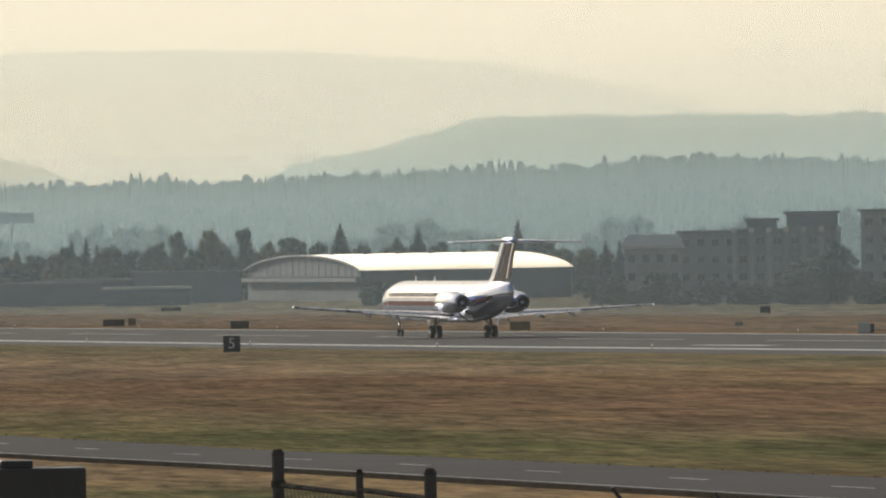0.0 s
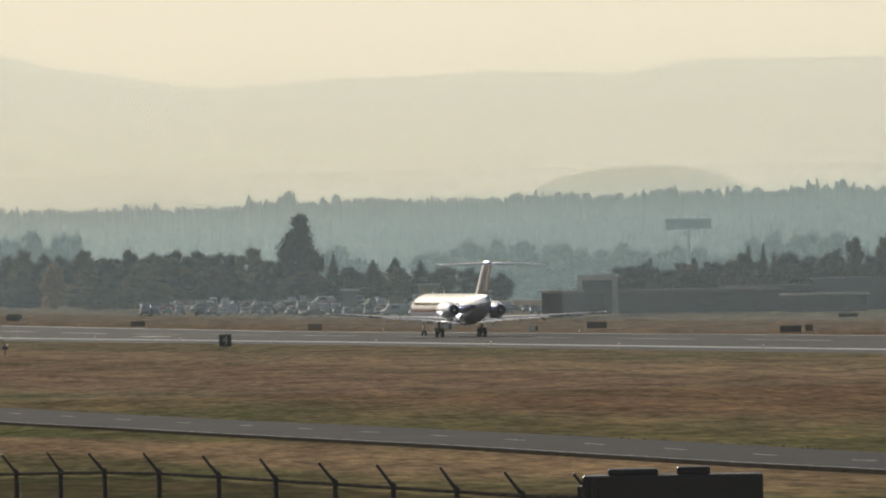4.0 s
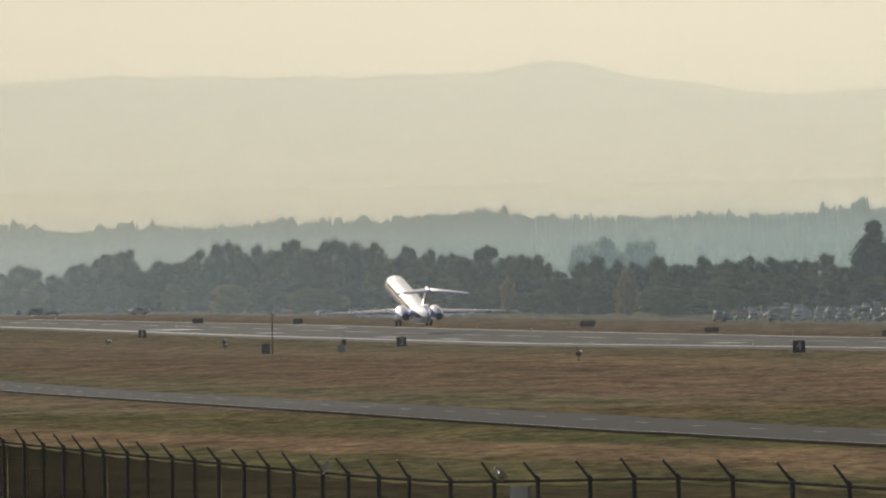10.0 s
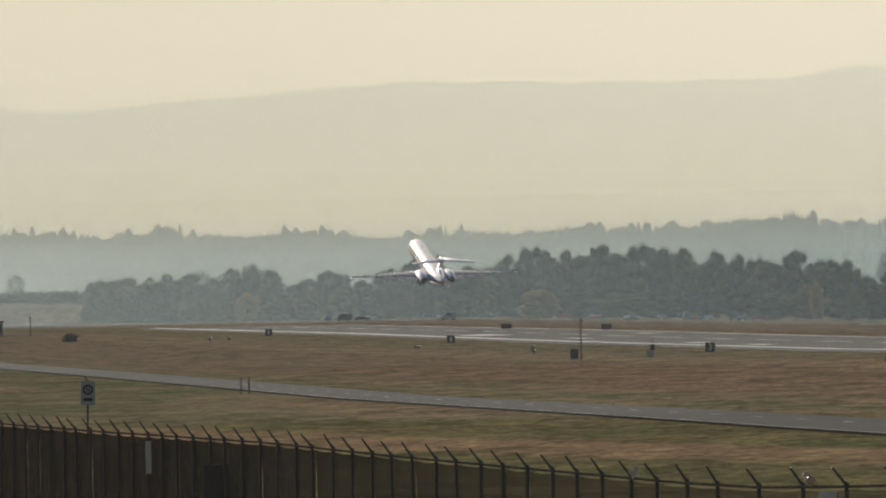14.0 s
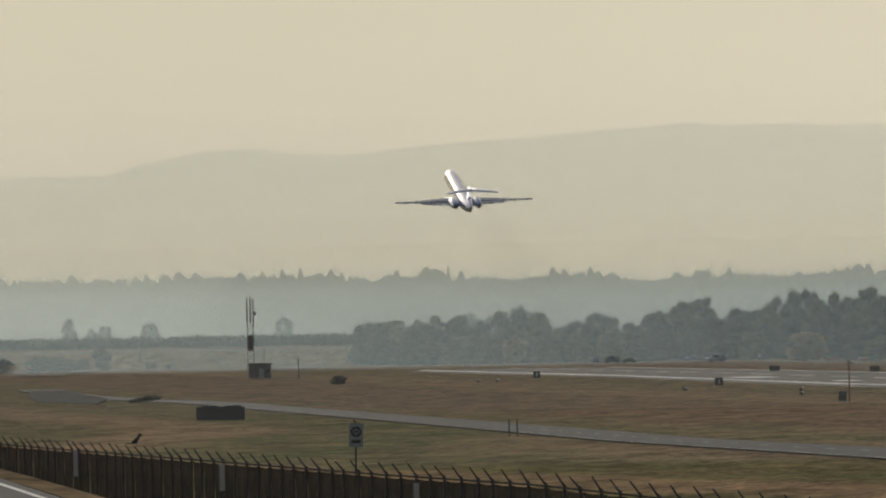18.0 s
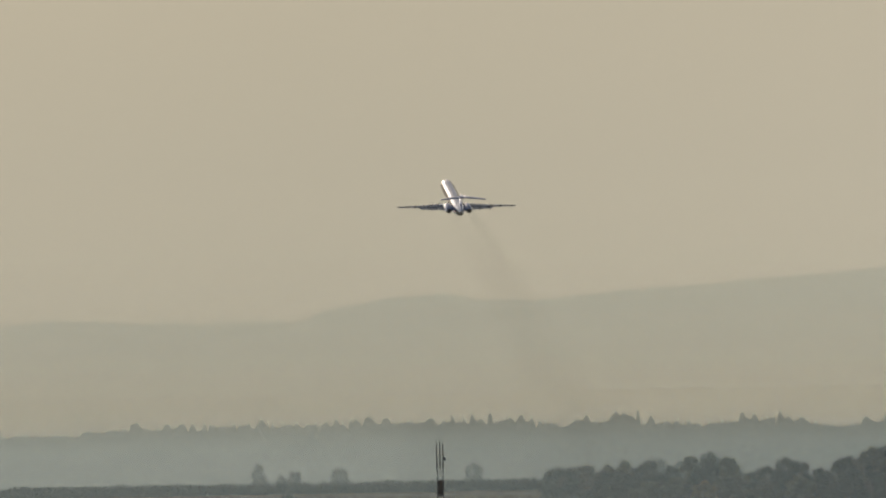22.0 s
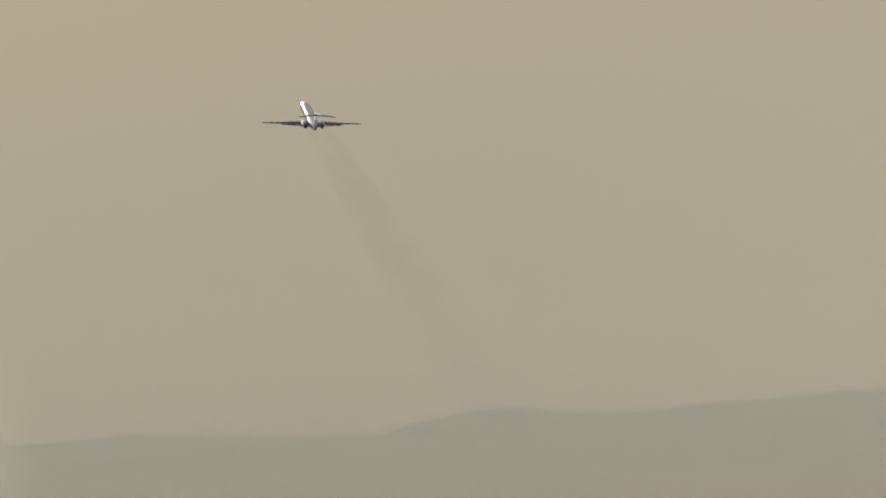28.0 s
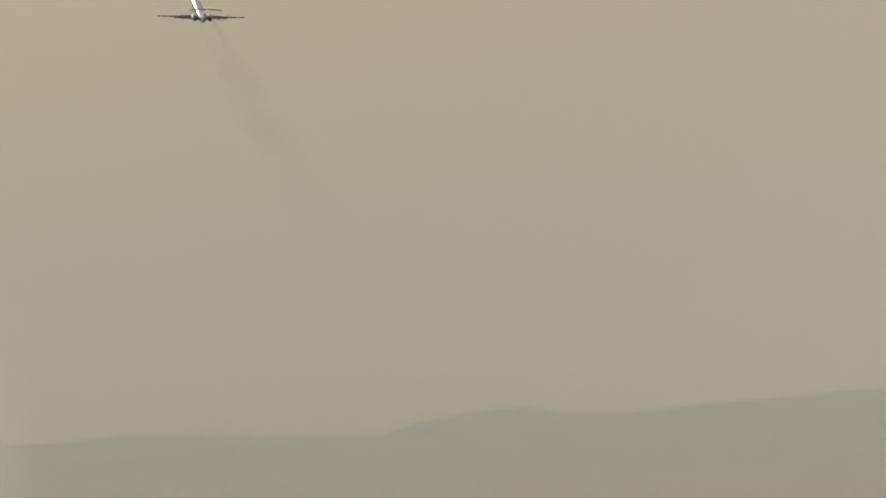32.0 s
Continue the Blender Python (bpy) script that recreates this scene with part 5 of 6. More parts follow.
# dark containers on the grass, pole, marker posts
def dark_container(x, y, w, h, turn):
    con = tagged(new("storage_container"), "low black storage container with two lids on dry grass", "container")
    bm = bmesh.new(); add_box(bm, -w / 2, w / 2, -1.1, 1.1, 0, h); part("body", bm, M_SIGN_DARK, con, bevel=0.05)
    for s in (-0.24, 0.27):
        bm = bmesh.new(); add_box(bm, s * w - 0.17 * w, s * w + 0.17 * w, -0.8, 0.8, h + 0.005, h + 0.16); part("lid", bm, M_SIGN_DARK, con, bevel=0.04)
    for s in (-1, 1):
        bm = bmesh.new(); add_box(bm, s * w / 2 - 0.06, s * w / 2 + 0.06, -1.16, -1.08, 0.05, h - 0.05); part("corner_post", bm, M_DARKSTEEL, con)
    con.matrix_basis = pose(x, y, ground_z(x, y) - 0.05, 0, 0, turn)


dark_container(80.6, 1160.7, 5.3, 1.55, -4)
for dx in (0.0, 0.62):
    post = tagged(new("marker_post"), "thin wooden marker post beside the service road", "post", "marker posts")
    bm = bmesh.new(); add_tube(bm, (0, 0, -0.2), (0, 0, 1.35), 0.06, 0.055, 8); part("shaft", bm, M_BARK, post)
    bm = bmesh.new(); add_tube(bm, (0, 0, 1.35), (0, 0, 1.40), 0.07, 0.05, 8); part("cap", bm, M_DARKSTEEL, post)
    post.matrix_basis = pose(85.0 + dx, 873 - dx, ground_z(85, 873) + 0.05)


def radio_tower(x, y):
    """A guyed-looking lattice tower with aerials and a dark hut at its foot."""
    tower = tagged(new("radio_tower"), "slim lattice radio tower with aerials on top", "tower")
    hw = 0.75
    for sx in (-1, 1):
        for sy in (-1, 1):
            bm = bmesh.new(); add_tube(bm, (sx * hw, sy * hw, 0), (sx * hw * 0.8, sy * hw * 0.8, 12.2), 0.09, 0.07, 6); part("tower_leg", bm, M_GALV, tower)
    for k in range(8):
        bm = bmesh.new()
        z0, z1 = 0.2 + 1.5 * k, 1.7 + 1.5 * k
        for sy in (-1, 1):
            add_tube(bm, (-hw, sy * hw, z0), (hw * 0.9, sy * hw, z1), 0.05, 0.05, 5); add_tube(bm, (hw, sy * hw, z0), (-hw * 0.9, sy * hw, z1), 0.05, 0.05, 5)
            add_tube(bm, (-hw, sy * hw, z1), (hw, sy * hw, z1), 0.05, 0.05, 5)
        part("brace", bm, M_RUST if k % 4 < 2 else M_SIGN_WHITE, tower)
    bm = bmesh.new(); add_box(bm, -0.75, 0.75, -0.7, 0.7, 6.0, 9.5); part("equipment_cage", bm, M_DARKSTEEL, tower)
    for dx, z0, z1 in ((-0.7, 11.5, 17.6), (0.0, 12.0, 18.0), (0.65, 11.5, 17.4)):
        bm = bmesh.new(); add_tube(bm, (dx, 0, z0), (dx, 0, z1), 0.16, 0.13, 8); part("aerial", bm, M_DARKSTEEL, tower)
    bm = bmesh.new(); add_tube(bm, (0.65, -0.2, 14.2), (1.3, -0.2, 14.2), 0.4, 0.4, 10); part("dish", bm, M_GALV, tower)
    tower.matrix_basis = pose(x, y, ground_z(x, y) - 0.05, 0, 0, -4)
    hut = tagged(new("equipment_hut"), "dark flat-roofed equipment hut below the radio tower", "hut")
    bm = bmesh.new(); add_box(bm, -2.4, 2.4, -1.6, 1.6, 0, 3.1); part("wall", bm, M_SIGN_BACK, hut, bevel=0.03)
    bm = bmesh.new(); add_box(bm, -2.65, 2.65, -1.8, 1.8, 3.1, 3.4); part("roof", bm, M_DARKSTEEL, hut, bevel=0.03)
    bm = bmesh.new(); add_box(bm, -0.2, 0.9, -1.64, -1.61, 0.1, 2.2); part("door", bm, M_GALV, hut)
    bm = bmesh.new(); add_box(bm, 1.3, 2.1, -1.64, -1.61, 1.2, 2.0); part("window", bm, M_GLASS, hut)
    hut.matrix_basis = pose(x + 0.9, y - 14, ground_z(x, y) - 0.05, 0, 0, -4)


radio_tower(164.3, 2267)
for x, y, h, r in ((171.6, 2227, 4.3, 0.14), (160.0, 3060, 9.5, 0.2), (190.0, 3080, 8.0, 0.18), (228.0, 3090, 8.5, 0.18)):
    pole = tagged(new("utility_pole"), "thin dark utility pole", "pole", "poles on the far field")
    bm = bmesh.new(); add_tube(bm, (0, 0, -0.3), (0, 0, h), r, r * 0.7, 8); part("shaft", bm, M_BARK, pole)
    bm = bmesh.new(); add_tube(bm, (-0.5, 0, h - 0.5), (0.5, 0, h - 0.5), 0.07, 0.07, 6); part("crossarm", bm, M_BARK, pole)
    pole.matrix_basis = pose(x, y, ground_z(x, y))

M_SLAB = surface("weathered_concrete", (0.19, 0.175, 0.15), 0.9, vary=0.25, scale=0.12, fine=2, spec=0.0)
M_DIRT = surface("pale_dirt", (0.30, 0.25, 0.19), 0.95, vary=0.3, scale=0.1, fine=1.5, spec=0.0)
# far levee with its track and a hedge on top
def far_levee():
    verts, faces = [], []
    az = np.linspace(0.4, 5.2, 60)
    prof = ((3040, -0.3), (3090, 1.6), (3150, 4.4), (3158, 4.55), (3172, 5.0), (3230, 6.2), (3300, -1.0))
    for a in az:
        for d, z in prof:
            verts.append(tuple(place(a, d, z + (0.25 * noise.noise(Vector((a * 4, z, 1))) if z > 0 else 0))))
    n = len(prof)
    for j in range(len(az) - 1):
        for i in range(n - 1):
            faces.append((j * n + i, j * n + i + 1, j * n + n + i + 1, j * n + n + i))
    me = pydata("far_levee", verts, faces, M_GRASS, True)
    me.materials.append(M_DIRT)
    for p in me.polygons:
        p.material_index = 1 if p.index % (n - 1) == 3 else 0
    tagged(new("far_levee", me), "far grassy levee with a pale gravel track", "levee", kind="structure")
    rng = random.Random(8)
    verts, faces = [], []
    core = np.linspace(0.4, 5.1, 80)
    for a in core:
        for d, z in ((3208, 5.2), (3210, 8.6 + 0.4 * noise.noise(Vector((a * 9, 0, 0)))), (3224, 8.6), (3226, 5.0)):
            verts.append(tuple(place(a, d, z)))
    for j in range(len(core) - 1):
        for i in range(3):
            faces.append((j * 4 + i, j * 4 + i + 1, j * 4 + 5 + i, j * 4 + 4 + i))
    for _ in range(5200):
        a, d = rng.uniform(0.4, 5.1), rng.uniform(3205, 3228)
        c = place(a, d, 5.7 + rng.uniform(0.0, 3.4) + 0.35 * noise.noise(Vector((a * 9, 0, 0))))
        u = Vector((rng.gauss(0, 1), rng.gauss(0, 1), rng.gauss(0, 0.7))).normalized() * rng.uniform(0.5, 1.1)
        w = Vector((rng.gauss(0, 1), rng.gauss(0, 1), rng.gauss(0, 0.7))).normalized() * rng.uniform(0.4, 0.8)
        k = len(verts)
        verts += [tuple(c + u), tuple(c + w), tuple(c - u), tuple(c - w)]
        faces.append((k, k + 1, k + 2, k + 3))
    tagged(new("hedge", pydata("hedge", verts, faces, M_NEEDLE)), "long dense dark hedge along the levee", "hedge", kind="stuff")


far_levee()
for name, pts, half, label in (("dirt_track", [(132, 2560), (140, 2680), (160, 2860), (185, 3000)], 7.0, "pale curving dirt track on the far field"),
                               ("dirt_track", [(205, 2700), (222, 2880), (236, 3020)], 6.0, "pale dirt track towards the trees"),
                               ("dirt_patch", [(158, 2225), (168, 2262), (176, 2300)], 6.0, "pale bare earth round the hut")):
    verts, faces = [], []
    for k, (x, y) in enumerate(pts):
        verts += [(x - half, y, ground_z(x - half, y) + 0.16), (x + half, y, ground_z(x + half, y) + 0.16)]
        if k:
            faces.append((2 * k - 2, 2 * k - 1, 2 * k + 1, 2 * k))
    tagged(new(name, pydata(name, verts, faces, M_DIRT)), label, "track", kind="structure")

apron = [(83.5, 1612), (89.0, 1546), (96.0, 1640), (103.5, 1885), (96.5, 1892), (88.0, 1720)]
tagged(new("apron", pydata("apron", [(x, y, road_z(x, y) + 0.10) for x, y in apron] + [(x, y, road_z(x, y) - 0.4) for x, y in apron],
                           [(0, 1, 2, 3, 4, 5)] + [(k, k + 6, (k + 1) % 6 + 6, (k + 1) % 6) for k in range(6)], M_SLAB)), "pale concrete apron beside the service road", "pavement", kind="structure")

# ---- buildings beyond the runway ----
M_ROOFMETAL = surface("pale_corrugated_roof", (0.86, 0.81, 0.68), 0.36, 0.75, vary=0.12, scale=0.3, fine=3)
M_WALL_GREY = surface("grey_painted_wall", (0.13, 0.135, 0.138), 0.8, vary=0.18, scale=0.25, fine=3)
M_WALL_DARK = surface("dark_shed_wall", (0.045, 0.05, 0.055), 0.8, vary=0.2, scale=0.3, fine=3)
M_WALL_PALE = surface("pale_rendered_wall", (0.23, 0.215, 0.195), 0.85, vary=0.15, scale=0.25, fine=3)
M_WALL_TAN = surface("tan_panel_wall", (0.34, 0.27, 0.18), 0.8, vary=0.15, scale=0.4, fine=3)
M_ROOF_DARK = surface("dark_flat_roof", (0.08, 0.075, 0.07), 0.9, vary=0.25, scale=0.4, fine=3)
M_ROOF_TAN = surface("pale_tan_roof", (0.52, 0.46, 0.36), 0.6, vary=0.15, scale=0.5, fine=4)
M_CREAM = surface("cream_concrete", (0.66, 0.60, 0.48), 0.8, vary=0.15, scale=0.4, fine=4)
M_PANE = surface("dark_window_pane", (0.025, 0.03, 0.034), 0.15, vary=0.1)


def build_hangar():
    """A vaulted hangar that opens to the runway; the vault runs away from it."""
    x0, x1, y0, y1, z = 398.0, 430.6, 1504.0, 1573.0, field_z(1540)
    eave, rise, mid, half = 5.6, 2.35, 1538.5, 35.1
    hangar = tagged(new("hangar"), "large hangar with a shining pale vaulted metal roof", "hangar")
    arch = lambda u: eave + rise * (1 - u * u) ** 0.75 if abs(u) < 1 else eave
    bm = bmesh.new()
    ribs = 160
    rows = []
    for i in range(ribs + 1):
        x = x0 - 0.5 + (x1 - x0 + 1.0) * i / ribs
        up = 0.17 if i % 2 else 0.0
        rows.append([(x, mid + half * u, z + arch(u) + up) for u in np.linspace(-1, 1, 25)])
    loft(bm, rows, closed=False, caps=False)
    roof = part("roof", bm, M_ROOFMETAL, hangar, "pale corrugated metal vault")
    for k in range(7):
        x = x0 + 3 + k * 5.2
        bm = bmesh.new(); add_tube(bm, (x, mid - 6, z + arch(-0.22) + 0.1), (x, mid - 6, z + arch(-0.22) + 0.75), 0.35, 0.45, 8); part("roof_vent", bm, M_WALL_GREY, roof)
    for yy, n in ((y0, "side_wall"), (y1, "side_wall")):
        bm = bmesh.new(); add_box(bm, x0, x1, yy - 0.15, yy + 0.15, z - 0.3, z + eave); part(n, bm, M_WALL_DARK, hangar)
    for x in (x0, x1):
        bm = bmesh.new()
        us = np.linspace(-1, 1, 25)
        a = [bm.verts.new((x - 0.12, mid + (half - 0.5) * u, z + arch(u) - 0.06)) for u in us]
        b = [bm.verts.new((x - 0.12, mid + (half - 0.5) * u, z + eave - 0.9)) for u in us]
        for i in range(24):
            bm.faces.new((a[i], a[i + 1], b[i + 1], b[i]))
        gable = part("gable", bm, M_WALL_GREY, hangar, "grey panelled vault gable")
        if x == x0:
            for k in range(18):
                yy = mid - half + 1.6 + k * (2 * half - 3.2) / 17
                bm = bmesh.new(); add_box(bm, x - 0.2, x - 0.13, yy - 0.06, yy + 0.06, z + eave - 0.9, z + arch((yy - mid) / half) - 0.1); part("batten", bm, M_WALL_GREY, gable)
    for k in range(8):
        w = (y1 - y0) / 8
        bm = bmesh.new(); add_box(bm, x0 - 0.1, x0 + 0.1, y0 + k * w + 0.08, y0 + (k + 1) * w - 0.08, z - 0.2, z + eave - 1.7)
        part("sliding_door", bm, M_WALL_DARK, hangar, "dark sliding door leaf")
    bm = bmesh.new(); add_box(bm, x0 - 1.0, x0 + 0.1, y0 - 0.5, y1 + 0.5, z + eave - 1.6, z + eave - 1.0); part("door_header", bm, M_WALL_GREY, hangar, "door track beam")
    bm = bmesh.new(); add_box(bm, x1 - 0.2, x1 + 0.2, y0, y1, z - 0.3, z + eave); part("back_wall", bm, M_WALL_GREY, hangar)
    bm = bmesh.new()
    us = np.linspace(-1, 1, 25)
    for (ua, ub) in zip(us, us[1:]):
        add_tube(bm, (x0 - 0.5, mid + half * ua, z + arch(ua)), (x0 - 0.5, mid + half * ub, z + arch(ub)), 0.22, 0.22, 6, cap=False)
    part("vault_trim", bm, M_WALL_GREY, hangar, "trim along the vault edge")


build_hangar()


def block(name, az, d, w, depth, top, label, wall, roof, storeys=1, bays=0, turn=0.0, eave=0.35, door=False, pilasters=0):
    """A plain building turned towards the airfield: walls, roof slab, window rows, door."""
    p = place(az, d)
    z = ground_z(p.x, p.y) - 0.2
    h = top - z
    b = tagged(new(name), label, "building")
    bm = bmesh.new(); add_box(bm, -w / 2, w / 2, 0, depth, 0, h - 0.35); body = part("wall", bm, wall, b)
    bm = bmesh.new(); add_box(bm, -w / 2 - eave, w / 2 + eave, -eave, depth + eave, h - 0.35, h); part("roof", bm, roof, b)
    if bays:
        sh, bw = (h - 0.6) / storeys, w / bays
        for s in range(storeys):
            for k in range(bays):
                cx, cz = -w / 2 + (k + 0.5) * bw, s * sh + sh * 0.55
                ww, wh = min(1.3, bw * 0.55), min(1.4, sh * 0.48)
                bm = bmesh.new(); add_box(bm, cx - ww / 2, cx + ww / 2, -0.045, 0.02, cz - wh / 2, cz + wh / 2); frame_ob = part("window", bm, M_WALL_PALE, b)
                bm = bmesh.new(); add_box(bm, cx - ww / 2 + 0.08, cx - 0.03, -0.06, -0.047, cz - wh / 2 + 0.08, cz + wh / 2 - 0.08); part("pane", bm, M_PANE, frame_ob)
                bm = bmesh.new(); add_box(bm, cx + 0.03, cx + ww / 2 - 0.08, -0.06, -0.047, cz - wh / 2 + 0.08, cz + wh / 2 - 0.08); part("pane", bm, M_PANE, frame_ob)
    for k in range(pilasters):
        cx = -w / 2 + w * k / max(1, pilasters - 1)
        bm = bmesh.new(); add_box(bm, cx - 0.28, cx + 0.28, -0.5, 0.05, 0, h - 0.5); part("pilaster", bm, M_WALL_PALE, b)
        bm = bmesh.new(); add_box(bm, cx - 0.34, cx + 0.34, -0.56, 0.1, h - 0.5, h + 0.12); part("pilaster_cap", bm, M_ROOF_TAN, b)
    if door:
        bm = bmesh.new(); add_box(bm, -w * 0.3, w * 0.35, -0.06, 0.02, 0.2, h * 0.72); part("roller_door", bm, M_WALL_DARK, b)
    b.matrix_basis = pose(p.x, p.y, z, 0, 0, -az + turn)
    return b


block("annex_building", 13.868, 1596, 16.4, 12, 5.6, "flat-roofed grey building beside the hangar", M_WALL_GREY, M_WALL_GREY)
block("shed", 13.641, 1568, 12.8, 9, 3.4, "low dark shed with a pale roof edge", M_WALL_DARK, M_ROOF_TAN, door=True)
block("warehouse", 12.947, 1600, 24.5, 14, 4.2, "long dark low warehouse", M_WALL_DARK, M_ROOF_DARK)
block("warehouse", 13.35, 1625, 16, 14, 4.5, "dark low warehouse behind the sheds", M_WALL_DARK, M_ROOF_DARK)
block("shed", 12.20, 1572, 6.2, 8, 4.4, "low grey shed beside a pale portal", M_WALL_GREY, M_ROOF_TAN)


def portal():
    p = place(12.395, 1580)
    gate = tagged(new("concrete_portal"), "pale concrete portal frame of a loading bay", "portal")
    z = ground_z(p.x, p.y) - 0.1
    for x0, x1, z0, z1, n in ((-3.0, -2.3, 0, 5.2, "column"), (2.2, 3.0, 0, 5.2, "column"), (-3.0, 3.0, 5.2, 6.0, "beam")):
        bm = bmesh.new(); add_box(bm, x0, x1, 0, 5, z0, z1); part(n, bm, M_CREAM, gate, bevel=0.05)
    bm = bmesh.new(); add_box(bm, -2.3, 2.2, 4.0, 4.3, 0, 5.2); part("back_wall", bm, M_WALL_GREY, gate)
    bm = bmesh.new(); add_box(bm, -1.4, 1.0, 3.9, 3.99, 0, 3.2); part("door", bm, M_WALL_DARK, gate)
    gate.matrix_basis = pose(p.x, p.y, z, 0, 0, -12.4)


portal()
# apartment blocks at the field's edge
house = block("apartment_house", 16.432, 1330, 7.3, 9, 8.55, "pale four-storey house with a tan hipped roof", M_WALL_PALE, M_ROOF_TAN, 3, 4)
bm = bmesh.new()
h0 = house.location.z
loft(bm, [[(-4.1, -0.4, 8.55 - h0), (4.1, -0.4, 8.55 - h0), (4.1, 9.4, 8.55 - h0), (-4.1, 9.4, 8.55 - h0)], [(-3.2, 3.5, 9.95 - h0), (3.2, 3.5, 9.95 - h0), (3.2, 5.5, 9.95 - h0), (-3.2, 5.5, 9.95 - h0)]])
part("hipped_roof", bm, M_ROOF_TAN, house)
bm = bmesh.new(); add_tube(bm, (-2.0, 4.5, 9.9 - h0), (-2.0, 4.5, 11.4 - h0), 0.1, 0.08, 6); part("flue", bm, M_DARKSTEEL, house)
block("apartment_house", 16.736, 1347, 7.6, 10, 10.4, "dark-roofed apartment house among trees", M_WALL_GREY, M_ROOF_DARK, 4, 4)
block("apartment_block", 17.168, 1312, 13.2, 11, 10.5, "four-storey apartment block with pale pilasters", M_WALL_GREY, M_ROOF_DARK, 4, 6, pilasters=7)
block("penthouse", 17.036, 1316, 3.8, 5, 11.8, "dark plant room behind the roof edge", M_WALL_DARK, M_ROOF_DARK)
block("penthouse", 17.312, 1316, 6.5, 5, 12.6, "wide dark plant room behind the roof edge", M_WALL_DARK, M_ROOF_DARK)
block("apartment_block", 17.90, 1290, 14.5, 12, 12.7, "tall grey apartment block at the trees", M_WALL_PALE, M_ROOF_DARK, 5, 7)


def billboard():
    p = place(12.901, 2450)
    z = ground_z(p.x, p.y)
    board = tagged(new("billboard"), "large blank-looking billboard on a single tall pole", "billboard")
    bm = bmesh.new(); add_box(bm, -5.35, 5.35, -0.3, 0.3, 15.3 - z, 17.6 - z); panel = part("panel", bm, M_WALL_DARK, board, bevel=0.04)
    for x0, x1, z0, z1 in ((-5.5, 5.5, 17.6, 17.75), (-5.5, 5.5, 15.15, 15.3)):
        bm = bmesh.new(); add_box(bm, x0, x1, -0.35, 0.35, z0 - z, z1 - z); part("frame", bm, M_GALV, panel)
    bm = bmesh.new(); add_tube(bm, (0, 0.4, -0.3), (0, 0.4, 16.5 - z), 0.42, 0.34, 10); part("pole", bm, M_GALV, board)
    board.matrix_basis = pose(p.x, p.y, z, 0, 0, -12.9)


billboard()


# ---- parked cars ----
def car_paint(name, colour):
    m = surface(name, colour, 0.5, 0.0, vary=0.05, spec=0.25)
    bsdf = m.node_tree.nodes["Principled BSDF"]
    bsdf.inputs["Coat Weight"].default_value, bsdf.inputs["Coat Roughness"].default_value = 0.45, 0.06
    return m


CAR_PAINTS = [car_paint("car_paint_" + n, c) for n, c in (("white", (0.50, 0.50, 0.49)), ("silver", (0.16, 0.165, 0.17)), ("dark", (0.03, 0.032, 0.036)), ("red", (0.22, 0.03, 0.025)), ("blue", (0.04, 0.07, 0.16)), ("grey", (0.07, 0.072, 0.075)))]
CAR_WORDS = ("white", "silver", "black", "dark red", "dark blue", "grey")


def car_model(paint_mat, word, van=False):
    car = tagged(new("van" if van else "car"), word + (" van parked on the far lot" if van else " car parked on the far lot"), "van" if van else "car", "cars on the parking lot")
    h = 2.1 if van else 1.42
    prof = ([(-2.4, 0.35), (-2.45, 1.0), (-2.3, 1.9), (-1.9, h), (1.0, h), (1.7, 1.15), (2.35, 0.95), (2.45, 0.4)] if van else
            [(-2.15, 0.35), (-2.2, 0.75), (-2.05, 0.92), (-1.45, 0.98), (-0.95, h - 0.04), (0.35, h), (1.05, 1.0), (1.95, 0.85), (2.2, 0.62), (2.2, 0.35)])
    bm = bmesh.new()
    rows = []
    for x, drop in ((-0.88, 0.30), (-0.85, 0.15), (-0.76, 0.06), (-0.45, 0.015), (0.0, 0.0), (0.45, 0.015), (0.76, 0.06), (0.85, 0.15), (0.88, 0.30)):
        u = abs(x) / 0.88
        rows.append([(x * (1 - 0.14 * max(0.0, z - 0.95)), y * (1 - 0.03 * u ** 4), z - (drop if z > 0.7 else 0.02 * u)) for y, z in prof])
    loft(bm, rows, caps=True)
    body = part("body", bm, paint_mat, car, smooth=True)
    gl = ((-1.0, 0.95, 1.25, 1.9) if van else (-1.25, 0.85, 1.0, h - 0.08))
    for s in (-1, 1):
        bm = bmesh.new()
        v = [bm.verts.new((s * 0.815, y, z)) for y, z in ((gl[0], gl[2]), (gl[1], gl[2]), (gl[1] - 0.55, gl[3]), (gl[0] + 0.35, gl[3]))]
        bm.faces.new(v); part("side_window", bm, M_PANE, body)
    for y0, z0, y1, z1, n in ((gl[1] + 0.12, gl[2] + 0.06, gl[1] - 0.42, gl[3] + 0.02, "windscreen"), (gl[0] - 0.16, gl[2] + 0.03, gl[0] + 0.24, gl[3], "rear_window")):
        bm = bmesh.new()
        v = [bm.verts.new(q) for q in ((-0.68, y0, z0 + 0.03), (0.68, y0, z0 + 0.03), (0.62, y1, z1 + 0.03), (-0.62, y1, z1 + 0.03))]
        bm.faces.new(v); part(n, bm, M_PANE, body)
    for sx in (-1, 1):
        for y in (-1.35, 1.35):
            bm = bmesh.new(); add_tube(bm, (sx * 0.66, y, 0.33), (sx * 0.86, y, 0.33), 0.33, 0.33, 12); part("wheel", bm, M_TYRE, car)
    return car


models = [car_model(m, w) for m, w in zip(CAR_PAINTS, CAR_WORDS)] + [car_model(CAR_PAINTS[0], "white", True), car_model(CAR_PAINTS[5], "grey", True)]
rng = random.Random(41)


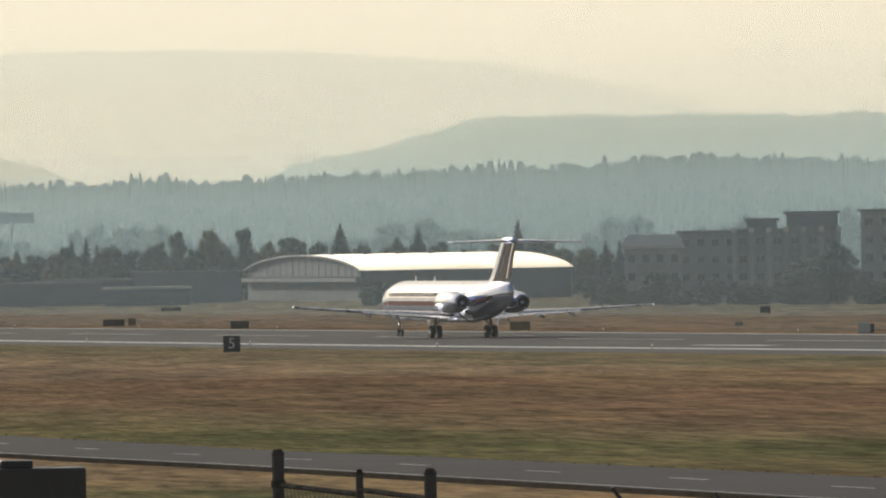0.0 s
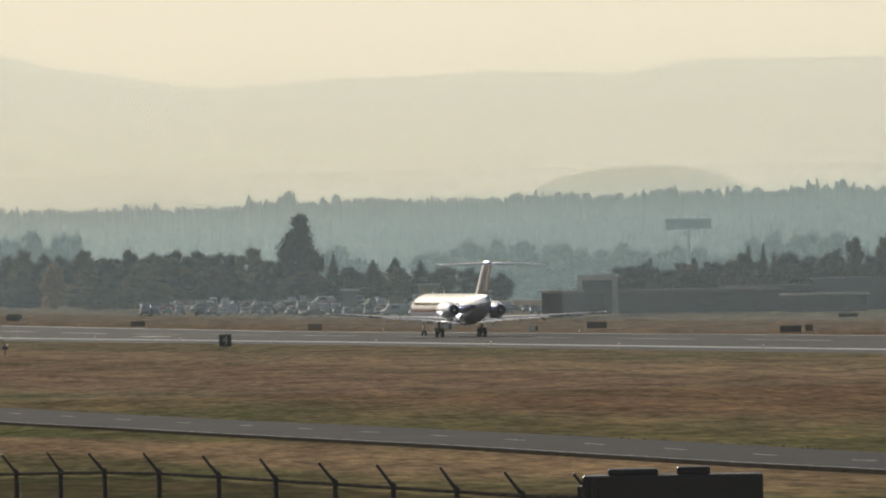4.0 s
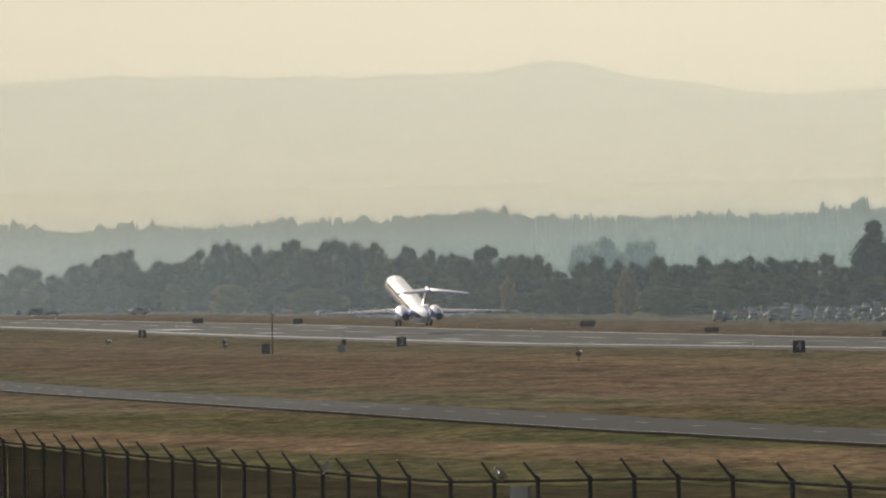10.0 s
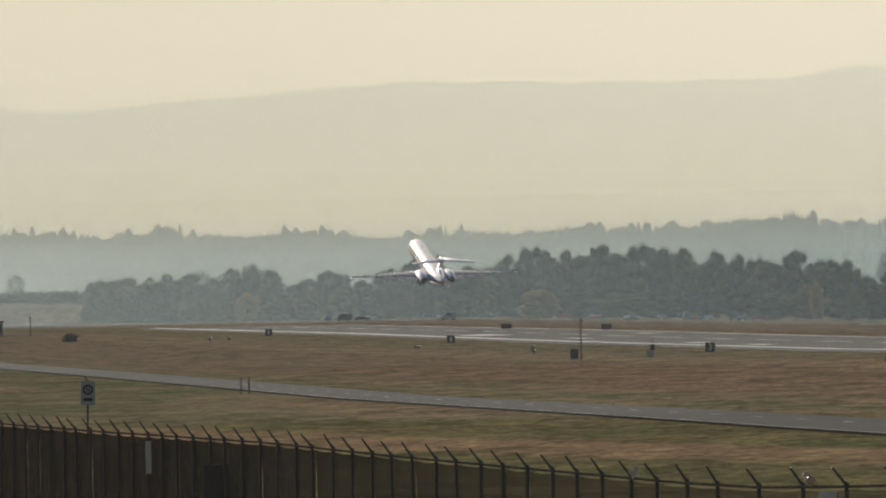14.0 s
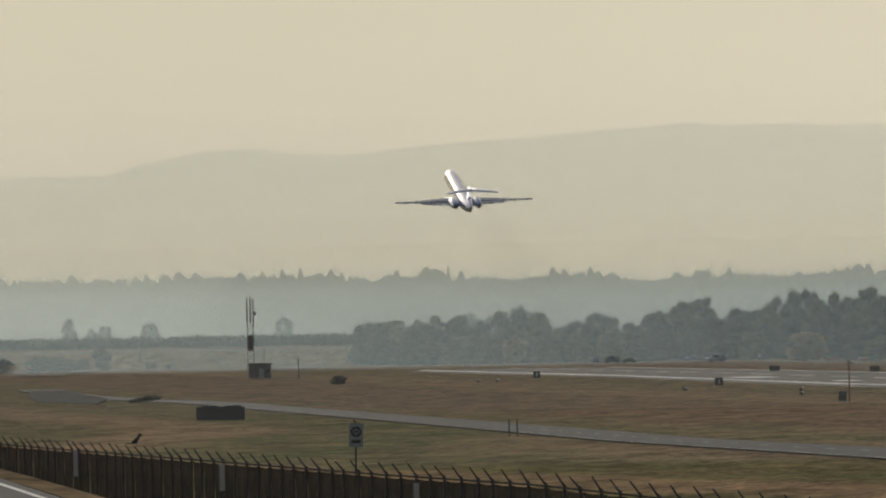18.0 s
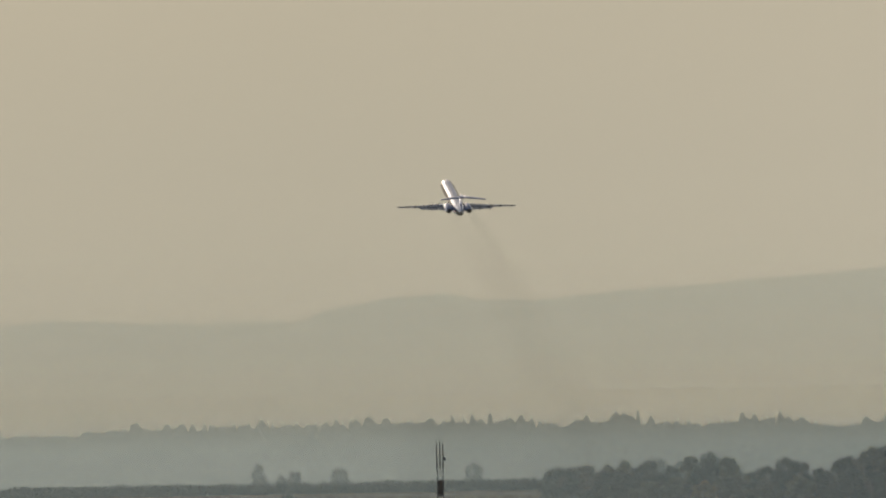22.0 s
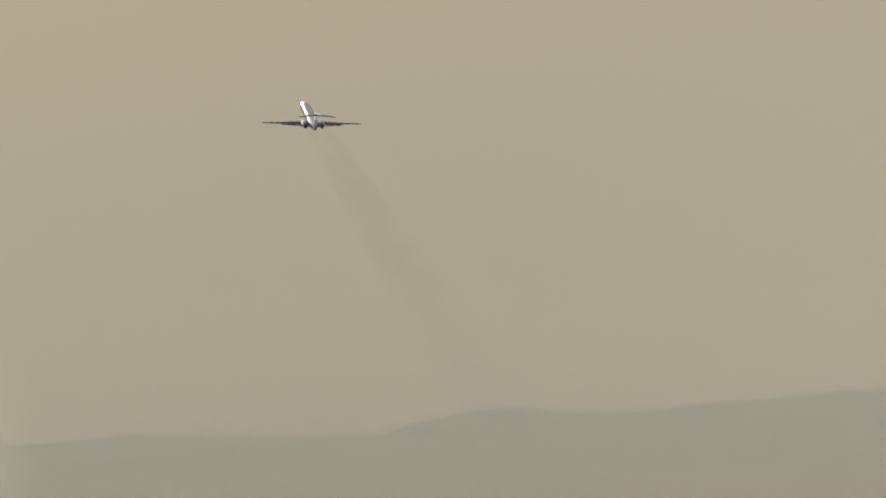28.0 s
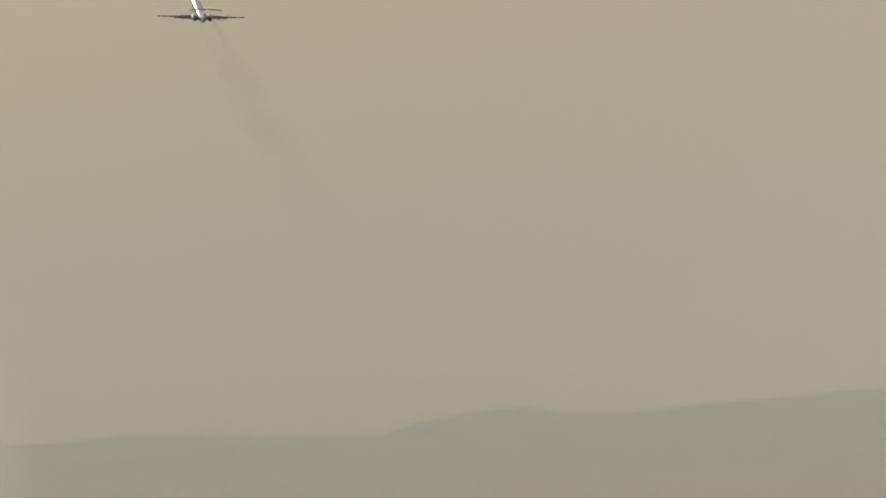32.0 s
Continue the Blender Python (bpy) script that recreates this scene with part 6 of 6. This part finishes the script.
def park(az, d):
    p = place(az, d)
    model = rng.choice(models + [models[1], models[2], models[2], models[5], models[4]])
    copy_thing(model, pose(p.x, p.y, ground_z(p.x, p.y) + 0.03, 0, 0, rng.choice((0, 0, 180, 180, 0, 180, 90)) - 10 + rng.uniform(-4, 4)))


for row, d in enumerate((1795, 1830, 1868, 1905, 1945, 1990, 2040, 2095, 2150)):
    for k in range(26):
        az = 9.90 + k * 0.062 + rng.uniform(-0.012, 0.012)
        if rng.random() < 0.72:
            park(az, d * math.sin(radians(11.2)) / math.sin(radians(az)) * 0.5 + d * 0.5 + rng.uniform(-4, 4))
for k in range(16):
    park(11.5 + k * 0.05 + rng.uniform(-0.01, 0.01), rng.uniform(1790, 1830))
for k in range(26):
    a = rng.uniform(6.9, 8.5)
    park(a, 345 / math.sin(radians(a)) + rng.uniform(-15, 25))
for k in range(8):
    a = rng.uniform(5.6, 6.9)
    park(a, rng.uniform(2740, 2860))
for model in models:
    for o in (*model.children_recursive, model):
        bpy.data.objects.remove(o)
block("shed", 11.462, 1905, 3.6, 4, 5.0, "small tan rooftop shed beyond the parked cars", M_WALL_TAN, M_ROOF_TAN)
block("shed", 11.287, 1900, 2.4, 4, 3.4, "small brown shed among parked cars", M_WALL_TAN, M_ROOF_DARK)
block("truck_body", 11.028, 1915, 2.8, 5, 4.2, "box truck body with a white roof", M_WALL_GREY, M_SIGN_WHITE)

# ---- perimeter fence ----
def screen_cloth():
    """Dark wind-screen cloth laced to chain link: woven, dusty, lets a little light through."""
    m, nodes, links, bsdf = nodes_of("dark_fence_screen")
    a = noise_node(nodes, links, 0.9, 5, 0.65)
    b = noise_node(nodes, links, 30.0, 2, 0.5, (1, 1, 0.25))
    r = ramp_node(nodes, links, a.outputs[0], [(0.3, (0.018, 0.015, 0.013)), (0.7, (0.045, 0.037, 0.031))])
    links.new(r.outputs[0], bsdf.inputs["Base Color"])
    bsdf.inputs["Roughness"].default_value = 0.9
    bsdf.inputs["Specular IOR Level"].default_value = 0.0
    clear, mix = nodes.new("ShaderNodeBsdfTransparent"), nodes.new("ShaderNodeMixShader")
    mr = nodes.new("ShaderNodeMapRange"); mr.inputs[1].default_value, mr.inputs[2].default_value = 0.3, 0.7
    mr.inputs[3].default_value, mr.inputs[4].default_value = 0.90, 0.985
    links.new(b.outputs[0], mr.inputs[0])
    # the older cloth on the near stretch has worn thin
    tc, sep, worn, thin = nodes.new("ShaderNodeTexCoord"), nodes.new("ShaderNodeSeparateXYZ"), nodes.new("ShaderNodeMapRange"), nodes.new("ShaderNodeMath")
    links.new(tc.outputs["Object"], sep.inputs[0]); links.new(sep.outputs[1], worn.inputs[0])
    worn.inputs[1].default_value, worn.inputs[2].default_value, worn.inputs[3].default_value, worn.inputs[4].default_value = 165, 235, 0.52, 1.0
    thin.operation = "MULTIPLY"
    links.new(mr.outputs[0], thin.inputs[0]); links.new(worn.outputs[0], thin.inputs[1]); links.new(thin.outputs[0], mix.inputs[0])
    links.new(clear.outputs[0], mix.inputs[1]); links.new(bsdf.outputs[0], mix.inputs[2])
    links.new(mix.outputs[0], nodes["Material Output"].inputs[0])
    return m


M_SCREEN = screen_cloth()
M_POST = surface("weathered_fence_post", (0.045, 0.043, 0.043), 0.6, 0.2, vary=0.3, scale=5)
M_RAIL = surface("worn_top_rail", (0.06, 0.055, 0.05), 0.75, 0.0, vary=0.5, scale=4, fine=20, spec=0.0)
M_WIRE = surface("barbed_wire", (0.05, 0.047, 0.045), 0.7, 0.0, vary=0.2)


def rail_z(y):
    return fence_z(y) + 2.1


POSTS = [92.0 + 3.05 * k for k in range(3)] + [125.7, 129.2, 132.7, 136.2, 139.6, 143.1, 146.8, 150.8, 154.5, 158.0, 161.2, 165.4, 169.3, 173.1, 176.9] + [179.8 + 2.79 * k for k in range(142)]


def build_fence():
    fence = tagged(new("perimeter_fence"), "dark screened chain-link fence with angled barbed-wire arms", "fence")
    bm = bmesh.new()
    add_tube(bm, (0, 0, -0.3), (0, 0, 2.12), 0.036, 0.036, 8)
    add_tube(bm, (0, 0, 2.10), (0, 0, 2.16), 0.045, 0.04, 8)
    post_mesh = mesh_of("post", bm, M_POST)
    bm = bmesh.new()
    add_tube(bm, (0, 0, 0), (-0.22, 0, 0.30), 0.03, 0.018, 6)
    add_tube(bm, (0.03, 0, -0.05), (-0.03, 0, 0.06), 0.04, 0.035, 6)
    arm_mesh = mesh_of("arm", bm, M_POST)
    rng = random.Random(12)
    for i, y in enumerate(POSTS):
        x = fence_x(y)
        p = part("post", post_mesh, None, fence)
        p.matrix_basis = pose(x, y, fence_z(y), rng.uniform(-0.7, 0.7), rng.uniform(-0.9, 0.9), 0)
        a = part("arm", arm_mesh, None, p)
        a.matrix_basis = pose(0, 0, 2.12, 0, rng.uniform(-4, 4), rng.uniform(-6, 6))
        if i + 1 < len(POSTS) and POSTS[i + 1] - y < 5:
            y1 = POSTS[i + 1]
            x1 = fence_x(y1)
            bm = bmesh.new(); add_tube(bm, (x, y, rail_z(y)), (x1, y1, rail_z(y1)), 0.024, 0.024, 7); part("top_rail", bm, M_RAIL, fence)
            bm = bmesh.new()
            cols = []
            for u in np.linspace(0, 1, 5):
                sag = 0.03 * math.sin(math.pi * u)
                yy, xx = y + (y1 - y) * u, x + (x1 - x) * u + 0.05
                cols.append((bm.verts.new((xx, yy, fence_z(yy) + 0.03)), bm.verts.new((xx + 0.02 * rng.uniform(-1, 1), yy, fence_z(yy) + 1.05)), bm.verts.new((xx, yy, rail_z(yy) - 0.05 - sag))))
            for c, d in zip(cols, cols[1:]):
                bm.faces.new((c[0], d[0], d[1], c[1])); bm.faces.new((c[1], d[1], d[2], c[2]))
            part("screen", bm, M_SCREEN, fence)
    return fence


build_fence()


def build_gate():
    gate = tagged(new("gate"), "chain-link gate with three thick steel posts", "gate")
    for y, r, top in ((110.2, 0.068, 7.72), (107.2, 0.042, 7.55), (104.7, 0.068, 7.60)):
        x = fence_x(y)
        z0 = ground_z(x, y) - 0.1
        bm = bmesh.new(); add_tube(bm, (x, y, z0), (x, y, top - 0.05), r, r, 10); post = part("post", bm, M_POST, gate)
        bm = bmesh.new(); add_tube(bm, (x, y, top - 0.06), (x, y, top), r * 1.15, r * 0.6, 10); part("cap", bm, M_RAIL, post, "worn bright post cap")
        for dz in (0.38, 0.62):
            bm = bmesh.new(); add_tube(bm, (x, y, top - dz - 0.04), (x, y, top - dz + 0.04), r * 1.25, r * 1.25, 10); part("hinge_band", bm, M_RAIL, post)
    for a, b in ((110.2, 107.2), (107.2, 104.7)):
        bm = bmesh.new(); add_tube(bm, (fence_x(a), a, 7.33), (fence_x(b), b, 7.28), 0.03, 0.03, 8); part("top_rail", bm, M_RAIL, gate)
        bm = bmesh.new()
        for k in range(22):
            u = k / 21
            y = a + (b - a) * u
            for s in (-1, 1):
                v = u + s * 0.45
                if 0 <= v <= 1:
                    add_tube(bm, (fence_x(y), y, 7.3), (fence_x(y), a + (b - a) * v, 5.5), 0.004, 0.004, 4, cap=False)
        part("chain_link", bm, M_WIRE, gate)


build_gate()


def near_cabinet():
    """The large dark cabinet beside the fence."""
    az, d = 12.79, 122.5
    p = place(az, d)
    cab = tagged(new("utility_cabinet"), "large black weathered utility cabinet with two low roof caps", "cabinet")
    top = 7.38
    z0 = ground_z(p.x, p.y)
    h = top - z0
    bm = bmesh.new(); add_box(bm, -1.06, 1.06, -0.6, 0.6, -0.1, h); body = part("body", bm, M_SIGN_DARK, cab, bevel=0.02)
    for x0, x1, dz in ((-0.76, -0.17, 0.075), (0.05, 0.44, 0.09)):
        bm = bmesh.new(); add_box(bm, x0, x1, -0.4, 0.4, h, h + dz); part("roof_cap", bm, M_SIGN_DARK, cab, bevel=0.02)
    for x in (-0.66, 0.0, 0.66):
        bm = bmesh.new(); add_box(bm, x - 0.012, x + 0.012, -0.615, -0.602, 0.1, h - 0.08); part("door_seam", bm, M_DARKSTEEL, body)
    for x in (-0.1, 0.58):
        bm = bmesh.new(); add_tube(bm, (x, -0.60, h * 0.55), (x, -0.66, h * 0.55), 0.03, 0.03, 8); part("handle", bm, M_GALV, body)
    bm = bmesh.new(); add_tube(bm, (-0.92, -0.66, -0.1), (-0.92, -0.66, h - 0.05), 0.035, 0.035, 8); part("conduit", bm, M_POST, cab, "grey upright pipe")
    bm = bmesh.new(); add_box(bm, -1.12, -1.07, -0.5, 0.5, 0.0, h - 0.12); part("side_panel", bm, M_POST, cab)
    cab.matrix_basis = pose(p.x, p.y, z0, 0, 0, -az)


near_cabinet()


def fence_panel(y, z0, z1, w, material, name, label, category):
    """A flat thing hung on the camera's side of the fence."""
    x = fence_x(y) - 0.07
    board = tagged(new(name), label, category)
    bm = bmesh.new(); add_box(bm, -w / 2, w / 2, -0.02, 0.02, z0, z1); part("panel", bm, material, board)
    bm = bmesh.new()
    for z in (z0 + 0.06, z1 - 0.06):
        add_box(bm, -w * 0.2, w * 0.2, 0.02, 0.10, z - 0.015, z + 0.015)
    part("bracket", bm, M_GALV, board)
    board.matrix_basis = pose(x, y, 0, 0, 0, -math.degrees(math.atan2(x, y)))


fence_panel(251.6, 5.48, 6.27, 0.14, M_SIGN_WHITE, "marker_board", "narrow upright white marker board on the fence", "marker")
fence_panel(294.0, 5.53, 6.30, 0.15, M_SIGN_WHITE, "marker_board", "narrow upright white marker board on the fence", "marker")
fence_panel(336.6, 5.45, 6.29, 0.16, M_SIGN_WHITE, "marker_board", "narrow upright white marker board on the fence", "marker")
fence_panel(166.6, 6.14, 6.50, 0.33, M_SIGN_WHITE, "notice_board", "small blank-looking white notice on the fence", "notice")
fence_panel(239.4, 4.35, 5.88, 0.58, M_SIGN_DARK, "meter_cabinet", "slim black meter cabinet against the fence", "cabinet")


def litter(y, dz, size, seed, material, label):
    """A torn plastic bag caught on the wires."""
    rng = random.Random(seed)
    bag = tagged(new("plastic_bag"), label, "litter")
    for k in range(3):
        bm = bmesh.new()
        rows = []
        for i in range(5):
            rows.append([(size * (i / 4 - 0.5 + 0.12 * rng.uniform(-1, 1)), 0.05 * rng.uniform(-1, 1), size * (0.5 - j / 4 * rng.uniform(0.6, 1.1) - 0.25 * i / 4)) for j in range(5)])
        loft(bm, rows, closed=False, caps=False)
        ob = part("torn_film", bm, material, bag, smooth=True)
        ob.matrix_basis = pose(rng.uniform(-0.3, 0.3) * size, 0.04 * k, rng.uniform(-0.3, 0.3) * size, rng.uniform(-20, 20), rng.uniform(-70, 70), rng.uniform(-40, 40))
        ob.scale = (0.45, 1, 0.6)
    x = fence_x(y) - 0.1
    bag.matrix_basis = pose(x, y, rail_z(y) + dz, 0, 0, -math.degrees(math.atan2(x, y)))


M_FILM = surface("white_plastic_film", (0.72, 0.70, 0.66), 0.4, vary=0.1, scale=6)
M_FILM_TAN = surface("tan_plastic_film", (0.55, 0.42, 0.30), 0.5, vary=0.15, scale=6)
litter(184.4, 0.10, 0.26, 4, M_FILM, "torn white plastic bag caught on the barbed wire")
litter(168.3, 0.20, 0.20, 5, M_FILM, "white shred of plastic on the fence wire")
litter(168.0, 0.06, 0.22, 6, M_FILM_TAN, "tan shred of plastic hanging on the fence")


def round_symbol_sign():
    """A white plate on a pole with a ring symbol and a bar, a bird on top."""
    p = place(4.71, 452)
    z0 = ground_z(p.x, p.y)
    sign = tagged(new("plate_sign"), "white plate sign with a dark ring symbol on a pole", "sign")
    top = 5.97 - z0
    bm = bmesh.new(); add_tube(bm, (0, 0.05, -0.3), (0, 0.05, top - 0.1), 0.045, 0.04, 8); part("pole", bm, M_DARKSTEEL, sign)
    bm = bmesh.new(); add_box(bm, -0.31, 0.31, -0.012, 0.012, top - 1.03, top); plate = part("plate", bm, M_FILM_GREY, sign, bevel=0.004)
    bm = bmesh.new()
    n = 28
    for k in range(n):
        a, b = 2 * math.pi * k / n, 2 * math.pi * (k + 1) / n
        v = [bm.verts.new((r * math.cos(q), -0.016, top - 0.36 + r * math.sin(q))) for r, q in ((0.15, a), (0.23, a), (0.23, b), (0.15, b))]
        bm.faces.new(v)
    part("ring", bm, M_SIGN_DARK, plate)
    bm = bmesh.new(); add_box(bm, -0.09, -0.04, -0.018, -0.013, top - 0.48, top - 0.24); add_box(bm, 0.04, 0.09, -0.018, -0.013, top - 0.48, top - 0.24); add_box(bm, -0.04, 0.04, -0.018, -0.013, top - 0.39, top - 0.34)
    part("symbol", bm, M_SIGN_DARK, plate)
    bm = bmesh.new(); add_box(bm, -0.2, 0.2, -0.018, -0.013, top - 0.86, top - 0.72); part("bar", bm, M_SIGN_DARK, plate)
    sign.matrix_basis = pose(p.x, p.y, z0, 0, 1.2, -4.7)
    crow(p.x, p.y + 0.02, 5.97, 30, 0.55, "small dark bird sitting on the sign")


M_FILM_GREY = surface("dull_white_plate", (0.42, 0.42, 0.43), 0.5, vary=0.12, scale=3)
round_symbol_sign()
crow(fence_x(316.5) - 0.17, 316.5, rail_z(316.5) + 0.30, -60, 1.0, "black crow sitting on the fence")


def road_sign_back():
    p = place(2.68, 255.0)
    sign = tagged(new("road_sign"), "back of a narrow dark road sign beside the levee road", "sign")
    z0 = ground_z(p.x, p.y)
    bm = bmesh.new(); add_tube(bm, (0, 0, -0.2), (0, 0, 7.6 - z0), 0.04, 0.04, 8); part("pole", bm, M_DARKSTEEL, sign)
    bm = bmesh.new(); add_box(bm, -0.14, 0.14, -0.045, -0.03, 6.86 - z0, 7.64 - z0); part("plate", bm, M_SIGN_DARK, sign, bevel=0.004)
    bm = bmesh.new(); add_box(bm, -0.05, 0.05, -0.035, 0.04, 7.6 - z0, 7.72 - z0); part("top_clamp", bm, M_SIGN_DARK, sign)
    sign.matrix_basis = pose(p.x, p.y, z0, 0, 0, -2.7)


road_sign_back()


# ---- tufts of rough grass ----
def tufts(name, spots, seed, material, label):
    """Many small clumps of bent blades in one mesh; spots yields x, y, size."""
    rng = random.Random(seed)
    verts, faces = [], []
    for x, y, s in spots:
        z = ground_z(x, y) - 0.03
        for _ in range(7):
            a, lean = rng.uniform(0, 6.283), rng.uniform(0.2, 0.9)
            h, w = s * rng.uniform(0.6, 1.25), s * rng.uniform(0.12, 0.26)
            bx, by = x + rng.uniform(-0.5, 0.5) * s, y + rng.uniform(-1.2, 1.2) * s
            dx, dy = math.cos(a), math.sin(a)
            k = len(verts)
            verts += [(bx - dy * w, by + dx * w, z), (bx + dy * w, by - dx * w, z),
                      (bx + dx * lean * h * 0.35 + dy * w * 0.8, by + dy * lean * h * 0.35 - dx * w * 0.8, z + h * 0.6), (bx + dx * lean * h * 0.35 - dy * w * 0.8, by + dy * lean * h * 0.35 + dx * w * 0.8, z + h * 0.6),
                      (bx + dx * lean * h, by + dy * lean * h, z + h)]
            faces += [(k, k + 1, k + 2, k + 3), (k + 3, k + 2, k + 4)]
    tagged(new(name, pydata(name, verts, faces, material)), label, "grass", kind="stuff")


M_TUFT_DARK = foliage("dark_weeds", (0.14, 0.13, 0.06), (0.36, 0.29, 0.15))
rng = random.Random(61)
edge = []
for k in range(3200):
    y = 190 + 800 * rng.random() ** 1.4
    if noise.noise(Vector((y * 0.045, 0, 7))) + rng.uniform(-0.4, 0.4) > -0.25:
        edge.append((road_x(y) + 4.25 + abs(rng.gauss(0, 0.5)), y, rng.uniform(0.05, 0.15)))
tufts("grass_tufts", edge, 62, M_TUFT_DARK, "dark rough weeds along the service road")



# ---- what moves ----
def ground_run(t):
    """Main wheels' place on the runway while the airliner rolls."""
    y = 883.5 + 70.5 * t + 0.95 * t * t
    return Vector((RUN_X, y, run_z(RUN_X, y) + 0.22))


# seconds, place of the middle between the wing tips once airborne, nose up, turn left, bank
CLIMB = [(10, 242.9, 1678, 3.6, 9.6, 0.3, 0.0), (11, 241.6, 1764, 4.6, 10.6, 0.5, -0.3), (12, 240.2, 1851, 6.05, 11.0, 0.8, -0.7), (13, 238.6, 1941, 8.2, 11.4, 1.0, -0.9),
         (14, 236.5, 2034, 11.65, 12.3, 1.3, -0.9), (15, 234.4, 2131, 16.6, 13.0, 1.5, -0.9), (17.5, 228.2, 2378, 35.4, 14.0, 1.9, -0.9), (19, 223.0, 2525, 49.9, 14.4, 2.2, -0.9),
         (21, 214.6, 2720, 71.8, 14.8, 2.4, -0.5), (23, 205.2, 2916, 96.3, 15.0, 2.5, 0.3), (25, 195.8, 3113, 123.0, 15.2, 2.6, 1.2), (28, 179.8, 3410, 165.0, 15.4, 2.7, 1.5),
         (30, 169.8, 3608, 194.3, 15.2, 2.7, 1.7), (32, 160.7, 3808, 222.8, 15.0, 2.7, 1.7)]


def motions():
    rows, trail = [], []
    for t, up in ((0, 0), (1, 0), (2, 0), (3, 0), (4, 0), (5, 0.2), (6, 1.5), (6.5, 2.8), (7, 4.3), (7.5, 5.6), (8, 6.7), (8.5, 7.6), (9, 8.5), (9.5, 9.1)):
        p = ground_run(t)
        wheels = Matrix.Translation((0, GEAR_Y, -0.22))
        rows.append((t, Matrix.Translation(p) @ wheels @ pose(0, 0, 0, up, 0.6 if t < 6 else 0.6 - 0.17 * (t - 6), 0) @ wheels.inverted()))
        trail.append((t, Matrix.Translation(p)))
    for t, x, y, z, up, left, bank in CLIMB:
        turn = pose(0, 0, 0, 0, 0, left) @ pose(0, 0, 0, up) @ pose(0, 0, 0, 0, bank)
        p = Vector((x, y, z)) - turn @ Vector((0, -1.6, 2.7))
        rows.append((t, Matrix.Translation(p) @ turn))
        k = CLIMB.index((t, x, y, z, up, left, bank))
        a, b = CLIMB[max(0, k - 2)], CLIMB[k]
        slope = math.degrees(math.atan2(b[3] - a[3], b[2] - a[2])) if k else 0.0
        trail.append((t, Matrix.Translation(p) @ pose(0, 0, 0, slope, 0, float(np.interp(t, [10, 19, 23, 28, 32], [-3.0, -2.7, -1.2, 0.3, 0.5])))))
    walk(airliner, rows)
    walk(smoke, trail)
    for leg, hinge, side in gear_legs:
        fold = lambda deg: Matrix.Translation(hinge) @ (pose(0, 0, 0, 0, side * deg, 0) if side else pose(0, 0, 0, deg, 0, 0))
        walk(leg, [(0, fold(0)), (13.4, fold(0)), (14.0, fold(22)), (14.6, fold(60)), (15.2, fold(88)), (32, fold(88))])


motions()
